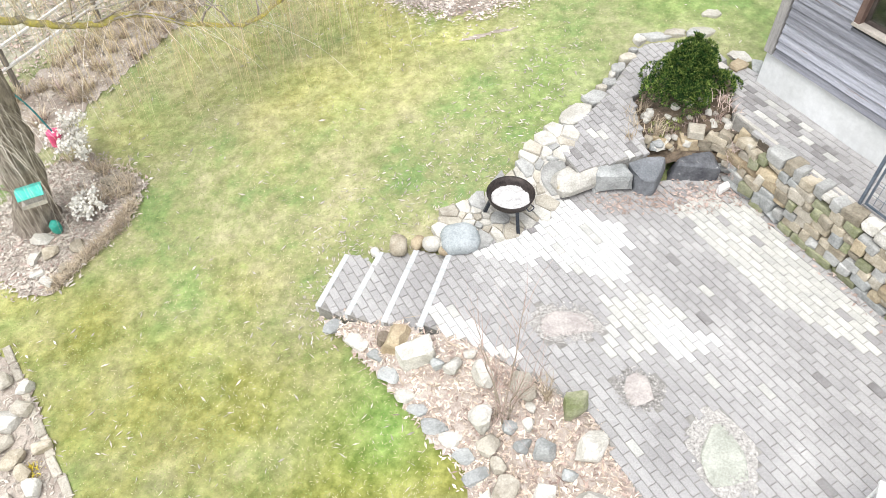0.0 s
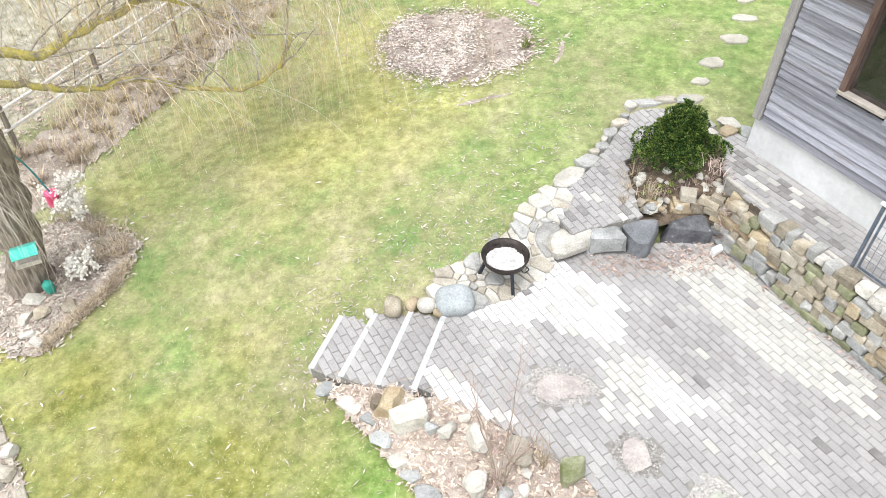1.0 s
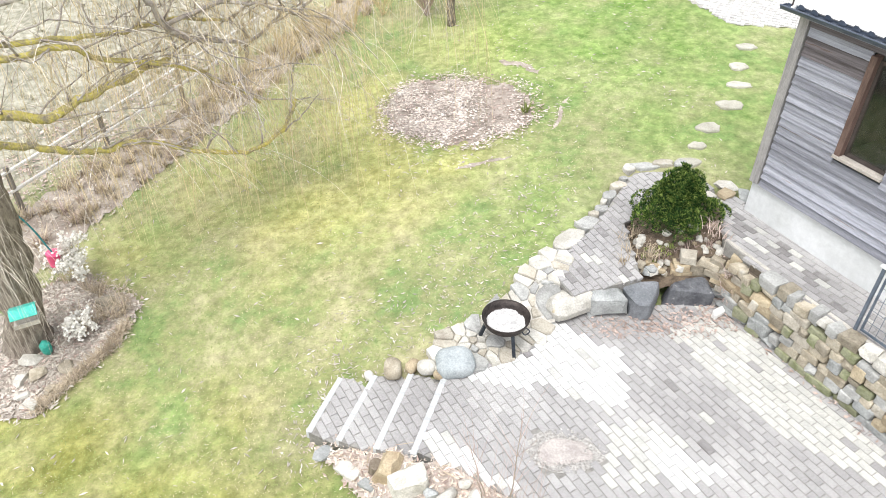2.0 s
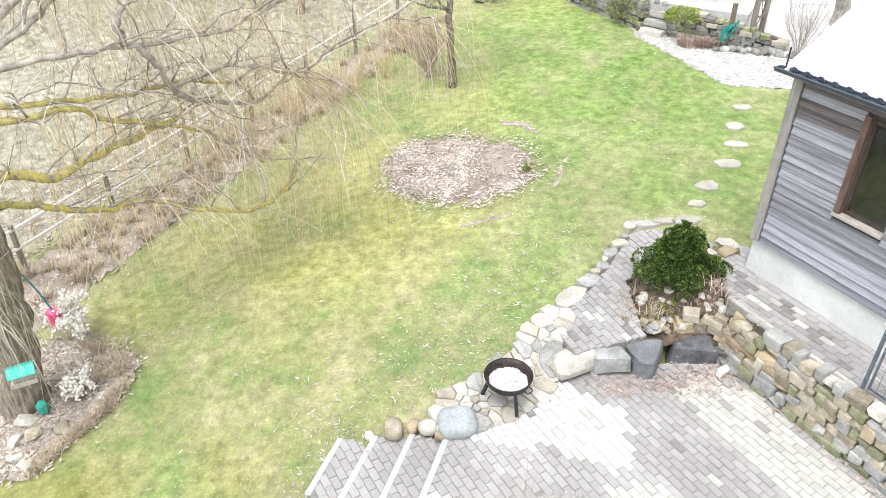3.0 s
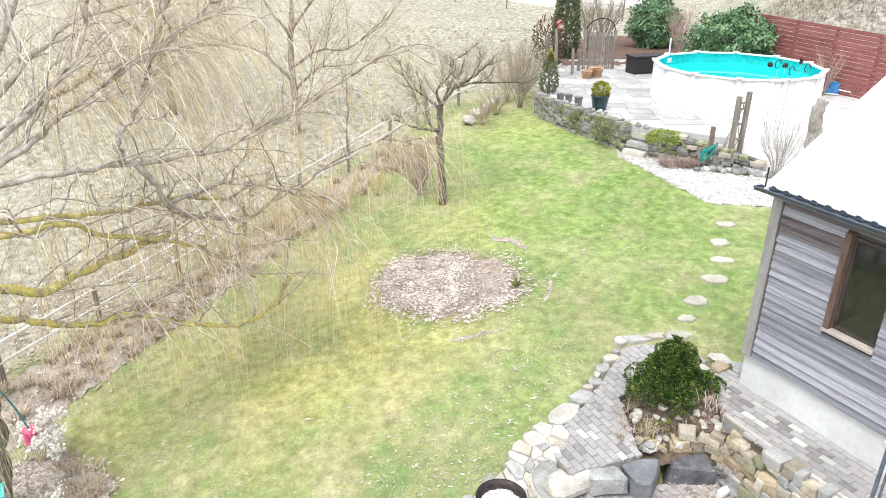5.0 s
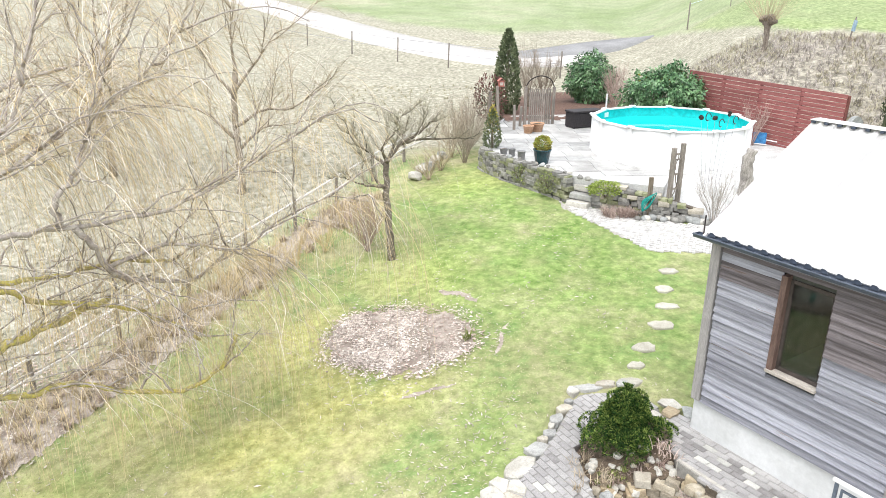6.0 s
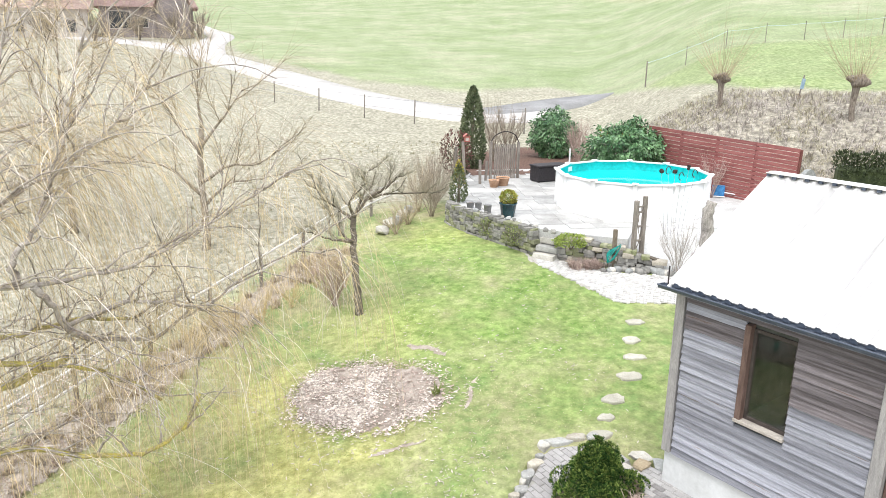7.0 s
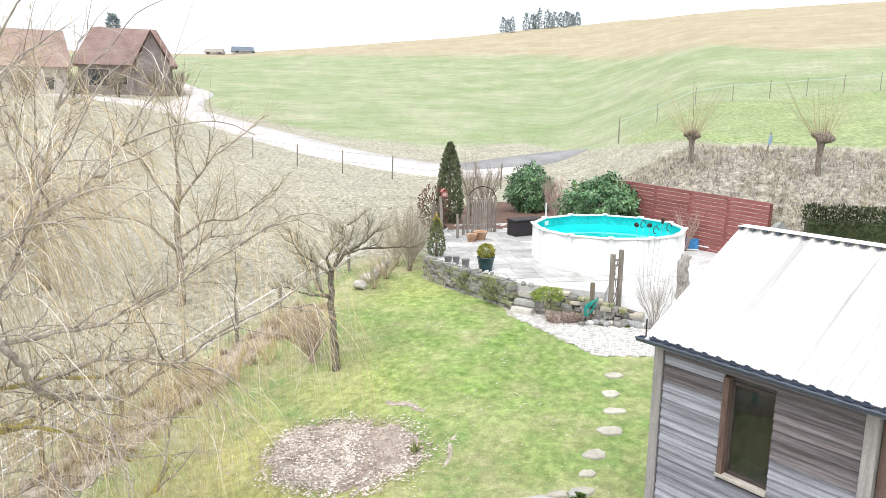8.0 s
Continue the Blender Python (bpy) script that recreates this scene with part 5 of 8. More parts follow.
# stepping slabs across the lawn
step_stone = surface("stepping_stone", (0.37, 0.35, 0.29), (0.52, 0.5, 0.43), 3, 0.9, 0.4, 40, vary=0.1, third=(0.5, 0.46, 0.37))
for k, (x, y, a, b, r) in enumerate(((6.62, 14.93, 0.5, 0.4, 5), (6.2, 14.11, 0.5, 0.38, 20), (6.0, 13.39, 0.56, 0.34, -8), (5.62, 12.69, 0.62, 0.4, 0), (5.02, 11.98, 0.56, 0.42, 25), (4.67, 11.45, 0.42, 0.3, 10), (4.38, 10.98, 0.58, 0.34, 5))):
    flat_slab("stepping_stone", (x, y, ground_z(x, y) + 0.028), a * 0.94, b * 0.94, 0.12, r, 220 + k, step_stone, "flat pale stepping stone set in the lawn", "stepping stone", "stepping stones")

def patchy(place):
    """The same places, thinned to uneven drifts."""
    def thinned(rng):
        p = place(rng)
        if p and noise.noise(Vector((p[0] * 1.3, p[1] * 1.3, 6))) + 0.5 * noise.noise(Vector((p[0] * 4, p[1] * 4, 2))) < rng.uniform(-0.5, 0.25):
            return None
        return p
    return thinned


# oval leaf-covered bed in the lawn
OVAL = [(-1.42, 13.76), (-1.15, 14.34), (-0.8, 14.76), (-0.29, 14.78), (0.39, 14.62), (1.01, 14.32), (1.51, 14.03), (1.95, 13.61), (2.02, 13.05), (2.0, 12.54), (1.54, 12.28), (1.06, 12.18), (0.65, 11.93), (0.18, 11.97), (-0.26, 12.28), (-0.8, 12.62), (-1.28, 13.04)]
oval_mat = surface("bed_humus", (0.26, 0.215, 0.18), (0.5, 0.44, 0.38), 2.2, 0.95, 0.6, 50, world_space=True)
OVAL_IN = [(0.35 + (x - 0.35) * 0.88, 13.35 + (y - 13.35) * 0.9) for x, y in OVAL]
patch("oval_bed", OVAL_IN, lambda x, y: ground_z(x, y) + 0.012, oval_mat, label="oval bed strewn with bleached dead leaves", category="flower bed")
oval_leaf = surface("whitened_leaves", (0.53, 0.46, 0.4), (0.77, 0.69, 0.62), 2, 0.85, 0.0, 20, vary=0.4)


def off_bare(place):
    """The same places, sparse on the bare humus round the bulbs."""
    def thinned(rng):
        p = place(rng)
        if p and math.hypot((p[0] - 1.25) / 0.75, (p[1] - 13.25) / 0.7) < 1 and rng.random() < 0.7:
            return None
        return p
    return thinned


scatter("bed_litter", 7200, off_bare(patchy(in_poly(OVAL_IN, lambda x, y: ground_z(x, y) + 0.02, 0.22))), 0.075, oval_leaf, rng, "bleached dead leaves on the oval bed", "leaves")
scatter("bed_litter", 1900, patchy(in_poly(OVAL, lambda x, y: ground_z(x, y) + 0.015, 0.42)), 0.08, leaf_pale, rng, "straw and pale leaves straying round the oval bed", "leaves", slim=0.16)
scatter("bed_litter", 1700, in_poly(OVAL, lambda x, y: ground_z(x, y) + 0.02, 0.14), 0.08, leaf_brown, rng, "russet dead leaves on the oval bed", "leaves")
tufts("daffodil_shoots", [(1.66, 12.9, ground_z(1.66, 12.9)), (1.72, 12.98, ground_z(1.7, 12.98))], 18, 0.26, green_blade, 71, "fresh green bulb shoots in the oval bed", "shoots", 0.15, 0.012)
# a shallow spade-cut ring round the bed, with dead stems in it
wob = lambda p: 0.9 + 0.8 * noise.noise(Vector((p.x * 5, p.y * 5, 1)))
for arc in (((1.32, 15.06), (1.75, 14.72), (2.11, 14.33)), ((2.54, 13.26), (2.36, 12.84), (2.17, 12.3)), ((0.1, 11.49), (0.48, 11.44), (1.25, 11.52))):
    line = curved([(x, y, 0) for x, y in arc], 8)
    strip = [(p.x + 0.07 * wob(p), p.y + 0.06 * wob(p)) for p in line] + [(p.x - 0.06, p.y - 0.05) for p in line[::-1]]
    patch("cut_edge", strip, lambda x, y: ground_z(x, y) + 0.006, oval_mat, 0.03, "dark spade-cut edge in the lawn", "soil")
    scatter("cut_litter", 30, in_poly(strip, lambda x, y: ground_z(x, y) + 0.03, 0.1), 0.09, oval_leaf, rng, "bleached leaves caught in the cut edge", "leaves", slim=0.2)

# willow foot: bed of dead leaves, stones, seed heads
WBED = [(-6.6, 6.9), (-6.05, 6.85), (-5.6, 7.6), (-5.2, 8.1), (-5.0, 8.9), (-5.6, 9.3), (-6.2, 9.7), (-7.2, 9.4), (-7.6, 8.2), (-7.1, 7.3)]
low = lambda x, y: ground_z(x, y) + 0.03
patch("willow_bed", WBED, low, oval_mat, label="leaf-strewn bed round the willow foot", category="flower bed")
scatter("willow_litter", 4200, in_poly(WBED, low, 0.12), 0.09, leaf_pale, rng, "bleached willow leaves round the trunk", "leaves")
scatter("willow_litter", 900, in_poly(WBED, low, 0.1), 0.09, leaf_brown, rng, "russet leaves round the trunk", "leaves")
for k, (x, y, s) in enumerate(((-6.5, 7.84, 0.36), (-6.24, 7.6, 0.34), (-6.5, 7.5, 0.3), (-5.85, 7.7, 0.3), (-6.15, 7.05, 0.26), (-5.65, 9.0, 0.34), (-6.35, 7.2, 0.2), (-5.95, 7.3, 0.22))):
    stone("bed_stone", (s, s * 0.7, s * 0.5), (x, y, low(x, y)), sand_stone if k % 2 else pale_stone, "weathered stone in the willow bed", "stone", k * 37, 240 + k, 0.55, 0.15, "stones in the willow bed", sink=0.2, detail=2)
edge_line = curved([(-6.0, 6.95, 0), (-5.65, 7.5, 0), (-5.3, 8.0, 0), (-5.15, 8.5, 0)], 8)
tufts("dry_edging", [(p.x, p.y, low(p.x, p.y) - 0.03) for p in edge_line], 60, 0.2, straw_mat, 73, "straw edging of dead grass along the willow bed", droop=0.45)
tufts("dead_stems", [(-5.6 + 0.35 * math.cos(k * 2.4), 8.9 + 0.4 * math.sin(k * 1.9), low(-5.6, 8.9)) for k in range(16)], 26, 0.35, straw_mat, 74, "flattened dead stems in the willow bed", droop=0.45)


def seed_heads(at, seed, h, n=16):
    r = random.Random(seed)
    t = thing("seed_head_plant", Matrix.Translation(at), "dry plant with creamy white seed heads", "plant", "seed-head plants")
    bm, v, f = bmesh.new(), [], []
    for _ in range(n):
        a, o = r.uniform(0, math.tau), r.uniform(0.05, 0.26)
        top = Vector((math.cos(a) * o, math.sin(a) * o, h * r.uniform(0.6, 1)))
        tube(bm, [(top.x * 0.2, top.y * 0.2, -0.03), tuple(top)], 0.004, 4)
        for _ in range(34):
            p = top + Vector((r.gauss(0, 0.035), r.gauss(0, 0.035), r.gauss(-0.02, 0.05)))
            s = Vector((r.gauss(0, 1), r.gauss(0, 1), r.gauss(0, 1))).normalized() * 0.03
            u = s.orthogonal().normalized() * 0.022
            k = len(v)
            v += [tuple(p - s), tuple(p + u), tuple(p + s), tuple(p - u)]
            f.append((k, k + 1, k + 2, k + 3))
    tagged(part("stalk_mass", bm, straw_mat, t), kind="stuff")
    tagged(raw("seed_head_mass", v, f, white_seed, t), kind="stuff")


seed_heads((-6.1, 9.35, low(-6.1, 9.35)), 81, 0.75)
seed_heads((-6.55, 9.55, low(-6.55, 9.55)), 82, 0.7)
seed_heads((-6.35, 9.7, low(-6.35, 9.7)), 84, 0.85)
seed_heads((-5.8, 8.35, low(-5.8, 8.35)), 83, 0.35, 20)

# rock border at the lawn's near corner
BORDER = [(-6.7, 6.0), (-6.1, 5.6), (-5.5, 4.8), (-4.75, 3.7), (-4.3, 2.6), (-6.5, 2.6), (-7.6, 4.5)]
patch("rock_border", BORDER, low, oval_mat, label="leaf-strewn rock border at the lawn corner", category="flower bed")
scatter("border_litter", 2500, in_poly(BORDER, low, 0.1), 0.08, leaf_pale, rng, "bleached leaves in the rock border", "leaves")
for k, (x, y, s) in enumerate(((-6.0, 4.82, 0.4), (-5.9, 4.5, 0.3), (-5.7, 4.28, 0.34), (-5.28, 3.88, 0.36), (-5.85, 5.0, 0.34), (-5.35, 4.45, 0.28), (-5.87, 5.3, 0.3), (-6.2, 5.4, 0.3), (-5.5, 4.1, 0.24), (-5.05, 3.5, 0.36), (-5.6, 3.7, 0.3))):
    stone("border_rock", (s, s * 0.75, s * 0.6), (x, y, low(x, y)), (pale_stone, flat_warm, sand_stone)[k % 3], "rounded rock in the lawn-corner border", "rock", k * 41, 260 + k, 0.62, 0.22, "rocks in the lawn-corner border", sink=0.2, detail=2)
for k in range(9):
    # a strip of old kerb stones, each a little out of line
    u = (k + 0.5) / 9
    x, y = -6.42 + 1.8 * u + rng.gauss(0, 0.012), 6.0 - 2.5 * u
    bm = boxed(-0.168, 0.168, -0.055, 0.055, -0.12, 0.045, bevel=0.012)
    for v in bm.verts:
        v.co += Vector((0, noise.noise(v.co * 9 + Vector((k, 0, 0))) * 0.015, noise.noise(v.co * 7 + Vector((0, k, 0))) * 0.012))
    kerb = part("border_edging", bm, flat_warm)
    kerb.matrix_basis = Matrix.Translation((x, y, ground_z(x, y))) @ Matrix.Rotation(radians(-54.2 + rng.gauss(0, 2)), 4, "Z")
    tagged(kerb, "pale old kerb stone along the lawn", "kerb", "border kerb stones")
primrose = surface("yellow_petals", (0.62, 0.5, 0.05), (0.78, 0.66, 0.14), 4, 0.7, 0.0, 30, vary=0.2)
tufts("primrose", [(-5.39 + 0.05 * math.cos(k), 4.13 + 0.05 * math.sin(k), low(-5.39, 4.13)) for k in range(6)], 12, 0.09, primrose, 73, "clump of yellow flowers in the rock border", "flowers", 0.2, 0.014)

# fallen willow leaves and grass over the lawn
def clustered(place):
    """Keeps most leaves where the wind has gathered them."""
    def spot(r):
        p = place(r)
        if p and r.random() < 0.12 + 2.2 * max(0, noise.noise(Vector((p[0] * 0.8, p[1] * 0.8, 2)))):
            return p
        return None
    return spot


LAWN = [(-6.5, 3.0), (0.3, 3.0), (-0.9, 5.2), (-1.8, 6.0), (-1.5, 7.0), (0.1, 7.3), (1.3, 8.2), (1.7, 9.4), (3.2, 11.6), (4.9, 10.2), (6.2, 15.8), (5.2, 18.5), (4.0, 21.5), (2.4, 23.5), (0.4, 21.5), (-3.0, 17.0), (-8.0, 11.0), (-7.0, 6.5)]
sheet = lambda x, y: land_z(x, y)
scatter("fallen_leaves", 1500, clustered(in_poly(LAWN, sheet)), 0.1, leaf_pale, rng, "bleached willow leaves fallen on the lawn", "leaves", slim=0.17)
scatter("fallen_leaves", 900, in_poly([(-1.9, 6.4), (-0.2, 7.1), (1.5, 8.5), (2.6, 10.6), (1.5, 11.5), (-0.2, 9.5), (-2.0, 7.6)], sheet, 0.25), 0.075, leaf_pale, rng, "bleached willow leaves fallen on the lawn", "leaves", slim=0.2)
scatter("fallen_leaves", 260, in_poly([(-2.2, 5.6), (-1.3, 5.7), (-1.2, 7.4), (-1.8, 7.3)], sheet, 0.2), 0.08, leaf_pale, rng, "bleached leaves gathered at the foot of the steps", "leaves", slim=0.22)
lawn_straw = surface("lawn_straw_blades", (0.38, 0.345, 0.19), (0.52, 0.475, 0.29), 2, 0.85, 0.0, 20, vary=0.25)
lawn_green = surface("lawn_green_blades", (0.2, 0.26, 0.075), (0.31, 0.345, 0.13), 1.5, 0.85, 0.0, 20, vary=0.25)
for name, n, mt, label in (("lawn_grass", 60000, lawn_green, "short winter grass blades of the lawn"), ("lawn_grass", 42000, lawn_straw, "short straw-coloured blades of the lawn")):
    r = random.Random(n)
    v, f = [], []
    put = in_poly(LAWN, sheet)
    k = 0
    while k < n:
        p = put(r)
        if p is None:
            continue
        k += 1
        g = noise.noise(Vector((p[0] * 0.55, p[1] * 0.55, 2)))
        if (g < -0.05) == (mt is lawn_green) and r.random() < 0.75:
            continue
        a, ln = r.uniform(0, math.tau), r.uniform(0.025, 0.055)
        lean = r.uniform(0.3, 1.2)
        wx, wy = -math.sin(a) * 0.006, math.cos(a) * 0.006
        o = len(v)
        v += [(p[0] - wx, p[1] - wy, p[2]), (p[0] + wx, p[1] + wy, p[2]), (p[0] + math.cos(a) * ln * lean, p[1] + math.sin(a) * ln * lean, p[2] + ln * 0.3)]
        f.append((o, o + 1, o + 2))
    tagged(raw(name, v, f, mt), label, "grass", kind="stuff")

# ---- pool terrace ----
TERRACE = [(3.66, 23.65), (3.87, 22.9), (4.22, 22.1), (4.9, 20.86), (5.52, 19.82), (6.05, 19.38), (6.75, 18.88), (7.7, 18.3), (8.3, 19.4), (13.5, 19.2), (16.5, 20.5), (13.0, 28.0), (9.5, 30.5), (5.5, 30.2), (3.9, 26.5)]
flag_mat = surface("pale_flagstones", (0.42, 0.42, 0.41), (0.6, 0.6, 0.59), 1.6, 0.9, 0.2, 30, world_space=True, third=(0.3, 0.3, 0.29))
terrace = flat_poly("terrace", TERRACE, 2.48, flag_mat, depth=1.2)
tagged(terrace, "pale stone-flagged pool terrace", "terrace", kind="structure")
mulch_mat = surface("bark_mulch", (0.09, 0.05, 0.04), (0.2, 0.13, 0.1), 12, 0.95, 0.6, 60, world_space=True)
wall_grey = surface("wall_grey_stone", (0.18, 0.178, 0.165), (0.33, 0.32, 0.295), 6, 0.9, 0.5, 45, vary=0.3)
stone_wall("terrace_wall", [(3.5, 24.2), (3.36, 23.6), (3.6, 22.75), (3.98, 21.95), (4.68, 20.7), (5.3, 19.62)], ((0, 0.74), (1, 0.82)), lambda x, y: 1.72,
           "curved grey dry stone terrace wall", [wall_grey, wall_grey, wall_grey, moss_stone], [wall_grey], 27, width=(0.12, 0.34), course=(0.08, 0.15), thick=0.26, lean=0.03, detail=1)
stone_wall("terrace_wall_end", [(5.95, 19.1), (6.6, 18.62), (7.6, 18.0), (8.4, 17.6)], ((0, 0.75), (0.6, 0.62), (1, 0.35)), lambda x, y: 1.7,
           "grey dry stone terrace wall beside the steps", [wall_grey, wall_grey, wall_grey, flat_warm, moss_stone], [wall_grey], 29, width=(0.12, 0.34), course=(0.08, 0.15), thick=0.26, lean=0.03, detail=1)

white_steel = surface("white_pool_wall", (0.76, 0.77, 0.77), (0.84, 0.84, 0.84), 1.5, 0.45, 0.0, 20, speck=0.1)
liner_mat = surface("turquoise_liner", (0.0, 0.5, 0.5), (0.01, 0.58, 0.57), 0.8, 0.35, 0.0, 8)


def water_mat():
    m = bpy.data.materials.new("pool_water")
    m.use_nodes = True
    b = m.node_tree.nodes["Principled BSDF"]
    b.inputs["Base Color"].default_value = (0.01, 0.56, 0.56, 1)
    b.inputs["Roughness"].default_value = 0.06
    b.inputs["Specular IOR Level"].default_value = 0.5
    return m


def build_pool():
    p = thing("swimming_pool", Matrix.Translation((9.45, 22.55, 2.48)) @ Matrix.Rotation(radians(10), 4, "Z"), "round white above-ground pool with turquoise liner", "pool")
    r, h, n = 2.46, 1.13, 40
    bm = bmesh.new()
    rings = []
    for rad, z in ((r, 0), (r, h), (r - 0.03, h), (r - 0.03, 0.02)):
        rings.append([bm.verts.new((rad * math.cos(k * math.tau / n), rad * math.sin(k * math.tau / n), z)) for k in range(n)])
    for a, b in zip(rings, rings[1:]):
        for k in range(n):
            bm.faces.new((a[k], a[(k + 1) % n], b[(k + 1) % n], b[k]))
    part("pool_wall", bm, white_steel, p, "white steel pool wall", True)
    bm = bmesh.new()
    rings = []
    for rad, z in ((r - 0.034, h), (r - 0.034, 0.03)):
        rings.append([bm.verts.new((rad * math.cos(k * math.tau / n), rad * math.sin(k * math.tau / n), z)) for k in range(n)])
    for k in range(n):
        bm.faces.new((rings[0][k], rings[0][(k + 1) % n], rings[1][(k + 1) % n], rings[1][k]))
    bm.faces.new(rings[1])
    part("liner", bm, liner_mat, p, "turquoise pool liner", True)
    bm = bmesh.new()
    bm.faces.new([bm.verts.new(((r - 0.04) * math.cos(k * math.tau / n), (r - 0.04) * math.sin(k * math.tau / n), h - 0.3)) for k in range(n)])
    part("water", bm, water_mat(), p, "clear turquoise water")
    # twelve straight top rails with caps and uprights
    seg = 12
    for k in range(seg):
        a0, a1 = k * math.tau / seg, (k + 1) * math.tau / seg
        bm = bmesh.new()
        q = [(rad * math.cos(a), rad * math.sin(a)) for a in (a0 + 0.01, a1 - 0.01) for rad in (r - 0.06, r + 0.1)]
        lo = [bm.verts.new((x, y, h)) for x, y in q]
        hi = [bm.verts.new((x, y, h + 0.035)) for x, y in q]
        for f in ((0, 1, 3, 2), ):
            bm.faces.new([lo[i] for i in f][::-1])
            bm.faces.new([hi[i] for i in f])
        for i, j in ((0, 1), (1, 3), (3, 2), (2, 0)):
            bm.faces.new((lo[i], lo[j], hi[j], hi[i]))
        bmesh.ops.recalc_face_normals(bm, faces=bm.faces)
        part("top_rail", bm, white_steel, p)
        up = boxed(-0.02, 0.05, -0.07, 0.07, 0, h + 0.01, bevel=0.015)
        bmesh.ops.transform(up, matrix=Matrix.Rotation(a0, 4, "Z") @ Matrix.Translation((r, 0, 0)), verts=up.verts)
        part("upright", up, white_steel, p)
        capb = boxed(-0.1, 0.13, -0.1, 0.1, h + 0.036, h + 0.07, bevel=0.015)
        bmesh.ops.transform(capb, matrix=Matrix.Rotation(a0, 4, "Z") @ Matrix.Translation((r, 0, 0)), verts=capb.verts)
        part("rail_cap", capb, white_steel, p)
    sk = boxed(-0.01, 0.01, -0.12, 0.12, h - 0.24, h - 0.08, bevel=0.004)
    bmesh.ops.transform(sk, matrix=Matrix.Rotation(radians(120), 4, "Z") @ Matrix.Translation((r - 0.05, 0, 0)), verts=sk.verts)
    part("skimmer", sk, white_steel, p)
    return p


build_pool()

# red board fence behind the pool
red_mat = surface("red_brown_boards", (0.23, 0.075, 0.07), (0.33, 0.13, 0.12), 2.5, 0.75, 0.25, 30, vary=0.12, stretch=(0.6, 5, 5))
red_post = surface("red_brown_post", (0.13, 0.045, 0.04), (0.2, 0.08, 0.065), 4, 0.75, 0.2, 30)
FA, FB = Vector((11.9, 27.2)), Vector((14.6, 21.5))
fl = (FB - FA).length
fence = thing("board_fence", Matrix.Translation((FA.x, FA.y, 2.45)) @ Matrix.Rotation(math.atan2(FB.y - FA.y, FB.x - FA.x), 4, "Z") @ Matrix.Rotation(radians(1.7), 4, "Y"), "red-brown stained horizontal board fence", "fence")
for k in range(4):
    x0, x1 = fl * k / 4, fl * (k + 1) / 4
    part("post", boxed(x0 - 0.045, x0 + 0.045, 0.016, 0.11, 0, 2.2, bevel=0.01), red_post, fence)
    for j in range(15):
        part("slat", boxed(x0 + 0.004, x1 - 0.004, -0.012, 0.012, 0.1 + j * 0.143, 0.1 + j * 0.143 + 0.126, bevel=0.004), red_mat, fence)
part("post", boxed(fl - 0.045, fl + 0.045, 0.016, 0.11, 0, 2.2, bevel=0.01), red_post, fence)

def ramp_z(x, y):
    return 2.484 - (2.484 - ground_z(x, 16.9) - 0.03) * smooth(19.5, 17.2, y)


nx, ny = 24, 14
rv = [(7.7 + 5.8 * i / nx, 19.5 - (19.5 - (18.2 - 0.9 * smooth(0, 0.25, i / nx) - 0.9 * i / nx)) * j / ny) for j in range(ny + 1) for i in range(nx + 1)]
rv = [(x, y, ramp_z(x, y) + noise.noise(Vector((x * 2, y * 2, 0))) * 0.02) for x, y in rv]
rf = [(j * (nx + 1) + i, (j + 1) * (nx + 1) + i, (j + 1) * (nx + 1) + i + 1, j * (nx + 1) + i + 1) for j in range(ny) for i in range(nx)]
tagged(raw("terrace_slope", rv, rf, flag_mat, smooth_faces=True), "pale flagged slope from the terrace down to the cobbles", "terrace", kind="structure")

# flags of the terrace, laid in rough rows
flag_tones = [surface("flag_pale", (0.34, 0.335, 0.32), (0.52, 0.515, 0.5), 1.2, 0.9, 0.2, 30, vary=0.12, world_space=True), surface("flag_grey", (0.3, 0.3, 0.29), (0.42, 0.42, 0.41), 2, 0.9, 0.2, 30, vary=0.1)]
r = random.Random(66)
y = 19.6
while y < 28.5:
    h = r.uniform(0.55, 0.85)
    x = 3.4 + r.uniform(0, 0.4)
    while x < 13.2:
        w = r.uniform(0.5, 1.0)
        cx, cy = x + w / 2, y + h / 2
        if inside(x + 0.1, y + 0.1, TERRACE) and inside(x + w - 0.1, y + h - 0.1, TERRACE) and inside(x + 0.1, y + h - 0.1, TERRACE) and math.hypot(cx - 9.45, cy - 22.55) > 2.2 and (cx < 9 or cy > 24):
            dark_flag = noise.noise(Vector((cx * 0.5, cy * 0.5, 3))) > 0.0 and cy > 21.5
            fl_ob = part("flagstone", boxed(-w / 2 + 0.006, w / 2 - 0.006, -h / 2 + 0.006, h / 2 - 0.006, 0, 0.03, bevel=0.004), flag_tones[1 if dark_flag else 0], terrace)
            fl_ob.matrix_basis = Matrix.Translation((cx, cy, 2.472 + r.uniform(-0.003, 0.004))) @ Matrix.Rotation(r.gauss(0, 0.01), 4, "Z")
        x += w
    y += h

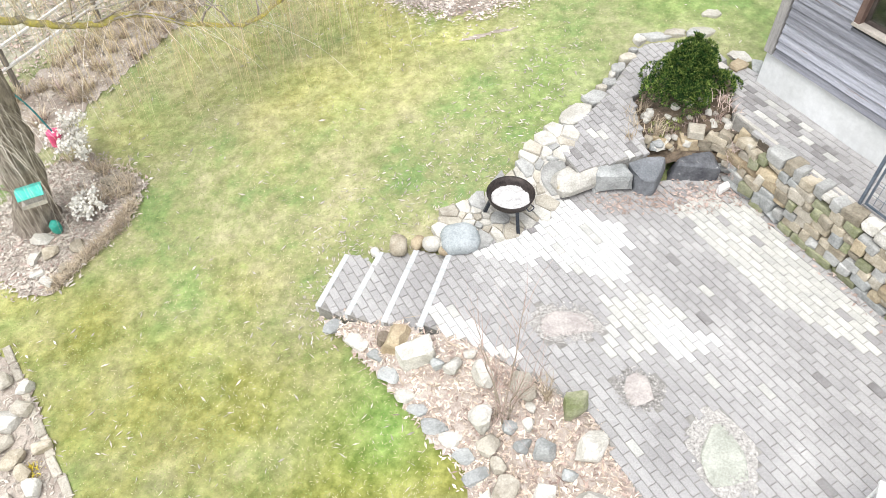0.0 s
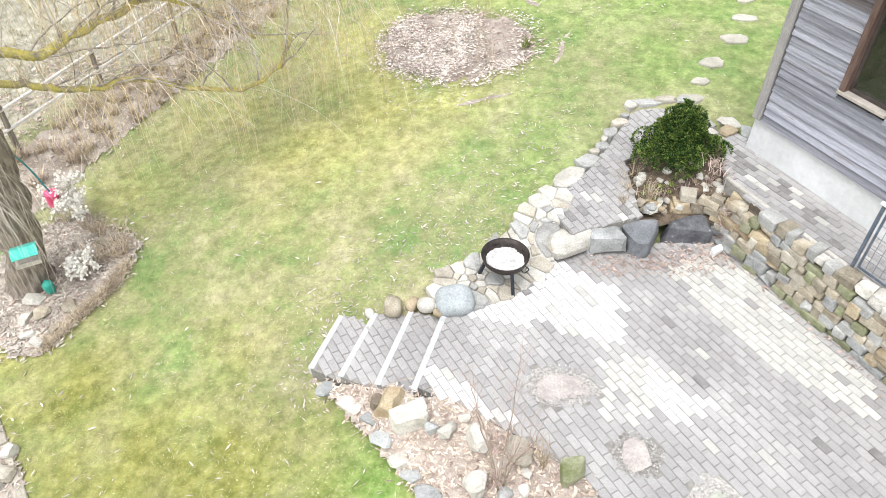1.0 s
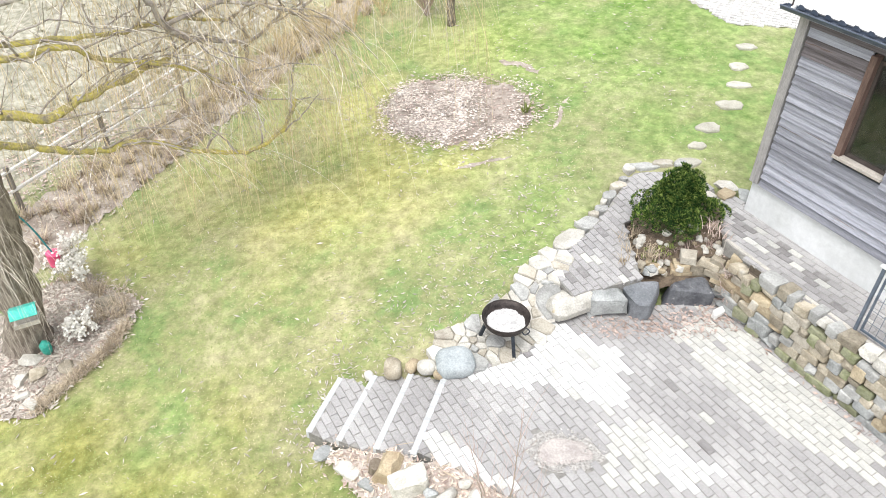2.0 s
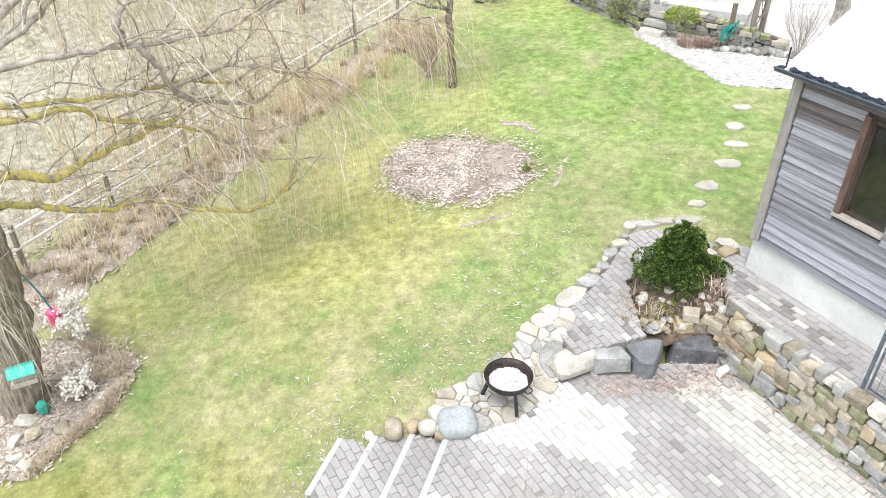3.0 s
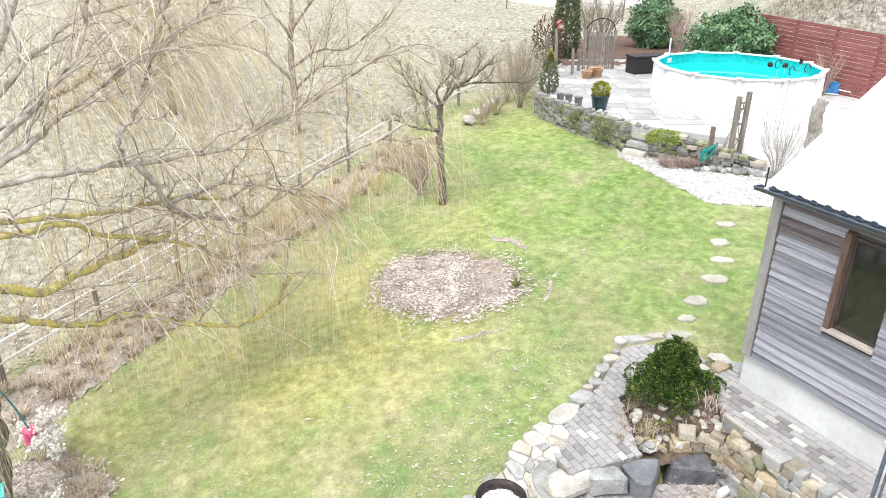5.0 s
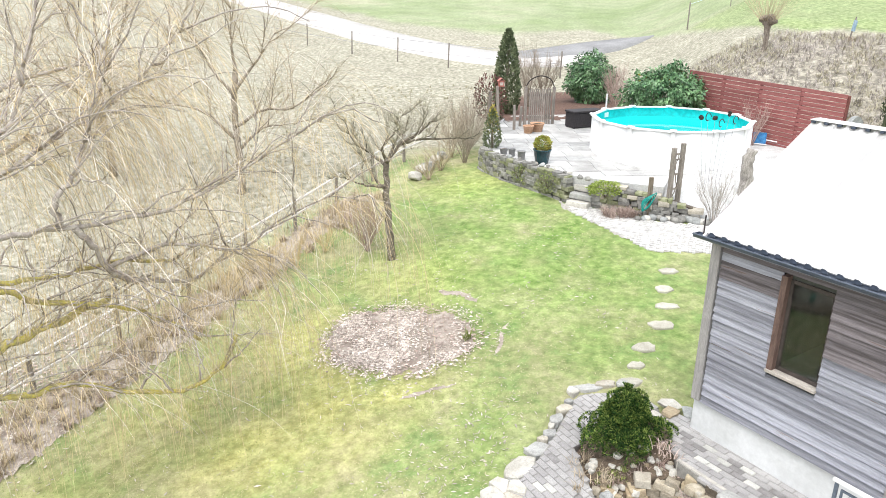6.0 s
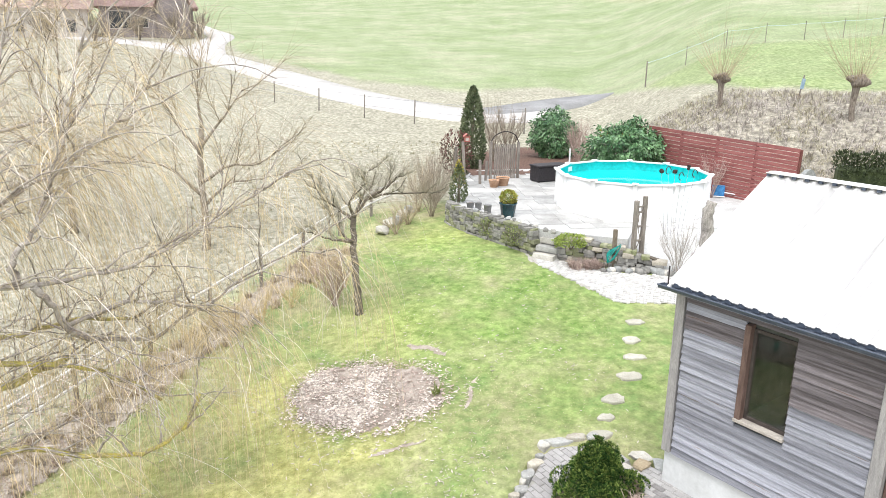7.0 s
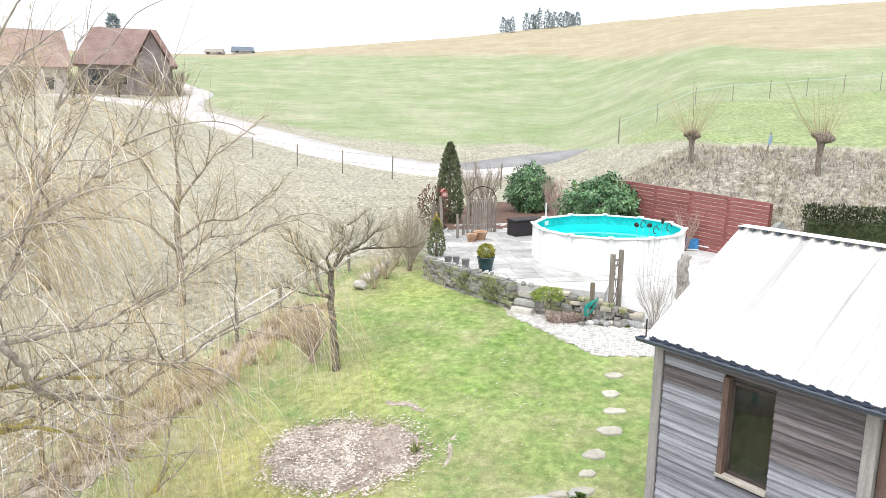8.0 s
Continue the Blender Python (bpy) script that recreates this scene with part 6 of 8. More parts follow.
# ---- things on and round the pool terrace ----
TZ = 2.48
weathered = surface("weathered_grey_wood", (0.17, 0.15, 0.13), (0.32, 0.285, 0.25), 5, 0.9, 0.4, 40, stretch=(4, 4, 0.5), vary=0.15)
laurel_mat = surface("laurel_leaves", (0.045, 0.125, 0.05), (0.18, 0.31, 0.14), 2.5, 0.3, 0.0, 30, vary=0.4, spec=0.4)
thuja_mat = surface("thuja_foliage", (0.1, 0.135, 0.07), (0.22, 0.25, 0.14), 3, 0.8, 0.0, 30, vary=0.35)
gold_leaf = surface("golden_foliage", (0.24, 0.22, 0.04), (0.42, 0.36, 0.08), 4, 0.7, 0.0, 30, vary=0.3)
hedge_mat = surface("hedge_foliage", (0.03, 0.042, 0.02), (0.08, 0.1, 0.045), 3, 0.7, 0.0, 30, vary=0.4)
moss_mat = surface("bright_moss_plant", (0.22, 0.3, 0.06), (0.38, 0.45, 0.13), 5, 0.9, 0.0, 30, vary=0.3)
russet_leaf = surface("russet_shrub_leaves", (0.1, 0.05, 0.045), (0.2, 0.1, 0.08), 4, 0.8, 0.0, 30, vary=0.3)


def leaves(name, parent, n, shape, size, material, rng, slim=0.45, up=0.3, label="", shingle=False):
    """A crown of many small leaves; shape(rng) gives a place and its outward way."""
    v, f = [], []
    for _ in range(n):
        p, d = shape(rng)
        w = (d + Vector((rng.gauss(0, 0.6), rng.gauss(0, 0.6), rng.gauss(0, 0.5) + up))).normalized()
        s = w.orthogonal().normalized()
        s = (Matrix.Rotation(rng.uniform(0, math.tau), 3, w) @ s)
        if shingle:
            # broad leaves that hang over one another like tiles
            w = (d * 0.45 + Vector((rng.gauss(0, 0.35), rng.gauss(0, 0.35), rng.gauss(-0.55, 0.35)))).normalized()
            s = w.cross(d + Vector((rng.gauss(0, 0.35), rng.gauss(0, 0.35), rng.gauss(0.2, 0.3)))).normalized()
        ln = size * rng.uniform(0.6, 1.3)
        k = len(v)
        m = p + w * ln * 0.5 + Vector((0, 0, ln * 0.06))
        v += [tuple(p), tuple(m + s * ln * slim * 0.5), tuple(p + w * ln), tuple(m - s * ln * slim * 0.5)]
        f.append((k, k + 1, k + 2, k + 3))
    return tagged(raw(name, v, f, material, parent, label), kind="stuff")


def blob(rx, ry, rz, zc, seed, lump=0.22, low=-0.9, shell=0.35):
    """Places over a lumpy rounded crown with gaps."""
    def shape(r):
        while True:
            d = Vector((r.gauss(0, 1), r.gauss(0, 1), r.gauss(0, 1))).normalized()
            if d.z < low:
                continue
            g = noise.noise(d * 2.2 + Vector((seed, 0, 0))) + 0.5 * noise.noise(d * 5 + Vector((0, seed, 0)))
            if g < -0.45:
                continue
            q = (1 + lump * g) * (1 - shell * r.random() ** 2)
            return Vector((d.x * rx * q, d.y * ry * q, zc + d.z * rz * q)), d
    return shape


def spire(h, r0, seed):
    """Places over a narrow upright crown."""
    def shape(r):
        u, a = r.random(), r.uniform(0, math.tau)
        w = r0 * min(1.0, 0.55 + u * 2.2) * (1 - u ** 2.2) ** 0.8
        w *= 1 + 0.2 * noise.noise(Vector((math.cos(a) * 2, math.sin(a) * 2, u * 6 + seed)))
        w *= 1 - 0.35 * r.random() ** 2
        return Vector((math.cos(a) * w, math.sin(a) * w, u * h)), Vector((math.cos(a), math.sin(a), 0.9))
    return shape


def leafy(name, at, label, category, crowns, stem_h, seed, stem_r=0.04, n_stems=4, spread=0.3, shingle=False):
    r = random.Random(seed)
    t = thing(name, Matrix.Translation(at), label, category)
    bm = bmesh.new()
    for k in range(n_stems):
        a = k * math.tau / n_stems + 0.4
        tube(bm, [(0.03 * math.cos(a), 0.03 * math.sin(a), -0.1), (spread * 0.5 * math.cos(a), spread * 0.5 * math.sin(a), stem_h * 0.5), (spread * math.cos(a), spread * math.sin(a), stem_h)], [stem_r, stem_r * 0.7, stem_r * 0.3], 6)
    part("stem", bm, log_mat, t, smooth_faces=True)
    for n, shape, size, mt in crowns:
        leaves("crown", t, n, shape, size, mt, r, shingle=shingle)
    return t


leafy("laurel_bush", (10.2, 34.5, ground_z(10.2, 34.5)), "rounded dark glossy laurel bush behind the gate bed", "bush", [(6500, blob(1.08, 1.05, 1.2, 1.25, 3, 0.42), 0.17, laurel_mat)], 1.6, 91, n_stems=5, spread=0.5, shingle=True)
leafy("laurel_bush", (11.0, 26.9, TZ), "wide dark glossy laurel bush behind the pool", "bush", [(10000, blob(1.5, 1.15, 1.1, 1.2, 8, 0.42), 0.17, laurel_mat), (50, blob(1.3, 1.0, 1.0, 1.35, 8, low=0.4), 0.16, gold_leaf)], 1.6, 92, n_stems=6, spread=0.8, shingle=True)
leafy("thuja", (5.55, 31.0, 2.4), "slim dark green columnar thuja", "conifer", [(4600, spire(3.5, 0.58, 2), 0.15, thuja_mat)], 3.2, 93, 0.06, 2, 0.05)
leafy("russet_shrub", (4.45, 28.6, 2.2), "small dark russet-leaved shrub by the gate", "shrub", [(700, blob(0.6, 0.6, 0.9, 1.2, 5), 0.13, russet_leaf), (300, blob(0.5, 0.5, 0.7, 1.0, 6), 0.12, hedge_mat)], 1.7, 94, 0.03, 5, 0.35)
leafy("clipped_conifer", (3.8, 23.65, TZ), "small green conifer with yellow tips on the terrace wall", "conifer", [(1300, spire(1.25, 0.3, 6), 0.09, thuja_mat), (220, lambda r: (lambda p, d: (p + Vector((0, 0, 0.45)), d))(*spire(0.95, 0.2, 9)(r)), 0.09, gold_leaf)], 1.0, 95, 0.03, 2, 0.03)
leafy("moss_cushion", (6.25, 18.82, 2.2), "bright green cushion plant over the terrace wall", "plant", [(1500, blob(0.46, 0.32, 0.2, 0.1, 7, low=-0.5), 0.07, moss_mat)], 0.2, 96, 0.02)
for x, y in ((5.0, 20.05), (4.9, 20.25), (4.35, 21.3)):
    leafy("trailing_plant", (x - 0.1, y - 0.12, 2.2), "mossy green trailing plant on the terrace wall", "plant", [(320, blob(0.2, 0.14, 0.28, 0.0, 4, low=-1), 0.06, moss_stone), (120, blob(0.2, 0.14, 0.26, 0.02, 5, low=-1), 0.05, moss_mat)], 0.2, 97, 0.012)

# hedge towards the field corner
r = random.Random(98)
hedge = thing("hedge", Matrix.Translation((17.85, 20.9, 2.45)) @ Matrix.Rotation(radians(-24), 4, "Z"), "dark clipped hedge at the foot of the bank", "hedge")


def hedge_shape(g):
    x = g.uniform(-1.9, 2.6)
    a = g.uniform(-0.2, math.pi + 0.2)
    w = 1 + 0.26 * noise.noise(Vector((x * 2, a * 2, 0)))
    return Vector((x, -math.cos(a) * 0.5 * w, 1.05 + math.copysign(abs(math.sin(a)) ** 0.5, math.sin(a)) * 0.8 * w - g.random() ** 2 * 0.5)), Vector((0, -math.cos(a), math.sin(a)))


leaves("foliage", hedge, 5200, hedge_shape, 0.12, hedge_mat, r)
part("inner_foliage", boxed(-1.85, 2.55, -0.3, 0.3, 0, 1.45, bevel=0.1), hedge_mat, hedge)
tufts("golden_grass", [(15.35 + 0.2 * math.cos(k), 21.5 + 0.2 * math.sin(k), 2.5) for k in range(7)], 60, 1.15, straw_mat, 99, "golden ornamental grass clump by the hedge", "grass clump", 0.25, 0.012)
disc = bmesh.new()
tube(disc, [(0, 0, 0), (0, 0.14, 0)], [0.5, 0.5], 18)
d = part("millstone", disc, grey_stone)
d.matrix_basis = Matrix.Translation((14.95, 21.25, 3.35)) @ Matrix.Rotation(radians(30), 4, "Z")
tagged(d, "round grey stone disc leaning at the fence end", "stone disc")
d2 = part("stone_support", rock_bm(0.8, 0.5, 0.9, 5, 0.5, 0.1, 2), grey_stone)
d2.matrix_basis = Matrix.Translation((14.98, 21.35, 2.45))
tagged(d2, "grey boulder carrying the round stone disc", "boulder")

# mulch bed behind the chest
MULCH = [(5.2, 28.6), (9.6, 29.4), (12.4, 33.0), (12.0, 37.0), (8.0, 37.5), (5.2, 34.0)]
patch("mulch_bed", MULCH, lambda x, y: max(ground_z(x, y) + 0.08, 2.5 - 0.02 * (y - 29)), mulch_mat, 0.25, "russet bark-mulched bed behind the terrace", "flower bed")
bare_shrub("red_stem_shrub", (10.35, 30.9, 2.45), 1.9, 0.7, 22, red_twig, 101, "reddish bare-stemmed dogwood shrub", 0.014, 0.75)
bare_shrub("bare_shrub", (7.0, 33.2, 2.4), 2.6, 1.2, 16, shrub_bark, 102, "bare grey-brown shrub behind the gate", 0.022, 0.7)
bare_shrub("bare_shrub", (8.0, 34.6, 2.4), 2.2, 1.3, 14, shrub_bark, 103, "bare grey-brown shrub behind the gate", 0.022, 0.7)
bare_shrub("bare_shrub", (12.9, 23.6, TZ), 1.4, 0.9, 12, red_twig, 104, "reddish bare shrub before the fence", 0.012, 0.7)
twig_pale = surface("pale_grey_twigs", (0.3, 0.27, 0.235), (0.48, 0.44, 0.395), 4, 0.8, 0.0, 30, vary=0.25)
bare_shrub("lilac_shrub", (8.75, 17.35, 1.66), 1.5, 0.8, 14, twig_pale, 105, "pale bare multi-stemmed shrub beside the shed", 0.009, 0.65, twig_pale, forks=4)
for k, (x, y, h, w) in enumerate(((3.0, 24.6, 1.6, 0.9), (2.6, 25.6, 1.9, 1.0), (3.3, 26.0, 2.0, 0.9), (2.1, 23.9, 1.0, 0.8), (3.4, 27.4, 2.2, 0.9), (1.6, 23.0, 0.9, 0.7))):
    bare_shrub("thicket", (x, y, ground_z(x, y)), h, w, 16, straw_mat if k % 2 else shrub_bark, 110 + k, "grey leafless thicket beside the terrace wall", 0.012, 0.6)

# planter pot with clipped golden ball
teal = surface("dark_teal_glaze", (0.008, 0.045, 0.06), (0.02, 0.09, 0.11), 5, 0.25, 0.0, 30, spec=0.6)
terracotta = surface("terracotta", (0.48, 0.28, 0.17), (0.64, 0.42, 0.29), 5, 0.85, 0.2, 40)
zinc = surface("grey_zinc", (0.25, 0.255, 0.26), (0.4, 0.4, 0.41), 5, 0.6, 0.1, 40)


def pot(name, at, top, bottom, h, material, label, plant=None):
    t = thing(name, Matrix.Translation(at), label, "plant pot")
    bm = bmesh.new()
    n = 20
    prof = [(bottom, 0), (top, h * 0.94), (top * 1.06, h * 0.94), (top * 1.06, h), (top * 0.94, h), (top * 0.9, h * 0.86)]
    rings = [[bm.verts.new((r * math.cos(k * math.tau / n), r * math.sin(k * math.tau / n), z)) for k in range(n)] for r, z in prof]
    for p, q in zip(rings, rings[1:]):
        for k in range(n):
            bm.faces.new((p[k], p[(k + 1) % n], q[(k + 1) % n], q[k]))
    bm.faces.new(rings[0][::-1])
    part("vessel", bm, material, t, smooth_faces=True)
    bm = bmesh.new()
    bm.faces.new([bm.verts.new((top * 0.9 * math.cos(k * math.tau / n), top * 0.9 * math.sin(k * math.tau / n), h * 0.86)) for k in range(n)])
    part("soil", bm, dirt_mat, t)
    if plant:
        leaves("foliage", t, 900, plant, 0.07, gold_leaf, random.Random(7))
        leaves("foliage", t, 500, plant, 0.07, moss_mat, random.Random(8))
    return t


pot("planter_pot", (4.98, 21.3, TZ), 0.27, 0.19, 0.46, teal, "dark teal glazed pot with golden clipped ball", blob(0.24, 0.24, 0.22, 0.62, 3, 0.1))
pot("terracotta_pot", (5.55, 26.2, TZ), 0.2, 0.14, 0.3, terracotta, "terracotta pot standing on the terrace")
pot("terracotta_pot", (5.95, 26.5, TZ), 0.26, 0.18, 0.34, terracotta, "larger terracotta pot standing on the terrace")
pot("zinc_pot", (4.45, 21.85, TZ), 0.13, 0.1, 0.3, zinc, "grey zinc pot on the terrace edge")
pot("zinc_pot", (4.25, 22.4, TZ), 0.12, 0.09, 0.26, zinc, "grey zinc pot on the terrace edge")
pot("zinc_pot", (4.05, 22.75, TZ), 0.14, 0.1, 0.2, zinc, "low grey zinc bowl on the terrace edge")
r = random.Random(120)
for k in range(16):
    u = k / 15
    x, y = 4.15 + 1.7 * u + r.gauss(0, 0.05), 22.0 - 2.7 * u + r.gauss(0, 0.08)
    s = r.uniform(0.1, 0.22)
    stone("coping_stone", (s, s * 0.8, s * 0.7), (x, y, TZ), r.choice((wall_grey, pale_stone, grey_stone)), "loose stone lying on the terrace edge", "stone", r.uniform(0, 180), 300 + k, 0.6, 0.15, "loose stones on the terrace edge", sink=0.1, detail=2)

# deck chest, pump, gate and arch
chest_mat = surface("black_brown_rattan", (0.022, 0.02, 0.022), (0.045, 0.04, 0.043), 20, 0.6, 0.3, 80)
chest = thing("deck_chest", Matrix.Translation((8.0, 27.4, TZ)) @ Matrix.Rotation(radians(18), 4, "Z"), "black-brown rattan storage chest on the terrace", "storage chest")
part("body", boxed(-0.68, 0.68, -0.3, 0.3, 0.05, 0.6, bevel=0.02), chest_mat, chest)
part("lid", boxed(-0.71, 0.71, -0.33, 0.33, 0.605, 0.68, bevel=0.02), chest_mat, chest)
for sx in (-0.6, 0.6):
    for sy in (-0.24, 0.24):
        part("foot", boxed(sx - 0.04, sx + 0.04, sy - 0.04, sy + 0.04, 0, 0.05), chest_mat, chest)
part("pipe", boxed(0.3, 0.66, -0.38, -0.34, 0.5, 0.56, bevel=0.01), white_steel, chest, "white plastic pipe end")
pump = thing("pool_pump", Matrix.Translation((8.9, 27.6, TZ)), "dark pool pump with white upright pipe", "pump")
part("housing", rock_bm(0.4, 0.34, 0.5, 3, 0.7, 0.05, 2), chest_mat, pump, smooth_faces=True)
bm = bmesh.new()
tube(bm, [(0, 0, 0.3), (0, 0, 1.25)], 0.035, 8)
part("pipe", bm, white_steel, pump)
gate = thing("garden_gate", Matrix.Translation((5.8, 27.9, 2.4)) @ Matrix.Rotation(radians(10), 4, "Z"), "weathered wooden picket gate leaning between two posts", "gate")
for k in range(11):
    x = 0.1 + k * 0.085
    part("picket", boxed(x, x + 0.06, -0.012, 0.012, 0.05, 1.5 - 0.02 * (k % 3), bevel=0.004), weathered, gate)
for z in (0.35, 1.2):
    part("rail", boxed(0.05, 1.05, 0.014, 0.05, z, z + 0.09), weathered, gate)
part("post", boxed(-0.1, 0.0, -0.05, 0.05, 0, 1.6, bevel=0.01), weathered, gate)
part("post", boxed(1.08, 1.18, -0.05, 0.05, 0, 1.55, bevel=0.01), weathered, gate)
bm = bmesh.new()
tube(bm, curved([(-0.05, 0, 1.6), (0.15, 0, 1.85), (0.55, 0, 1.98), (0.95, 0, 1.85), (1.13, 0, 1.55)], 6), 0.022, 6)
part("arch", bm, iron_mat, gate, "dark iron arch")
for k, (x, y, h) in enumerate(((4.55, 26.9, 1.75), (5.15, 26.9, 1.05), (4.25, 27.4, 1.5), (5.5, 27.6, 0.9))):
    p = part("fence_post", boxed(-0.05, 0.05, -0.05, 0.05, 0, h, bevel=0.012), weathered)
    p.matrix_basis = Matrix.Translation((x, y, TZ - 0.1)) @ Matrix.Rotation(radians(2 * k - 3), 4, "Y")
    tagged(p, "weathered wooden post near the garden gate", "post", "posts by the gate")

bird_red = surface("weathered_red_paint", (0.34, 0.1, 0.08), (0.46, 0.18, 0.15), 5, 0.7, 0.1, 40)
house = thing("bird_house", Matrix.Translation((4.6, 26.9, TZ + 1.64)), "small faded red bird house on a tall post", "bird house")
part("box", boxed(-0.1, 0.1, -0.09, 0.09, 0.0, 0.22, bevel=0.008), bird_red, house)
part("front", boxed(-0.06, 0.06, -0.096, -0.09, 0.05, 0.16), sill_mat, house, "pale front board")
for sx in (-1, 1):
    part("roof", boxed(-0.01, 0.17, -0.14, 0.14, 0, 0.014), bird_red, house).matrix_basis = Matrix.Translation((0, 0, 0.3)) @ Matrix.Rotation(0 if sx > 0 else math.pi, 4, "Z") @ Matrix.Rotation(radians(38), 4, "Y")

# trellis, hose, terrace steps
trellis = thing("trellis", Matrix.Translation((7.92, 18.15, 1.66)) @ Matrix.Rotation(radians(20), 4, "Z"), "weathered two-post trellis with short rungs", "trellis")
part("post", boxed(-0.2, -0.08, -0.05, 0.05, 0, 1.95, bevel=0.01), weathered, trellis)
part("post", boxed(0.1, 0.22, -0.05, 0.05, 0, 2.05, bevel=0.01), weathered, trellis)
for z in (0.35, 0.8, 1.2, 1.6, 1.75):
    part("rung", boxed(-0.09, 0.11, -0.02, 0.02, z, z + 0.045), weathered, trellis)
bm = bmesh.new()
tube(bm, curved([(0.02, -0.03, 0.1), (-0.03, 0.02, 0.5), (0.05, -0.02, 0.9), (-0.02, 0.02, 1.3), (0.03, 0, 1.75)], 5, 0.02, r), 0.012, 5)
part("climber_stem", bm, log_mat, trellis)
hose_mat = surface("turquoise_hose", (0.0, 0.2, 0.17), (0.01, 0.32, 0.27), 6, 0.45, 0.0, 30)
hose = thing("hose_reel", Matrix.Translation((7.2, 18.05, 1.7)) @ Matrix.Rotation(radians(20), 4, "Z"), "coiled turquoise garden hose hung on a wooden post", "garden hose")
part("post", boxed(0.08, 0.18, 0.06, 0.16, 0, 1.1, bevel=0.01), log_mat, hose, "brown wooden post")
for k in range(5):
    bm = bmesh.new()
    tube(bm, [(-0.04 + 0.22 * math.cos(a / 16 * math.tau) * (0.7 + 0.08 * k), -0.03 * k + 0.03, 0.4 + 0.02 * k + 0.24 * math.sin(a / 16 * math.tau + 0.3 * k) * (0.65 + 0.08 * k)) for a in range(17)], 0.013, 5, False)
    part("coil", bm, hose_mat, hose)
part("hub", boxed(-0.1, 0.03, -0.02, 0.05, 0.42, 0.54, bevel=0.02), chest_mat, hose)
tsteps = thing("terrace_steps", Matrix.Translation((5.62, 19.22, 1.68)) @ Matrix.Rotation(radians(-43), 4, "Z"), "rough stone steps up to the pool terrace", "steps", kind="structure")
for k in range(4):
    st = part("step", block_bm(0.66, 0.4, 0.17, 400 + k, 0.1), flat_grey if k % 2 else pale_stone, tsteps)
    st.matrix_basis = Matrix.Translation((0, 0.02 + 0.22 * k, 0.02 + 0.19 * k))
# cobbled sweep at the foot of the terrace
COBBLE = [(5.2, 19.7), (5.15, 19.1), (5.5, 18.4), (6.2, 16.9), (6.55, 16.0), (8.0, 15.7), (9.4, 15.4), (9.6, 17.0), (8.75, 17.35), (7.53, 17.75), (6.5, 18.35), (5.9, 19.05)]
cob = patch("cobble_path", COBBLE, lambda x, y: ground_z(x, y) + 0.014, grit_mat, 0.12, "pale cobbled path sweeping round the terrace foot", "path")
v, f = [], []
cobble_mat = surface("worn_cobble", (0.5, 0.49, 0.47), (0.64, 0.625, 0.605), 6, 0.9, 0.3, 50, vary=0.2)
set_top = part("cobble", brick_bm(0.115, 0.075, 0.04), paver_pale)
bv, bf = [q.co.copy() for q in set_top.data.vertices], [tuple(p.vertices) for p in set_top.data.polygons]
bpy.data.objects.remove(set_top)
for i in range(64):
    for j in range(70):
        # arcs about a point beyond the shed
        rad, ang = 2.2 + i * 0.083, radians(60) + j * 0.13 / (2.2 + i * 0.083)
        x, y = 10.3 + rad * math.cos(ang), 14.9 + rad * math.sin(ang)
        if inside(x, y, COBBLE):
            m = Matrix.Translation((x, y, ground_z(x, y) - 0.008 + r.uniform(-0.006, 0.006))) @ Matrix.Rotation(ang + math.pi / 2 + r.gauss(0, 0.06), 4, "Z")
            o = len(v)
            v.extend(tuple(m @ q) for q in bv)
            f.extend(tuple(k + o for k in q) for q in bf)
tagged(raw("cobbles", v, f, cobble_mat, cob), kind="stuff")
for k in range(16):
    u = k / 15
    x, y = 6.9 + 1.9 * u + r.gauss(0, 0.06), 18.05 - 0.6 * u + r.gauss(0, 0.06)
    s = r.uniform(0.16, 0.3)
    stone("border_cobble", (s, s * 0.8, s * 0.7), (x, y, ground_z(x, y)), r.choice((pale_stone, grey_stone, wall_grey)), "rounded cobble edging the terrace bed", "stone", r.uniform(0, 180), 420 + k, 0.75, 0.1, "cobbles edging the terrace bed", sink=0.15, detail=2)
tufts("dead_perennials", [(6.15 + 0.85 * r.random(), 18.15 + 0.35 * r.random(), ground_z(6.5, 18.3)) for k in range(40)], 34, 0.32, leaf_brown, 121, "heap of russet dead perennials by the wall", droop=0.45)

# pool net and blue skimmer leaning by the fence
net_mat = surface("blue_net", (0.02, 0.12, 0.3), (0.05, 0.22, 0.45), 10, 0.7, 0.2, 60)
net = thing("pool_net", Matrix.Translation((13.2, 23.7, TZ + 0.24)) @ Matrix.Rotation(radians(-30), 4, "Z") @ Matrix.Rotation(radians(-25), 4, "X"), "blue pool leaf net on a white pole", "pool net")
part("net", boxed(-0.22, 0.22, -0.02, 0.02, -0.2, 0.2, bevel=0.01), net_mat, net)
part("rim", boxed(-0.25, 0.25, -0.03, 0.03, -0.24, -0.202, bevel=0.01), white_steel, net)
bm = bmesh.new()
tube(bm, [(0.2, 0, -0.05), (1.3, 0.1, -0.16)], 0.02, 6)
part("pole", bm, white_steel, net)
stump_mat = surface("grey_dead_wood", (0.24, 0.22, 0.2), (0.46, 0.43, 0.39), 5, 0.95, 0.6, 40, stretch=(6, 6, 1))
stump = bmesh.new()
tube(stump, curved([(0, 0, -0.1), (0.05, 0.02, 0.4), (-0.04, 0.0, 0.9), (0.08, 0.03, 1.3)], 6), [0.19 - 0.004 * k for k in range(19)], 14)
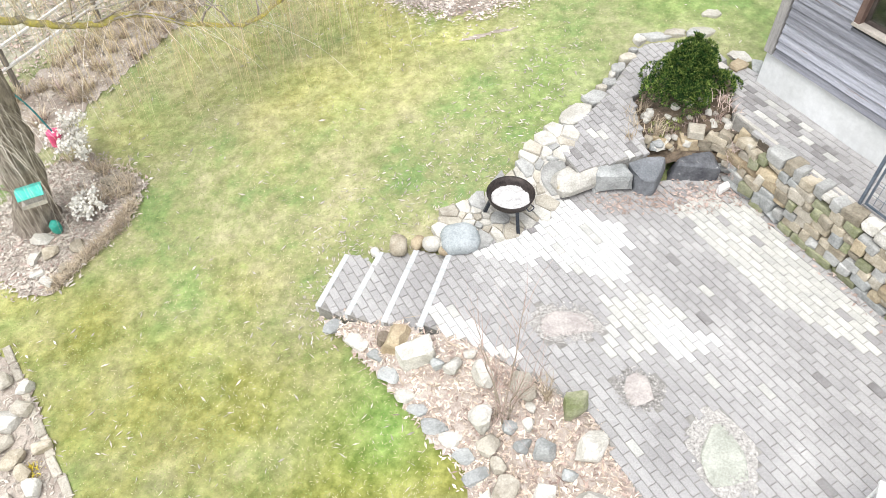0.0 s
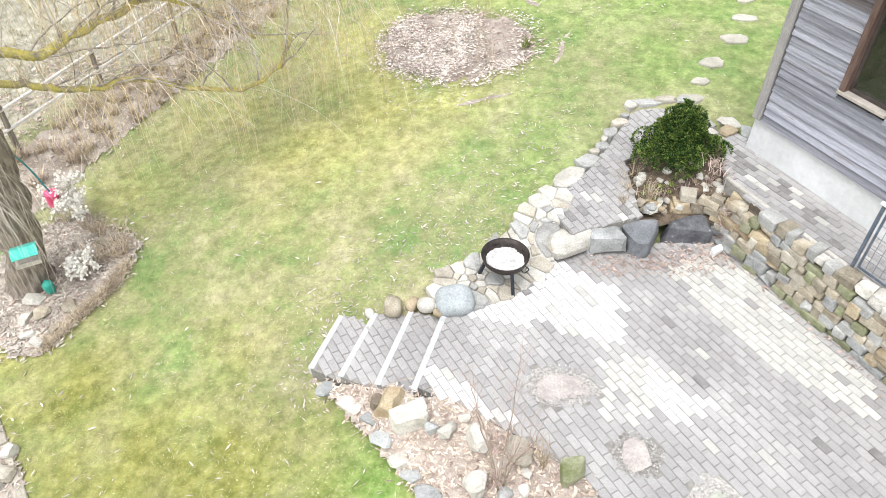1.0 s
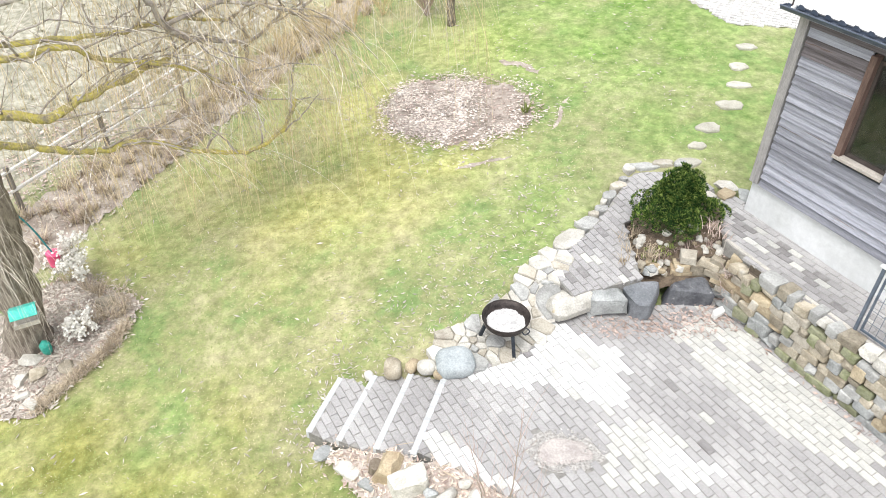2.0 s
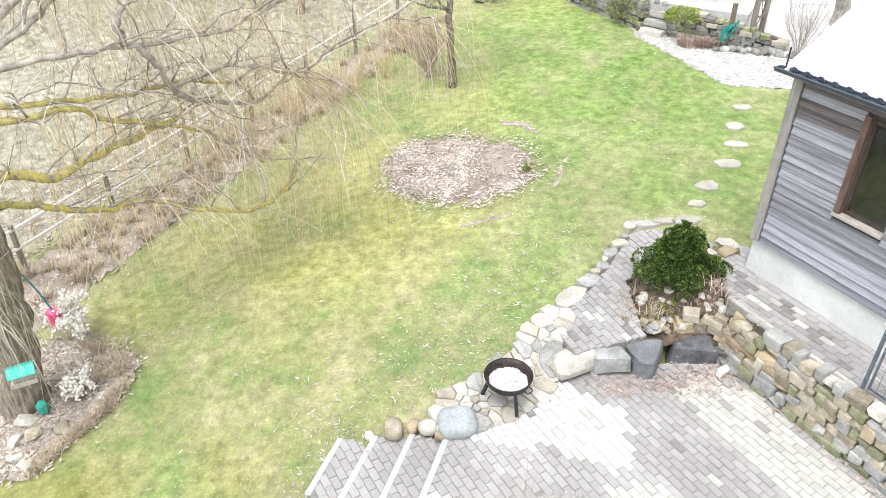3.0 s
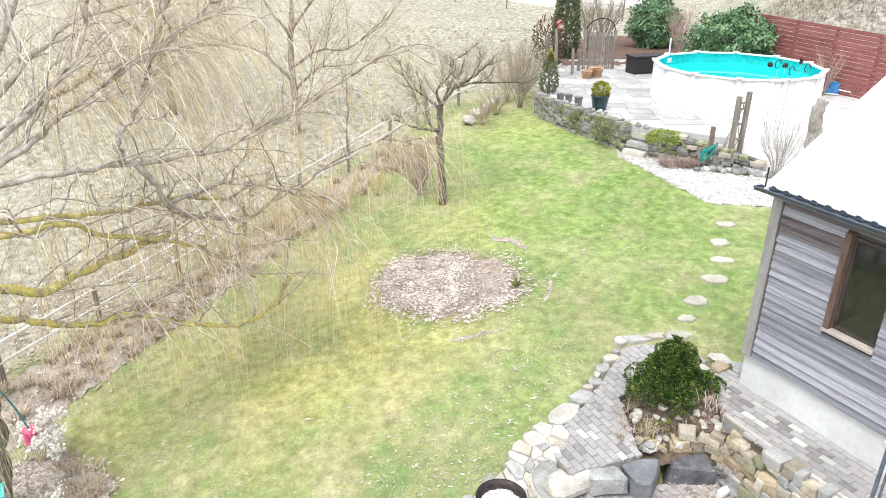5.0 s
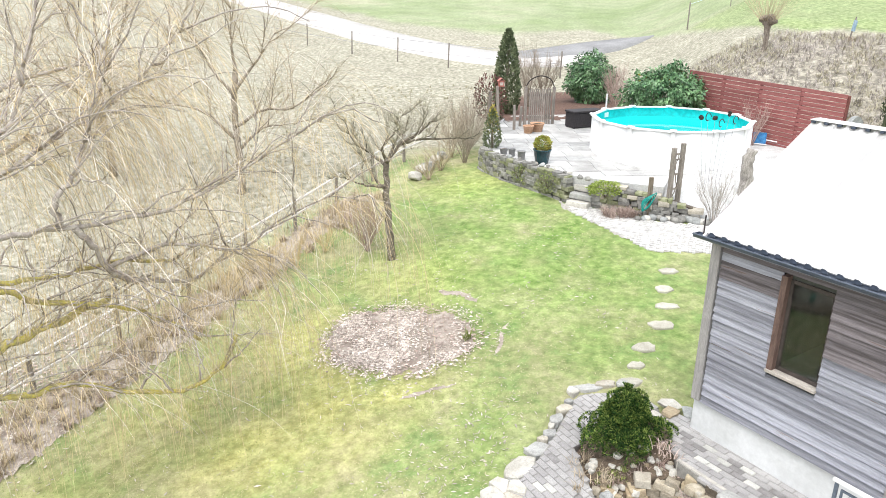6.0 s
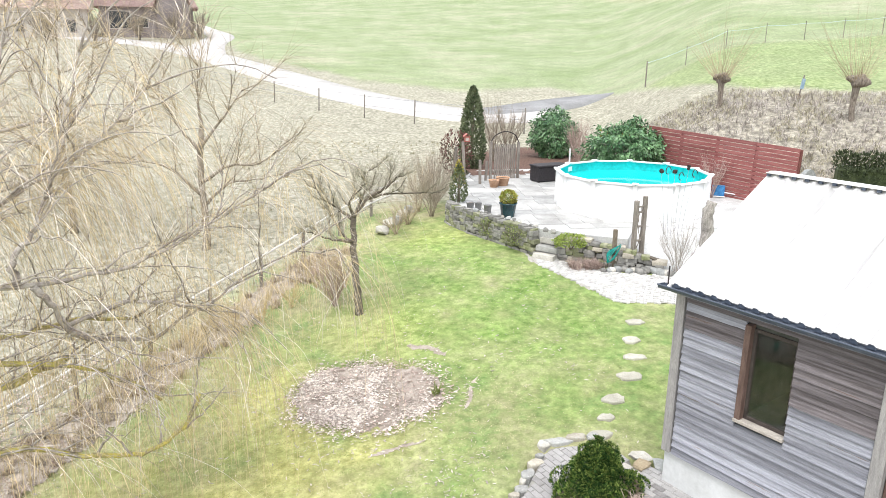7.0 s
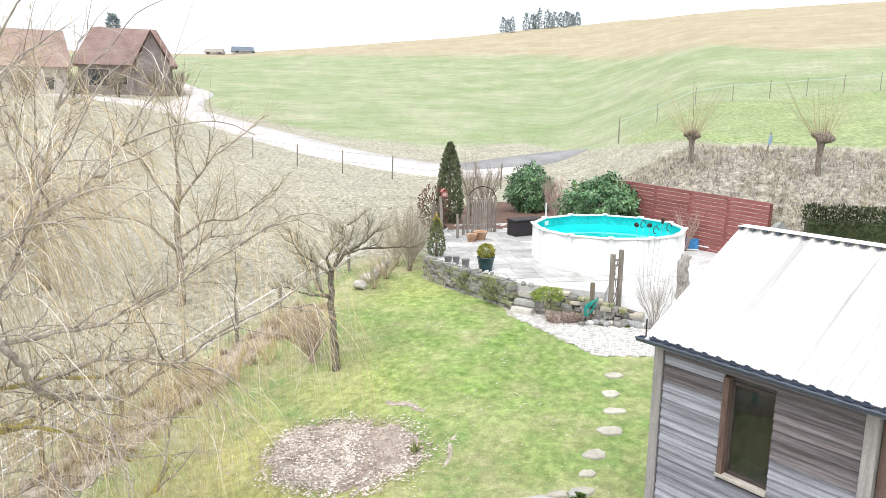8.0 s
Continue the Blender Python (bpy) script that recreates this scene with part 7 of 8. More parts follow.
for q in stump.verts:
    q.co += Vector((noise.noise(q.co * 6), noise.noise(q.co * 6 + Vector((3, 0, 0))), noise.noise(q.co * 5))) * 0.06
st = part("tree_stump", stump, stump_mat, smooth_faces=True)
st.matrix_basis = Matrix.Translation((10.1, 18.5, ramp_z(10.1, 18.5)))
tagged(st, "weathered grey tree stump on the terrace", "stump")
# wrought metal sign lettering on a thin stand before the pool
orn = thing("metal_ornament", Matrix.Translation((9.3, 18.95, ramp_z(9.3, 18.95) - 0.03)), "thin dark metal ornament on tall stakes", "garden ornament")
for k in range(6):
    x, top = -0.5 + 0.2 * k, 1.75 + r.uniform(-0.2, 0.2)
    bm = bmesh.new()
    tube(bm, curved([(x * 0.5, 0, 0), (x * 0.7, 0.02, top * 0.5), (x, 0, top)], 4), 0.005, 4)
    part("stake", bm, zinc, orn)
    bm = bmesh.new()
    if k % 2:
        tube(bm, [(x + 0.085 * math.cos(q / 10 * math.tau), 0.03 * math.sin(q), top + 0.08 + 0.11 * math.sin(q / 10 * math.tau)) for q in range(9)], 0.013, 5, False)
    else:
        bm.free()
        bm = rock_bm(0.13, 0.06, 0.13, k, 0.8, 0.3, 2)
        bmesh.ops.translate(bm, verts=bm.verts, vec=(x, 0, top))
    part("scroll", bm, iron_mat, orn)

# ---- trees ----
bark_mat = surface("willow_bark", (0.13, 0.105, 0.085), (0.33, 0.285, 0.235), 5, 0.95, 0.7, 40, stretch=(3, 3, 0.8), world_space=True)
limb_mat = surface("grey_limb_bark", (0.25, 0.215, 0.19), (0.54, 0.495, 0.45), 6, 0.9, 0.5, 50, world_space=True)
moss_limb = surface("lichen_limb_bark", (0.27, 0.24, 0.19), (0.5, 0.46, 0.37), 6, 0.95, 0.6, 40, world_space=True, third=(0.6, 0.52, 0.12), third_at=0.487)
twig_mat = surface("golden_twigs", (0.5, 0.385, 0.2), (0.74, 0.61, 0.4), 3, 0.7, 0.0, 30, vary=0.3)
twig_grey = surface("grey_twigs", (0.42, 0.37, 0.31), (0.76, 0.7, 0.62), 3, 0.8, 0.0, 30, vary=0.42)


def weeping(starts, rng, length, radius, seg):
    """Smooth whips that run out along their way, arch over and hang plumb."""
    verts, faces = [], []
    for p, d in starts:
        ln, v, q = length * rng.uniform(0.55, 1.3), Vector(d), Vector(p)
        pull, side = rng.uniform(0.26, 0.55), Vector((rng.gauss(0, 0.015), rng.gauss(0, 0.015), 0))
        w, o = radius * rng.uniform(0.7, 1.3), len(verts)
        for k in range(seg + 1):
            s = w * (1 - 0.7 * k / seg)
            for a in range(3):
                an = a * math.tau / 3
                verts.append((q.x + s * math.cos(an), q.y + s * math.sin(an), q.z + s * 0.5 * math.cos(an + 1)))
            v = (v + side + Vector((rng.gauss(0, 0.06), rng.gauss(0, 0.06), rng.gauss(0, 0.06) - pull))).normalized()
            q = q + v * (ln / seg)
        for k in range(seg):
            for a in range(3):
                b = (a + 1) % 3
                faces.append((o + k * 3 + a, o + k * 3 + b, o + k * 3 + 3 + b, o + k * 3 + 3 + a))
    return verts, faces


def build_willow():
    rng = random.Random(21)
    t = thing("willow_tree", Matrix.Identity(4), "large bare weeping willow with lichen-yellow limbs and golden hanging whips", "tree")
    bm = bmesh.new()
    pts = curved([(-6.72, 8.3, -1.15), (-6.42, 8.2, 0.2), (-6.2, 8.12, 1.5), (-6.15, 8.1, 3.0)], 9, 0.02, rng)
    rad = [0.44 - 0.16 * min(1, k / 4) - 0.04 * k / len(pts) for k in range(len(pts))]
    tube(bm, pts, rad, 40)
    for v in bm.verts:
        v.co += Vector((noise.noise(v.co * 3), noise.noise(v.co * 3 + Vector((9, 0, 0))), 0)) * 0.07
        ang = math.atan2(v.co.y - 8.15, v.co.x + 6.3)
        v.co += Vector((math.cos(ang), math.sin(ang), 0)) * 0.045 * noise.noise(Vector((ang * 5, v.co.z * 0.6, 0)))
    part("trunk", bm, bark_mat, t, "rough fissured brown trunk", True)
    fork = Vector((-6.22, 8.03, 2.9))
    L = {}
    L["a"] = limb([fork, (-6.2, 8.6, 4.2), (-5.05, 9.4, 4.37), (-4.33, 9.93, 4.35), (-3.26, 10.51, 4.39), (-2.46, 10.89, 4.68), (-1.61, 11.22, 5.17), (-0.74, 11.48, 5.64)], 0.07, 0.012, limb_mat, t, rng=rng)
    L["b"] = limb([fork, (-6.2, 8.7, 4.2), (-5.43, 9.28, 4.75), (-5.05, 9.77, 5.12), (-4.42, 10.34, 5.54), (-3.6, 10.92, 6.1), (-2.9, 11.4, 6.9)], 0.085, 0.012, limb_mat, t, rng=rng)
    L["c"] = limb([fork, (-6.0, 8.7, 4.5), (-5.39, 9.39, 5.13), (-5.18, 9.89, 5.47), (-4.91, 10.4, 6.0), (-4.7, 10.9, 7.2), (-4.4, 11.3, 8.4)], 0.09, 0.012, limb_mat, t, rng=rng)
    L["d"] = limb([(-4.45, 9.85, 4.36), (-4.4, 9.85, 4.76), (-4.2, 10.17, 5.11), (-4.05, 10.49, 5.67), (-3.93, 10.81, 6.2), (-3.7, 11.2, 7.4)], 0.06, 0.015, limb_mat, t, rng=rng)
    L["e"] = limb([(-4.28, 9.95, 4.35), (-4.07, 10.05, 3.96), (-3.92, 10.28, 3.48), (-3.47, 10.7, 3.2), (-2.94, 11.12, 3.09), (-2.5, 11.3, 3.5)], 0.055, 0.026, limb_mat, t, rng=rng)
    L["f"] = limb([fork, (-6.2, 8.6, 3.8), (-5.24, 9.48, 3.7), (-4.72, 10.12, 3.54), (-4.07, 10.76, 3.53), (-3.4, 11.3, 3.3)], 0.06, 0.025, moss_limb, t, rng=rng)
    L["g"] = limb([(-6.22, 8.03, 2.6), (-6.2, 8.5, 3.6), (-5.61, 9.07, 3.64), (-5.14, 9.54, 3.55), (-4.78, 9.91, 3.23), (-4.05, 10.41, 2.92), (-3.57, 10.76, 2.55), (-3.05, 11.09, 1.97)], 0.065, 0.03, moss_limb, t, rng=rng)
    L["h"] = limb([(-6.25, 8.03, 2.0), (-6.3, 8.55, 2.45), (-5.77, 8.92, 2.36), (-5.49, 9.24, 2.08), (-5.09, 9.61, 1.92), (-4.7, 9.95, 1.86), (-4.07, 10.35, 1.47), (-3.35, 10.74, 1.21), (-2.75, 11.04, 1.44), (-2.49, 11.23, 1.96)], 0.07, 0.032, moss_limb, t, rng=rng)
    L["i"] = limb([(-6.22, 8.03, 2.5), (-6.2, 8.6, 2.95), (-5.58, 9.19, 2.68), (-5.21, 9.69, 2.75), (-4.71, 10.22, 2.84), (-4.24, 10.69, 2.95)], 0.095, 0.05, moss_limb, t, rng=rng)
    L["j"] = limb([(-4.0, 10.2, 3.6), (-3.36, 10.45, 3.84), (-2.8, 10.81, 3.73), (-2.28, 11.27, 3.4), (-1.8, 11.6, 2.9)], 0.04, 0.012, limb_mat, t, rng=rng)
    L["o"] = limb([(-2.28, 11.27, 3.42), (-1.7, 11.6, 3.85), (-0.9, 11.9, 4.15), (-0.2, 12.0, 4.05)], 0.026, 0.008, limb_mat, t, rng=rng)
    L["k"] = limb([fork, (-6.6, 9.6, 4.6), (-6.3, 10.9, 6.0), (-6.0, 12.0, 7.6), (-5.6, 12.8, 9.0)], 0.16, 0.03, limb_mat, t, rng=rng)
    L["l"] = limb([fork, (-6.9, 9.9, 4.2), (-6.2, 11.6, 4.9), (-5.0, 12.8, 5.4), (-3.6, 13.6, 5.5)], 0.13, 0.02, limb_mat, t, rng=rng)
    L["m"] = limb([(-6.6, 9.6, 4.6), (-5.9, 10.5, 5.6), (-5.3, 11.4, 6.2), (-4.2, 12.2, 6.4)], 0.08, 0.02, limb_mat, t, rng=rng)
    L["n"] = limb([fork, (-7.6, 8.0, 4.6), (-8.4, 7.6, 6.4), (-9.0, 7.4, 8.6)], 0.16, 0.04, limb_mat, t, rng=rng)
    # side branches
    subs = []
    for key, pts in L.items():
        n = len(pts)
        for k in range(int(n * 0.3), n, 3):
            d = (pts[min(k + 1, n - 1)] - pts[k - 1]).normalized()
            s = Vector((rng.gauss(0, 0.7), rng.gauss(0, 0.7), rng.uniform(-0.1, 0.9)))
            v = (d * 0.8 + s).normalized()
            ln = rng.uniform(0.7, 1.8)
            mid = pts[k] + v * ln * 0.5 + Vector((0, 0, 0.05))
            end = pts[k] + v * ln + Vector((0, 0, rng.uniform(-0.35, 0.25)))
            subs.append(limb([pts[k], mid, end], 0.022, 0.007, limb_mat, t, "branch", 0.03, rng, 5, 4))
    starts_g, starts_y = [], []
    for pts in list(L.values()) + subs:
        n = len(pts)
        for k in range(int(n * 0.3), n):
            d = (pts[min(k + 1, n - 1)] - pts[max(k - 1, 0)]).normalized()
            for _ in range(3):
                p = pts[k] + d * rng.uniform(-0.1, 0.1)
                (starts_y if rng.random() < 0.16 else starts_g).append((p, d))
    rng.shuffle(starts_y)
    v, f = strands(starts_y, rng, 1.4, 0.4, 0.7, 0.0036, 9)
    tagged(raw("whip_mass", v, f, twig_mat, t, "golden hanging whips"), kind="stuff")
    twig_dark = surface("dark_twigs", (0.16, 0.125, 0.105), (0.3, 0.25, 0.215), 3, 0.8, 0.0, 30, vary=0.35)
    rng.shuffle(starts_g)
    v, f = strands(starts_g[::6], rng, 1.6, 0.5, 0.12, 0.006, 8)
    tagged(raw("dark_twig_mass", v, f, twig_dark, t, "dark fine twigs"), kind="stuff")
    starts_g = [q for k, q in enumerate(starts_g) if k % 6]
    v, f = strands(starts_g[::4] + starts_g[1::4] + starts_g[2::4], rng, 1.7, 0.45, 0.1, 0.005, 8)
    tagged(raw("twig_mass", v, f, twig_grey, t, "grey fine twigs"), kind="stuff")
    # long sprays that arch over and weep, from the crown's outer side
    sprays, high = [], []
    for key, share in (("a", 7), ("b", 6), ("d", 6), ("j", 8), ("o", 6), ("l", 15), ("m", 10), ("e", 3), ("f", 3)):
        n = len(L[key])
        for k in range(int(n * 0.5), n):
            d = (L[key][min(k + 1, n - 1)] - L[key][k - 1]).normalized()
            for _ in range(share):
                w = (d * 0.9 + Vector((rng.gauss(0.1, 0.5), rng.gauss(0.0, 0.5), rng.uniform(0.25, 0.9)))).normalized()
                sprays.append((L[key][k] + Vector((rng.gauss(0, 0.15), rng.gauss(0, 0.25), rng.gauss(0, 0.12))), w))
    rng.shuffle(sprays)
    v, f = weeping(sprays[::3], rng, 2.6, 0.0042, 12)
    tagged(raw("grey_curtain", v, f, twig_grey, t, "grey arching whips among the golden ones"), kind="stuff")
    sprays = [q for k, q in enumerate(sprays) if k % 3]
    v, f = weeping(sprays, rng, 3.2, 0.0038, 13)
    tagged(raw("curtain", v, f, twig_mat, t, "curtain of golden arching whips"), kind="stuff")
    for key, share in (("b", 5), ("c", 8), ("d", 6), ("k", 8), ("m", 7), ("n", 2)):
        n = len(L[key])
        for k in range(int(n * 0.4), n):
            d = (L[key][min(k + 1, n - 1)] - L[key][k - 1]).normalized()
            for _ in range(share):
                high.append((L[key][k], (d * 0.6 + Vector((rng.gauss(0.35, 0.6), rng.gauss(0, 0.5), rng.uniform(0.1, 0.8)))).normalized()))
    rng.shuffle(high)
    v, f = weeping(high[::2], rng, 2.3, 0.005, 10)
    tagged(raw("high_curtain", v, f, twig_grey, t, "pale arching shoots of the upper crown"), kind="stuff")
    v, f = weeping(high[1::2], rng, 2.6, 0.0046, 11)
    tagged(raw("high_golden_curtain", v, f, twig_mat, t, "golden arching shoots of the upper crown"), kind="stuff")
    # forking grey boughs between the limbs
    for key in "abcdfijklm":
        n = len(L[key])
        for k in range(int(n * 0.35), n, 4):
            d = (L[key][min(k + 1, n - 1)] - L[key][k - 1]).normalized()
            w = (d * 0.7 + Vector((rng.gauss(0.2, 0.5), rng.gauss(0, 0.5), rng.uniform(-0.1, 0.7)))).normalized()
            ln, pts = rng.uniform(1.3, 2.4), [L[key][k]]
            for i in range(4):
                w = (w + Vector((rng.gauss(0, 0.22), rng.gauss(0, 0.22), -0.12 * i))).normalized()
                pts.append(pts[-1] + w * ln / 4)
            limb(pts, 0.02, 0.006, limb_mat, t, "bough", 0.012, rng, 5, 3)
    # short plumb whips under the low limbs
    drops = []
    for key in "aefghijo":
        n = len(L[key])
        for k in range(int(n * 0.3), n):
            drops += [(L[key][k] + Vector((rng.gauss(0, 0.25), rng.gauss(0, 0.3), 0)), Vector((rng.gauss(0, 0.5), rng.gauss(0, 0.5), 0))) for _ in range(5)]
    v, f = strands(drops, rng, 1.7, 0.2, 1.1, 0.0034, 8)
    tagged(raw("hanging_fringe", v, f, twig_mat, t, "plumb-hanging pale whips"), kind="stuff")
    # whips hanging down the trunk
    drops = [(Vector((-6.25, 7.9, rng.uniform(1.2, 3.2))) + Vector((rng.gauss(0, 0.25), rng.gauss(-0.3, 0.25), 0)), Vector((rng.gauss(0.1, 0.4), rng.gauss(-0.2, 0.4), 0))) for _ in range(150)]
    v, f = strands(drops, rng, 2.0, 0.3, 1.0, 0.003, 9)
    tagged(raw("trunk_fringe", v, f, twig_grey, t, "grey whips hanging beside the trunk"), kind="stuff")
    return t


build_willow()

# ---- more trees, fence and country ----
pale_bark = surface("pale_tree_bark", (0.2, 0.165, 0.125), (0.36, 0.31, 0.25), 5, 0.95, 0.5, 30, world_space=True)
shaggy = surface("shaggy_brown_twigs", (0.38, 0.31, 0.22), (0.58, 0.5, 0.38), 3, 0.8, 0.0, 30, vary=0.3)


def bare_tree(name, at, label, trunk, limbs, r0, seed, mat_t, twig, n_twigs=3, tw_len=0.9, droop=0.02, tw_r=0.005):
    r = random.Random(seed)
    t = thing(name, Matrix.Translation(at), label, "tree")
    pts = limb(trunk, r0, r0 * 0.6, mat_t, t, "trunk", r0 * 0.22, r, 10)
    tips = []
    for L in limbs:
        lp = limb(L, r0 * 0.5, 0.012, mat_t, t, "limb", r0 * 0.15, r, 7)
        for k in range(4, len(lp), 2):
            d = (lp[k] - lp[k - 1]).normalized()
            v = (d * 0.6 + Vector((r.gauss(0, 0.7), r.gauss(0, 0.7), r.uniform(-0.2, 0.9)))).normalized()
            sp = limb([lp[k], lp[k] + v * tw_len * 0.5, lp[k] + v * tw_len + Vector((0, 0, r.uniform(-0.1, 0.3)))], 0.018, 0.006, mat_t, t, "branch", 0.03, r, 5, 3)
            for q in (lp[k:k + 1] + sp):
                tips += [(q, v)] * n_twigs
    v, f = strands(tips, r, tw_len, 0.8, droop, tw_r, 5)
    tagged(raw("twig_mass", v, f, twig, t), kind="stuff")
    return t


apple_bark = surface("dark_apple_bark", (0.09, 0.075, 0.06), (0.24, 0.205, 0.165), 6, 0.95, 0.7, 35, world_space=True, third=(0.34, 0.32, 0.2))
apple_twig = surface("lichened_twigs", (0.26, 0.235, 0.18), (0.46, 0.43, 0.34), 3, 0.85, 0.0, 30, vary=0.3)
bare_tree("apple_tree", (0.28, 17.13, ground_z(0.28, 17.13) - 0.1), "old bare apple tree with dark crooked trunk", [(0, 0, 0), (-0.06, 0, 0.9), (-0.12, 0.05, 1.8), (-0.1, 0.1, 2.6)],
          [[(-0.1, 0.1, 2.5), (-0.5, 0.2, 2.8), (-0.9, 0.3, 3.1), (-1.1, 0.4, 3.6)], [(-0.1, 0.1, 2.6), (0.3, 0.3, 3.0), (1.1, 0.4, 3.1), (2.1, 0.6, 3.05)], [(-0.12, 0.05, 2.0), (-0.6, -0.2, 2.1), (-1.1, -0.3, 2.3)], [(-0.1, 0.1, 2.6), (0.15, 0.5, 3.0), (0.3, 0.8, 3.6)], [(-0.1, 0.05, 1.9), (-0.4, 0.5, 2.1), (-0.8, 1.2, 2.6)], [(-0.1, 0.1, 2.6), (-0.2, -0.2, 3.0), (0.1, -0.5, 3.4)], [(0.3, 0.3, 3.0), (0.7, 0.1, 3.3), (1.0, 0.0, 3.6)]],
          0.115, 131, apple_bark, apple_twig, 8, 0.5)
bare_tree("meadow_tree", (-4.8, 24.6, ground_z(-4.8, 24.6) - 0.1), "bare many-branched tree in the meadow", [(0, 0, 0), (0.05, 0, 1.2), (0.0, 0.1, 2.6), (0.15, 0.1, 4.2)],
          [[(0, 0, 2.0), (-1.0, 0.1, 2.9), (-2.2, 0.2, 3.2), (-3.2, 0, 3.6)], [(0, 0, 2.4), (1.0, -0.2, 3.0), (2.0, -0.3, 3.1), (3.2, -0.5, 3.9)], [(0.1, 0, 3.4), (-0.7, 0.3, 4.4), (-1.2, 0.4, 5.5)], [(0.1, 0, 3.6), (0.9, 0.2, 4.6), (1.5, 0.3, 5.4)], [(0.15, 0.1, 4.2), (0.1, 0.2, 5.2), (0.2, 0.1, 6.2)], [(0, 0, 1.6), (0.8, 0.8, 2.2), (1.8, 1.2, 2.3)]],
          0.15, 132, pale_bark, shaggy, 5, 1.9, 0.16, 0.0075)
bare_tree("meadow_tree", (-9.5, 26.0, ground_z(-9.5, 26.0) - 0.1), "bare many-branched tree in the meadow", [(0, 0, 0), (0.05, 0, 1.2), (-0.1, 0.1, 2.8), (0.1, 0.1, 4.6)],
          [[(0, 0, 2.2), (-1.0, 0.1, 3.2), (-2.0, 0.2, 3.9), (-2.8, 0, 5.0)], [(0, 0, 2.4), (1.0, -0.2, 3.2), (2.0, -0.3, 3.6), (2.8, -0.5, 4.9)], [(0.1, 0, 3.4), (-0.7, 0.3, 4.8), (-1.0, 0.4, 6.2)], [(0.1, 0, 3.6), (0.9, 0.2, 5.0), (1.3, 0.3, 6.4)], [(0.1, 0.1, 4.6), (0.1, 0.2, 5.8), (0.3, 0.1, 7.2)]],
          0.15, 133, pale_bark, shaggy, 5, 1.9, 0.16, 0.0075)
bare_shrub("dogwood_shrub", (-0.35, 17.9, ground_z(-0.35, 17.9)), 1.2, 0.6, 26, red_twig, 134, "dense reddish-brown bare shrub behind the apple tree", 0.012, 0.8, forks=6)
for k, (x, y) in enumerate(((-1.5, 18.4), (-2.2, 17.6), (-0.9, 19.4), (-2.9, 17.2), (-3.6, 16.5), (-0.1, 19.0))):
    bare_shrub("dry_shrub", (x, y, ground_z(x, y)), 0.8 + 0.08 * k, 0.6, 14, twig_mat, 140 + k, "dry golden shrub along the fence", 0.007, 0.75)

# two-rail fence with bleached rails
rail_mat = surface("bleached_rail", (0.55, 0.53, 0.5), (0.7, 0.68, 0.65), 4, 0.85, 0.2, 40, stretch=(0.5, 5, 5))
rfence = thing("rail_fence", Matrix.Identity(4), "bleached two-rail wooden fence on old posts along the meadow", "fence")
along2 = (FENCE_B - FENCE_A).normalized()
total, gap = (FENCE_B - FENCE_A).length, 2.1
k = 0
while k * gap < total + 4:
    p = FENCE_A + along2 * (k * gap)
    q = FENCE_A + along2 * ((k + 1) * gap)
    zp, zq = ground_z(p.x, p.y), ground_z(q.x, q.y)
    bm = bmesh.new()
    tube(bm, [(p.x, p.y, zp - 0.2), (p.x + 0.02, p.y, zp + 1.0)], [0.06, 0.05], 8)
    part("post", bm, weathered, rfence)
    for h in (0.9, 0.5):
        bm = bmesh.new()
        tube(bm, [(p.x, p.y - 0.06, zp + h), ((p.x + q.x) / 2, (p.y + q.y) / 2 - 0.06, (zp + zq) / 2 + h - 0.01), (q.x, q.y - 0.06, zq + h)], [0.038, 0.036, 0.032], 6)
        part("rail", bm, rail_mat, rfence)
    k += 1
strip = []
r = random.Random(150)
for k in range(260):
    u, s = r.random() ** 0.9, r.uniform(0.05, 1.5)
    p = FENCE_A + (FENCE_B - FENCE_A) * u + Vector((along2.y, -along2.x)) * s
    strip.append((p.x, p.y, ground_z(p.x, p.y)))
tufts("fence_weeds", strip, 26, 0.34, straw_mat, 151, "strip of dead weeds along the fence", droop=0.35, width=0.01)
tufts("fence_weeds", strip[::3], 20, 0.3, leaf_brown, 152, "strip of russet dead weeds along the fence", droop=0.4, width=0.012)
STRIP = [tuple(FENCE_A), tuple(FENCE_B), tuple(FENCE_B + Vector((along2.y, -along2.x)) * 1.0), tuple(FENCE_A + Vector((along2.y, -along2.x)) * 1.7)]
scatter("fence_litter", 3500, in_poly(STRIP, lambda x, y: ground_z(x, y) + 0.02, 0.2), 0.1, leaf_pale, r, "bleached leaf litter under the fence", "leaves")
side2 = Vector((along2.y, -along2.x))
VERGE = [tuple(FENCE_A - along2 * 2.0), tuple(FENCE_A + along2 * 9.0), tuple(FENCE_A + along2 * 8.0 - side2 * 1.6), tuple(FENCE_A - along2 * 2.0 - side2 * 3.0)]
scatter("verge_litter", 3200, patchy(in_poly(VERGE, lambda x, y: ground_z(x, y) + 0.02, 0.4)), 0.1, leaf_brown, r, "brown leaf litter on the meadow side of the fence", "leaves")
scatter("verge_litter", 1800, patchy(in_poly(VERGE, lambda x, y: ground_z(x, y) + 0.02, 0.4)), 0.1, leaf_pale, r, "bleached leaf litter on the meadow side of the fence", "leaves")
patch("fence_border", STRIP, lambda x, y: ground_z(x, y) + 0.015, oval_mat, 0.14, "strip of bare litter-strewn soil under the fence", "flower bed")
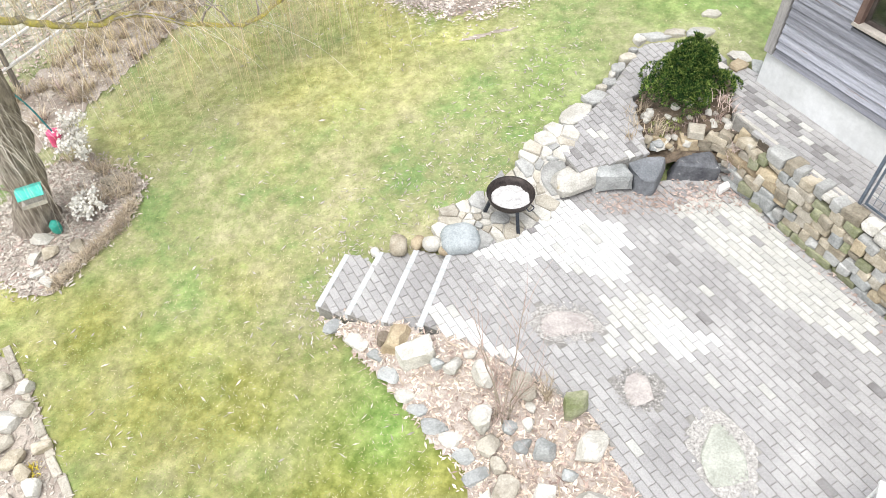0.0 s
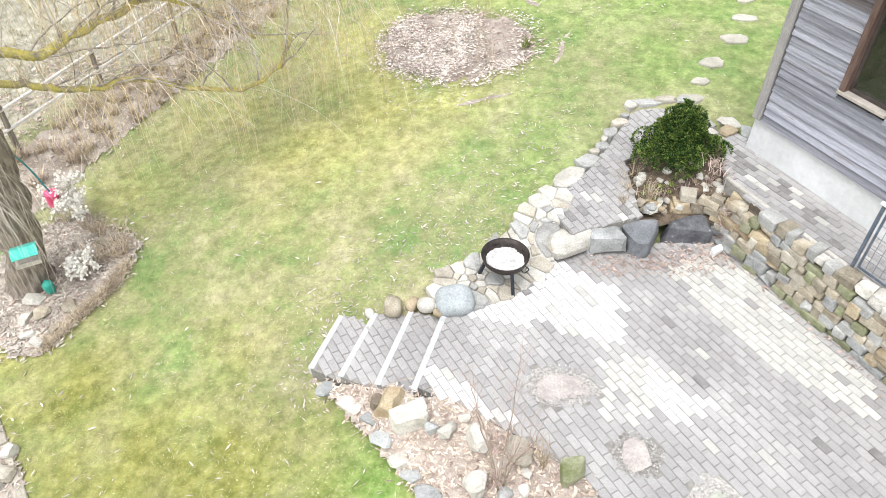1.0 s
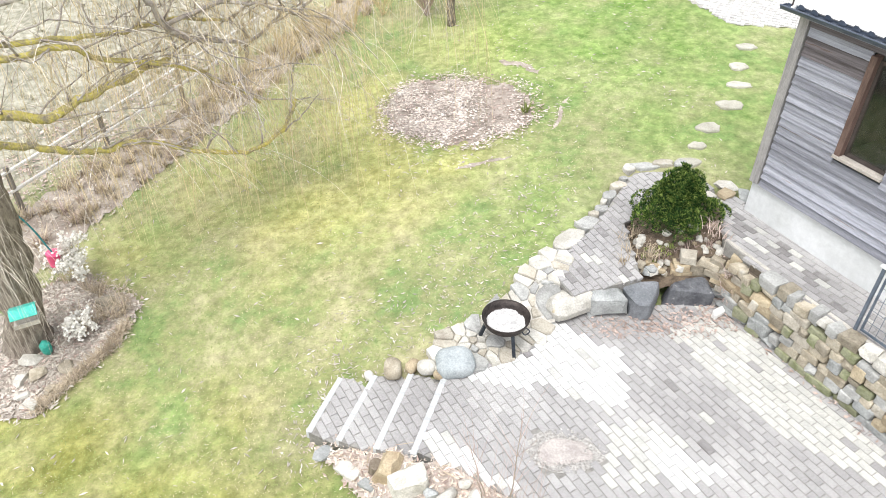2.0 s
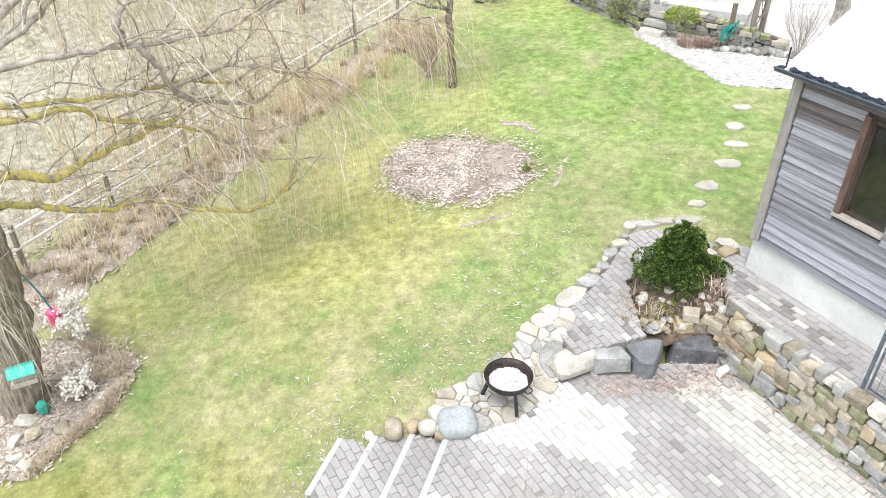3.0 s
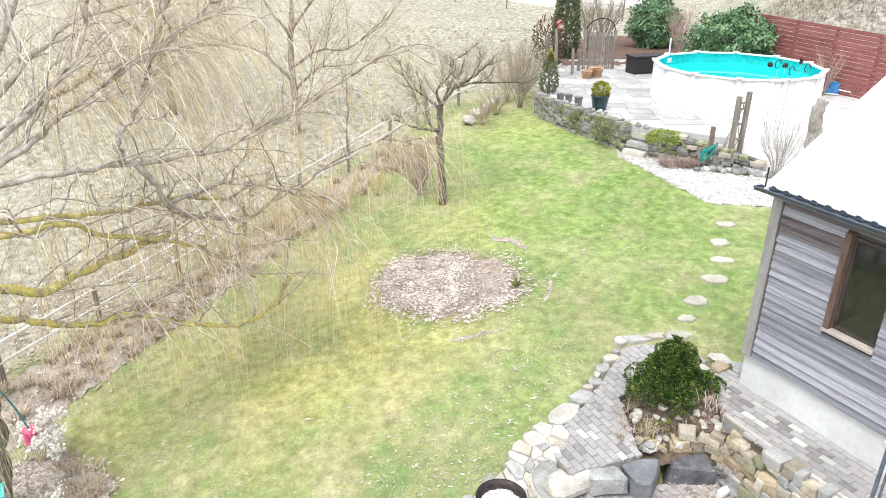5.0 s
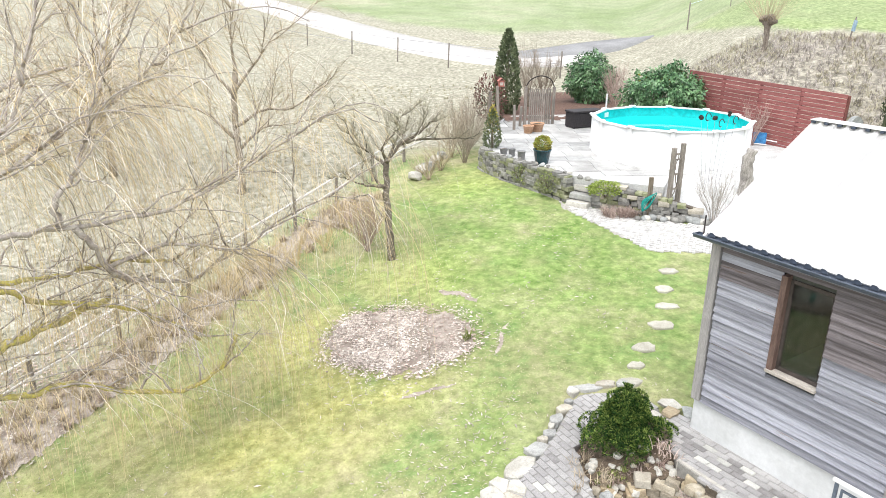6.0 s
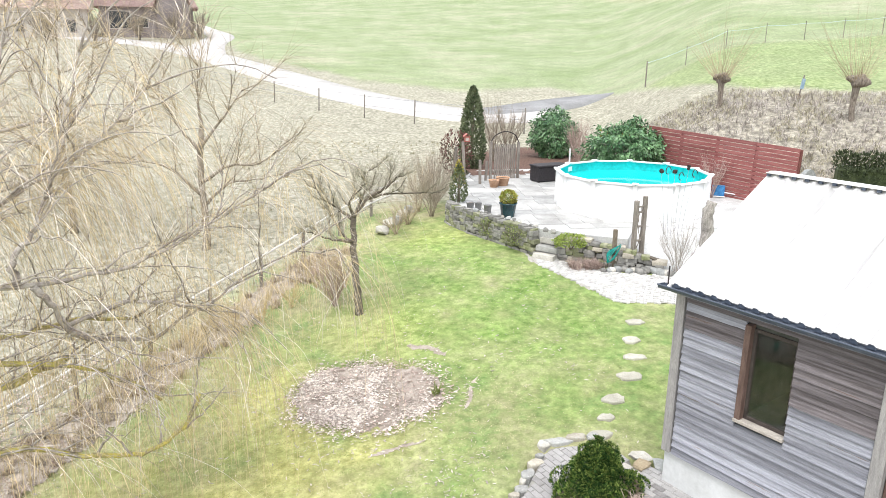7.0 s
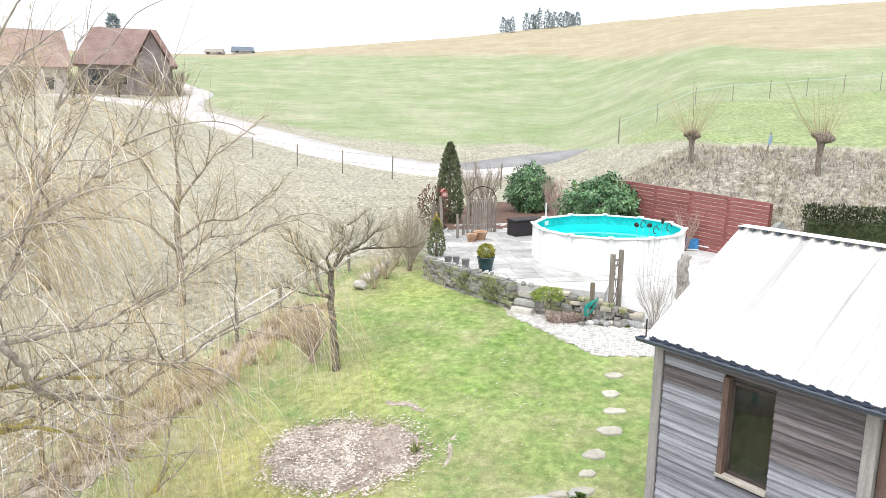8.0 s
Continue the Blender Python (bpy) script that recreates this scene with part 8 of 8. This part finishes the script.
for k, (x, y) in enumerate(((1.43, 23.8), (1.7, 24.2), (2.0, 24.9), (2.3, 25.5), (1.2, 23.2))):
    stone("dry_wall_stone", (0.5, 0.4, 0.35), (x, y, ground_z(x, y)), grey_stone if k % 2 else pale_stone, "grey stone heaped at the lawn's far corner", "stone", k * 33, 450 + k, 0.5, 0.15, "stones at the lawn's far corner", sink=0.1, detail=2)

# meadow tufts
spots = []
for k in range(1500):
    x, y = r.uniform(-16, 6), r.uniform(11, 40)
    if (Vector((x, y)) - FENCE_A).cross(along2) < -0.3 or y > 32:
        spots.append((x, y, ground_z(x, y)))
meadow_blade = surface("meadow_blades", (0.4, 0.37, 0.26), (0.54, 0.5, 0.37), 2, 0.9, 0.0, 20, vary=0.25)
tufts("meadow_grass", spots, 10, 0.2, meadow_blade, 153, "tufts of straw-coloured winter meadow grass", "grass", 0.4, 0.012)
spots = []
for k in range(5200):
    a, d = radians(r.uniform(20, 46)), r.uniform(27.8, 38.4)
    x, y = d * math.sin(a), d * math.cos(a)
    spots.append((x, y, ground_z(x, y)))
bank_grey = surface("bank_brambles", (0.34, 0.305, 0.275), (0.5, 0.46, 0.42), 2, 0.9, 0.0, 20, vary=0.35)
tufts("bank_grass", [p for p in spots[:2600] if noise.noise(Vector((p[0] * 0.4, p[1] * 0.4, 0))) > -0.1 or math.hypot(p[0], p[1]) > 36.3], 7, 0.34, meadow_blade, 154, "tangled straw grass on the field bank", "grass", 0.55, 0.01)
tufts("bank_brambles", spots[2600:], 6, 0.42, bank_grey, 155, "grey-brown bramble canes on the field bank", "brambles", 0.5, 0.011)

# pollarded willows on the bank
pollard_twig = surface("pollard_shoots", (0.34, 0.27, 0.17), (0.5, 0.41, 0.28), 3, 0.8, 0.0, 30, vary=0.2)


def pollard(at, h, seed, turn):
    r = random.Random(seed)
    t = thing("pollard_willow", Matrix.Translation(at) @ Matrix.Rotation(turn, 4, "Z"), "pollarded willow with a fan of straight shoots", "tree", "pollarded willows")
    bm = bmesh.new()
    pts = curved([(0.1, 0, -0.3), (0.0, 0, 0.5), (0.05, 0, h)], 5, 0.015, r)
    tube(bm, pts, [0.16, 0.13, 0.12, 0.11, 0.11, 0.11, 0.11, 0.12, 0.13, 0.15, 0.17][:len(pts)], 10)
    part("trunk", bm, bark_mat, t, smooth_faces=True)
    part("knob", rock_bm(0.62, 0.56, 0.42, seed, 0.9, 0.45, 3), bark_mat, t, smooth_faces=True).matrix_basis = Matrix.Translation((0.05, 0, h - 0.2))
    v, f = [], []
    st = []
    for k in range(100):
        a, o = r.uniform(0, math.tau), math.sqrt(r.random()) * 0.34
        st.append((Vector((0.05 + math.cos(a) * o, math.sin(a) * o, h + 0.05)), Vector((math.cos(a) * o * 3.0, math.sin(a) * o * 3.0, 0.9)).normalized()))
    for p, d in st:
        vv, ff = strands([(p, d)], r, 3.0, 2.2, -0.03, 0.006, 6)
        o = len(v)
        v += vv
        f += [tuple(i + o for i in q) for q in ff]
    tagged(raw("shoot_mass", v, f, pollard_twig, t), kind="stuff")


pollard((20.3, 26.85, ground_z(20.3, 26.85)), 1.5, 161, 0.3)
pollard((16.75, 30.8, ground_z(16.75, 30.8)), 1.25, 162, 1.7)
blue_mat = surface("blue_tree_guard", (0.2, 0.3, 0.38), (0.32, 0.42, 0.5), 5, 0.6, 0.0, 30)
bp = thing("field_post", Matrix.Translation((20.5, 30.6, ground_z(20.5, 30.6))), "leaning field post with a pale blue sleeve", "post")
bm = bmesh.new()
tube(bm, [(-0.1, 0, 0), (0.05, 0, 1.05)], 0.035, 6)
part("stake", bm, weathered, bp)
bm = bmesh.new()
tube(bm, [(-0.02, -0.02, 0.45), (0.04, -0.02, 0.9)], 0.08, 8)
part("sleeve", bm, blue_mat, bp, "pale blue plastic sleeve")
tufts("post_grass", [(20.45, 30.6, ground_z(20.5, 30.6))] * 3, 30, 0.3, straw_mat, 163, "dead grass at the field post", droop=0.3, width=0.014)

# field tape fence
tape_mat = surface("pale_blue_tape", (0.5, 0.62, 0.66), (0.6, 0.72, 0.76), 3, 0.7, 0.0, 20)
tfence = thing("tape_fence", Matrix.Identity(4), "pale blue electric tape fence across the field", "fence")
prev = None
for k in range(9):
    x, y = 20.5 + 2.6 * k, 47.9 - 0.32 * k
    z = ground_z(x, y)
    bm = bmesh.new()
    tube(bm, [(x, y, z - 0.1), (x, y, z + (1.75 if k == 0 else 1.25))], 0.045 if k == 0 else 0.025, 6)
    part("post", bm, weathered, tfence)
    top = Vector((x, y, z + (1.6 if k == 0 else 1.1)))
    if prev:
        bm = bmesh.new()
        tube(bm, [prev, (prev + top) / 2 - Vector((0, 0, 0.06)), top], 0.016, 4)
        part("tape", bm, tape_mat, tfence)
    prev = top

# road posts and wires
pfence = thing("wire_fence", Matrix.Identity(4), "post and wire fence along the road", "fence")
prev = None
for x, y in ((10.5, 41.5), (7.4, 43.2), (4.39, 45.3), (1.34, 47.6), (-1.65, 50.4), (-4.9, 53.8), (-8.4, 57.5), (-12, 61.5)):
    z = ground_z(x, y)
    bm = bmesh.new()
    tube(bm, [(x, y, z - 0.1), (x + 0.05, y, z + 1.5)], 0.042, 6)
    part("post", bm, weathered, pfence)
    top = Vector((x + 0.05, y, z + 1.4))
    if prev:
        for dz in (0, -0.6):
            bm = bmesh.new()
            tube(bm, [prev + Vector((0, 0, dz)), top + Vector((0, 0, dz))], 0.016, 4)
            part("wire", bm, zinc, pfence)
    prev = top

# roads, draped over the land
road_mat = surface("pale_gravel_road", (0.46, 0.44, 0.42), (0.58, 0.555, 0.53), 0.5, 0.9, 0.1, 8, world_space=True)
asphalt = surface("worn_asphalt", (0.22, 0.22, 0.22), (0.3, 0.3, 0.3), 0.6, 0.9, 0.1, 10, world_space=True)


def road(name, line, widths, material, label):
    pts = curved([(x, y, 0) for x, y in line], 8)
    n = len(pts) - 1
    v, f = [], []
    for k, p in enumerate(pts):
        d = (pts[min(k + 1, n)] - pts[max(k - 1, 0)]).normalized()
        w = lerp_table(k / n, widths)
        for s in (-1.08, -1, 0, 1, 1.08):
            q = p + Vector((-d.y, d.x, 0)) * s * w / 2
            v.append((q.x, q.y, ground_z(q.x, q.y) + (0.14 - 0.05 * abs(s) if abs(s) < 1.05 else -0.8)))
    for k in range(n):
        for i in range(4):
            a = k * 5 + i
            f.append((a, a + 1, a + 6, a + 5))
    return tagged(raw(name, v, f, material, smooth_faces=True), label, "road", kind="structure")


road("road", [(14.5, 47.0), (8.0, 48.0), (1.3, 56.0), (-6.2, 69.5), (-14.0, 84.0), (-22.0, 96.0), (-34.0, 104.0), (-50.0, 108.0)], ((0, 4.2), (0.5, 4.6), (1, 4.6)), road_mat, "pale gravel road winding to the farm")
road("road_branch", [(-15.0, 86.0), (-17.0, 100.0), (-17.5, 113.0), (-21.5, 124.0), (-26.0, 136.0)], ((0, 4.2), (1, 3.4)), road_mat, "pale track climbing beside the field")
road("road_rise", [(9.5, 47.6), (13.4, 50.3), (16.6, 52.3), (19.2, 53.6)], ((0, 4.4), (0.6, 3.8), (1, 3.2)), asphalt, "grey asphalt lane climbing past the bank")


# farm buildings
# Distance haze is mixed into the conifers' colour.
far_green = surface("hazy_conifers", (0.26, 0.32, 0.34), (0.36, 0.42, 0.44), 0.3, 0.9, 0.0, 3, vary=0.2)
# Barn tiles and boards are paled in colour for distance haze.
tile_mat = surface("hazed_red_tiles", (0.4, 0.28, 0.26), (0.52, 0.39, 0.36), 0.5, 0.85, 0.2, 6, world_space=True)
tile_pale = surface("orange_tiles", (0.5, 0.37, 0.33), (0.6, 0.47, 0.42), 0.5, 0.85, 0.2, 6, world_space=True)
barn_wood = surface("dark_barn_boards", (0.2, 0.17, 0.17), (0.32, 0.28, 0.275), 0.7, 0.9, 0.2, 8, world_space=True)
render_mat = surface("pale_farm_wall", (0.5, 0.46, 0.42), (0.62, 0.58, 0.54), 0.6, 0.9, 0.1, 8, world_space=True)
pane_mat = surface("dark_pane", (0.03, 0.035, 0.04), (0.06, 0.065, 0.07), 1, 0.2, 0.0, 5, spec=0.6)


def farm(name, at, turn, w, dp, wall_h, roof_h, wall, roof, label, hip=0.0, windows=(), cross=None):
    b = thing(name, Matrix.Translation(at) @ Matrix.Rotation(radians(turn), 4, "Z"), label, "building")
    part("wall", boxed(-w / 2, w / 2, -dp / 2, dp / 2, -2, wall_h), wall, b)
    bm = bmesh.new()
    o = 0.8
    e = [bm.verts.new(p) for p in ((-w / 2 - o, -dp / 2 - o, wall_h - 0.4), (w / 2 + o, -dp / 2 - o, wall_h - 0.4), (w / 2 + o, dp / 2 + o, wall_h - 0.4), (-w / 2 - o, dp / 2 + o, wall_h - 0.4))]
    rg = [bm.verts.new((-w / 2 - o + hip, 0, wall_h + roof_h)), bm.verts.new((w / 2 + o - hip, 0, wall_h + roof_h))]
    for q in ((e[0], e[1], rg[1], rg[0]), (e[2], e[3], rg[0], rg[1]), (e[1], e[2], rg[1]), (e[3], e[0], rg[0])):
        bm.faces.new(q)
    bmesh.ops.solidify(bm, geom=bm.faces[:], thickness=0.2)
    part("roof", bm, roof, b)
    if cross:
        # a gabled bay with its own small roof
        x, ww, out = cross
        top = wall_h + roof_h * 0.9
        bm = bmesh.new()
        tri = [bm.verts.new(p) for p in ((x - ww / 2, -dp / 2 - out, 0), (x + ww / 2, -dp / 2 - out, 0), (x + ww / 2, -dp / 2 - out, wall_h), (x, -dp / 2 - out, top - 0.3), (x - ww / 2, -dp / 2 - out, wall_h))]
        r = bmesh.ops.extrude_face_region(bm, geom=[bm.faces.new(tri)])
        bmesh.ops.translate(bm, vec=(0, dp / 2 + out, 0), verts=[v for v in r["geom"] if isinstance(v, bmesh.types.BMVert)])
        bmesh.ops.recalc_face_normals(bm, faces=bm.faces)
        part("bay", bm, wall, b)
        bm = bmesh.new()
        e = [bm.verts.new((x + sx * (ww / 2 + 0.6), y, wall_h - 0.5)) for y in (-dp / 2 - out - 0.6, 0) for sx in (-1, 1)]
        g = [bm.verts.new((x, y, top)) for y in (-dp / 2 - out - 0.6, 0)]
        bm.faces.new((e[0], g[0], g[1], e[2]))
        bm.faces.new((g[0], e[1], e[3], g[1]))
        bmesh.ops.solidify(bm, geom=bm.faces[:], thickness=0.2)
        part("bay_roof", bm, roof, b)
    for x, z, ww, hh in windows:
        fr = part("window", boxed(x - ww / 2 - 0.1, x + ww / 2 + 0.1, -dp / 2 - 0.06, -dp / 2 - 0.003, z - 0.1, z + hh + 0.1), render_mat if wall is barn_wood else barn_wood, b)
        part("pane", boxed(x - ww / 2, x + ww / 2, -dp / 2 - 0.075, -dp / 2 - 0.063, z, z + hh), pane_mat, fr)
    return b


farm("barn", (-27.2, 112.0, 8.6), 12, 12.0, 8.0, 4.4, 4.9, barn_wood, tile_mat, "dark timber barn with a red tiled roof", 2.6, ((-3.5, 1.2, 2.6, 2.2), (-0.6, 1.4, 1.2, 1.2)), (3.4, 4.2, 0.8))
farm("farmhouse", (-40.5, 106.0, 8.2), 20, 13.0, 9.0, 4.2, 4.6, render_mat, tile_pale, "pale farmhouse with an orange tiled roof", 0.6, ((-4, 1.0, 1.0, 1.4), (-1.5, 1.0, 1.0, 1.4), (1.5, 1.0, 1.0, 1.4), (4.5, 1.0, 1.0, 1.4)))
# The ridge barn roof's blue-grey has distance haze put into it.
far_blue = surface("hazy_blue_roof", (0.26, 0.31, 0.38), (0.34, 0.39, 0.46), 0.5, 0.8, 0.0, 3)
farm("far_house", (-38.4, 287.0, ground_z(-38.4, 287.0) - 0.5), 0, 5.5, 5.0, 1.5, 1.1, render_mat, render_mat, "small far house on the ridge", 0.3, ((-2, 0.6, 1.0, 0.8), (2, 0.6, 1.0, 0.8)))
farm("far_barn", (-28.3, 288.0, ground_z(-28.3, 288.0) - 0.5), 5, 7.0, 7.0, 1.5, 1.5, render_mat, far_blue, "small dark-blue far barn on the ridge", 0.3, ((-2, 0.6, 1.0, 0.8),))
for k, (x, y) in enumerate(((-22.5, 106.0), (-26.5, 103.5), (-19.5, 108.0), (-31.0, 100.0), (-36.0, 97.0))):
    bare_shrub("orchard_tree", (x, y, ground_z(x, y)), 3.6, 1.8, 12, bark_mat, 170 + k, "small bare orchard tree before the farm", 0.07, 0.7, category="tree")
leafy("farm_conifer", (-31.0, 121.0, ground_z(-31, 121) + 1), "hazy dark conifer behind the barn", "conifer", [(700, spire(9.5, 1.5, 3), 0.8, far_green)], 8, 175, 0.2, 1, 0.0)

# copse on the crest
r = random.Random(180)
for k in range(17):
    a = radians(14.2 + 5.5 * (k / 16) + r.uniform(-0.15, 0.15))
    if 1 < k < 5 and k != 2:
        continue
    d = 292 + r.uniform(-6, 10)
    x, y = d * math.sin(a), d * math.cos(a)
    h = (6.0 if k < 3 else 7.5) * r.uniform(0.75, 1.1) * (1 - 0.35 * max(0, k - 10) / 6)
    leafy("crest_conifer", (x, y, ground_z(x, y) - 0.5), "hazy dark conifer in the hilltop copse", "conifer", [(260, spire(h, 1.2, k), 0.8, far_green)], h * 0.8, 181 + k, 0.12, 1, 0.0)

# ---- small things by the court and the willow ----
rail_steel = surface("slate_blue_steel", (0.1, 0.125, 0.16), (0.16, 0.19, 0.23), 6, 0.45, 0.05, 40, metal=0.3)
RP = Matrix.Translation((5.36, 6.66, 0.95)) @ Matrix.Rotation(radians(-62), 4, "Z")
railing = thing("mesh_railing", RP, "slate-blue steel mesh railing along the path edge", "railing")
part("post", boxed(-0.02, 0.02, -0.02, 0.02, -0.1, 1.05, bevel=0.004), rail_steel, railing)
part("post", boxed(1.98, 2.02, -0.02, 0.02, -0.1, 1.05, bevel=0.004), rail_steel, railing)
part("top_rail", boxed(-0.05, 2.05, -0.03, 0.03, 1.055, 1.085, bevel=0.004), white_steel, railing, "pale steel handrail")
part("frame_bar", boxed(0.06, 1.95, -0.012, 0.012, 0.96, 0.985), rail_steel, railing)
part("frame_bar", boxed(0.06, 1.95, -0.012, 0.012, 0.08, 0.105), rail_steel, railing)
part("frame_bar", boxed(0.06, 0.085, -0.012, 0.012, 0.106, 0.959), rail_steel, railing)
for k in range(18):
    x = 0.16 + k * 0.1
    part("wire", boxed(x, x + 0.005, -0.003, 0.003, 0.1, 0.97), rail_steel, railing)
for k in range(4):
    z = 0.25 + k * 0.18
    part("wire", boxed(0.07, 1.95, 0.003, 0.008, z, z + 0.005), rail_steel, railing)

# kerb strips along the paths
kerb_mat = surface("pale_kerb", (0.42, 0.4, 0.36), (0.56, 0.53, 0.48), 4, 0.9, 0.2, 40)
kerb = thing("path_kerb", Matrix.Identity(4), "pale concrete kerb strip between path and stone wall", "kerb", kind="structure")
line = [(4.32, 8.62), (4.95, 7.42), (5.58, 6.24), (6.6, 4.0)]
for (ax, ay), (bx, by) in zip(line, line[1:]):
    d = Vector((bx - ax, by - ay, 0))
    n = max(1, int(d.length / 0.6))
    for k in range(n):
        part("kerb_stone", boxed(0.004, d.length / n - 0.004, -0.03, 0.03, -0.2, 0.012, bevel=0.006), kerb_mat, kerb).matrix_basis = Matrix.Translation((ax + d.x * k / n, ay + d.y * k / n, 0.95)) @ Matrix.Rotation(math.atan2(d.y, d.x), 4, "Z")
kerb2 = thing("lawn_kerb", Matrix.Identity(4), "row of pale kerb stones between path and lawn", "kerb", kind="structure")
d = Vector((0.33, -0.54, 0))
for k in range(3):
    x, y = 4.31 + d.x * k / 3, 10.18 + d.y * k / 3
    part("kerb_stone", boxed(0.006, d.length / 3 - 0.006, -0.07, 0.07, -0.25, 0.01, bevel=0.01), kerb_mat, kerb2).matrix_basis = Matrix.Translation((x, y, 0.9)) @ Matrix.Rotation(math.atan2(d.y, d.x), 4, "Z")
for k, (x, y, s) in enumerate(((4.82, 10.1, 0.4), (4.72, 9.85, 0.34), (5.0, 9.85, 0.3))):
    stone("corner_stone", (s, s * 0.7, 0.14), (x, y, 0.9), (pale_stone, tan_stone, grey_stone)[k], "flat stone at the shed corner", "stone", k * 40, 500 + k, 0.45, 0.12, "stones at the shed corner", sink=0.2, detail=2)

# bird feeder hung on the trunk
mint = surface("mint_green_board", (0.05, 0.42, 0.34), (0.1, 0.55, 0.46), 8, 0.6, 0.05, 40)
feeder = thing("bird_feeder", Matrix.Translation((-6.02, 7.6, 0.22)) @ Matrix.Rotation(radians(28), 4, "Z"), "wooden bird feeder with mint-green roof on the willow trunk", "bird feeder")
part("tray", boxed(-0.17, 0.17, -0.13, 0.13, 0, 0.03, bevel=0.004), sill_mat, feeder)
part("tray_rim", boxed(-0.17, 0.17, -0.145, -0.13, 0, 0.07), sill_mat, feeder)
part("house", boxed(-0.13, 0.13, -0.09, 0.09, 0.032, 0.17, bevel=0.004), sill_mat, feeder)
for s in (-1, 1):
    part("roof", boxed(-0.18, 0.18, -0.01, 0.17, 0, 0.014, bevel=0.003), mint, feeder, "mint-green roof board").matrix_basis = Matrix.Translation((0, 0, 0.24)) @ Matrix.Rotation(0 if s > 0 else math.pi, 4, "Z") @ Matrix.Rotation(radians(-24), 4, "X")
bm = bmesh.new()
tube(bm, [(-0.1, 0.1, 0.1), (-0.55, 0.65, 0.0)], 0.02, 6)
part("bracket", bm, log_mat, feeder)
rope_mat = surface("teal_rope", (0.03, 0.18, 0.2), (0.07, 0.3, 0.32), 20, 0.9, 0.3, 80)
pink = surface("pink_bucket", (0.75, 0.08, 0.2), (0.85, 0.16, 0.3), 4, 0.5, 0.05, 30)
swing = thing("hanging_bucket", Matrix.Translation((-6.54, 9.46, -0.25)), "small pink bucket hung on a teal rope from the willow", "bucket")
bm = bmesh.new()
tube(bm, [(0, 0, 0), (0.03, 0, 0.26)], [0.09, 0.12], 12)
part("bucket", bm, pink, swing, "bright pink plastic bucket")
bm = bmesh.new()
tube(bm, curved([(0.02, 0, 0.26), (-0.1, -0.15, 1.0), (-0.3, -0.5, 1.9), (-0.35, -0.75, 2.6)], 5), 0.014, 6)
part("rope", bm, rope_mat, swing, "teal rope")
lamp_green = surface("green_ornament", (0.02, 0.22, 0.17), (0.05, 0.36, 0.28), 6, 0.4, 0.0, 30)
for k, (x, y) in enumerate(((-6.25, 8.0),)):
    g = part("garden_ornament", rock_bm(0.16, 0.16, 0.26, 9, 0.8, 0.1, 2), lamp_green, smooth_faces=True)
    g.matrix_basis = Matrix.Translation((x, y, low(x, y)))
    tagged(g, "small dark green garden ornament at the willow foot", "ornament")


# corner of a pale garden table on the patio
table_top = surface("pale_blue_tabletop", (0.5, 0.53, 0.56), (0.62, 0.65, 0.68), 3, 0.5, 0.02, 30)
table_white = surface("white_table_frame", (0.74, 0.74, 0.73), (0.82, 0.82, 0.81), 3, 0.5, 0.0, 30)
table = thing("garden_table", Matrix.Translation((3.86, 2.35, 0.003)) @ Matrix.Rotation(radians(-30), 4, "Z"), "pale garden table with a white frame on the patio", "table")
part("tabletop", boxed(0.035, 1.365, 0.035, 0.765, 0.69, 0.715, bevel=0.003), table_top, table)
for x0, x1, y0, y1 in ((0, 1.4, 0, 0.035), (0, 1.4, 0.765, 0.8), (0, 0.035, 0.036, 0.764), (1.365, 1.4, 0.036, 0.764)):
    part("frame_rail", boxed(x0, x1, y0, y1, 0.68, 0.725, bevel=0.004), table_white, table)
for x in (0.03, 1.37):
    for y in (0.03, 0.77):
        bm = bmesh.new()
        tube(bm, [(x, y, 0), (x, y, 0.68)], 0.018, 8)
        part("leg", bm, table_white, table)

# ---- paving blocks, last ----
paved(patio, PATIO, 0.0, random.Random(3), near=[(1.9, 3.2), (5.6, 3.2), (5.6, 4.5), (1.9, 4.8)], tone=patio_tone, skip=SLABS)
paved(path_left, PATH_LEFT, 0.0, random.Random(5), near=[(1.7, 7.9), (5, 7.9), (5, 11.6), (1.7, 11.6)], slope=left_slope, tone=path_tone)
paved(path_shed, PATH_SHED, 0.95, random.Random(6), near=[(4.2, 10), (7.5, 10), (7.5, 5.2), (4.2, 5.2)], tone=path_tone)
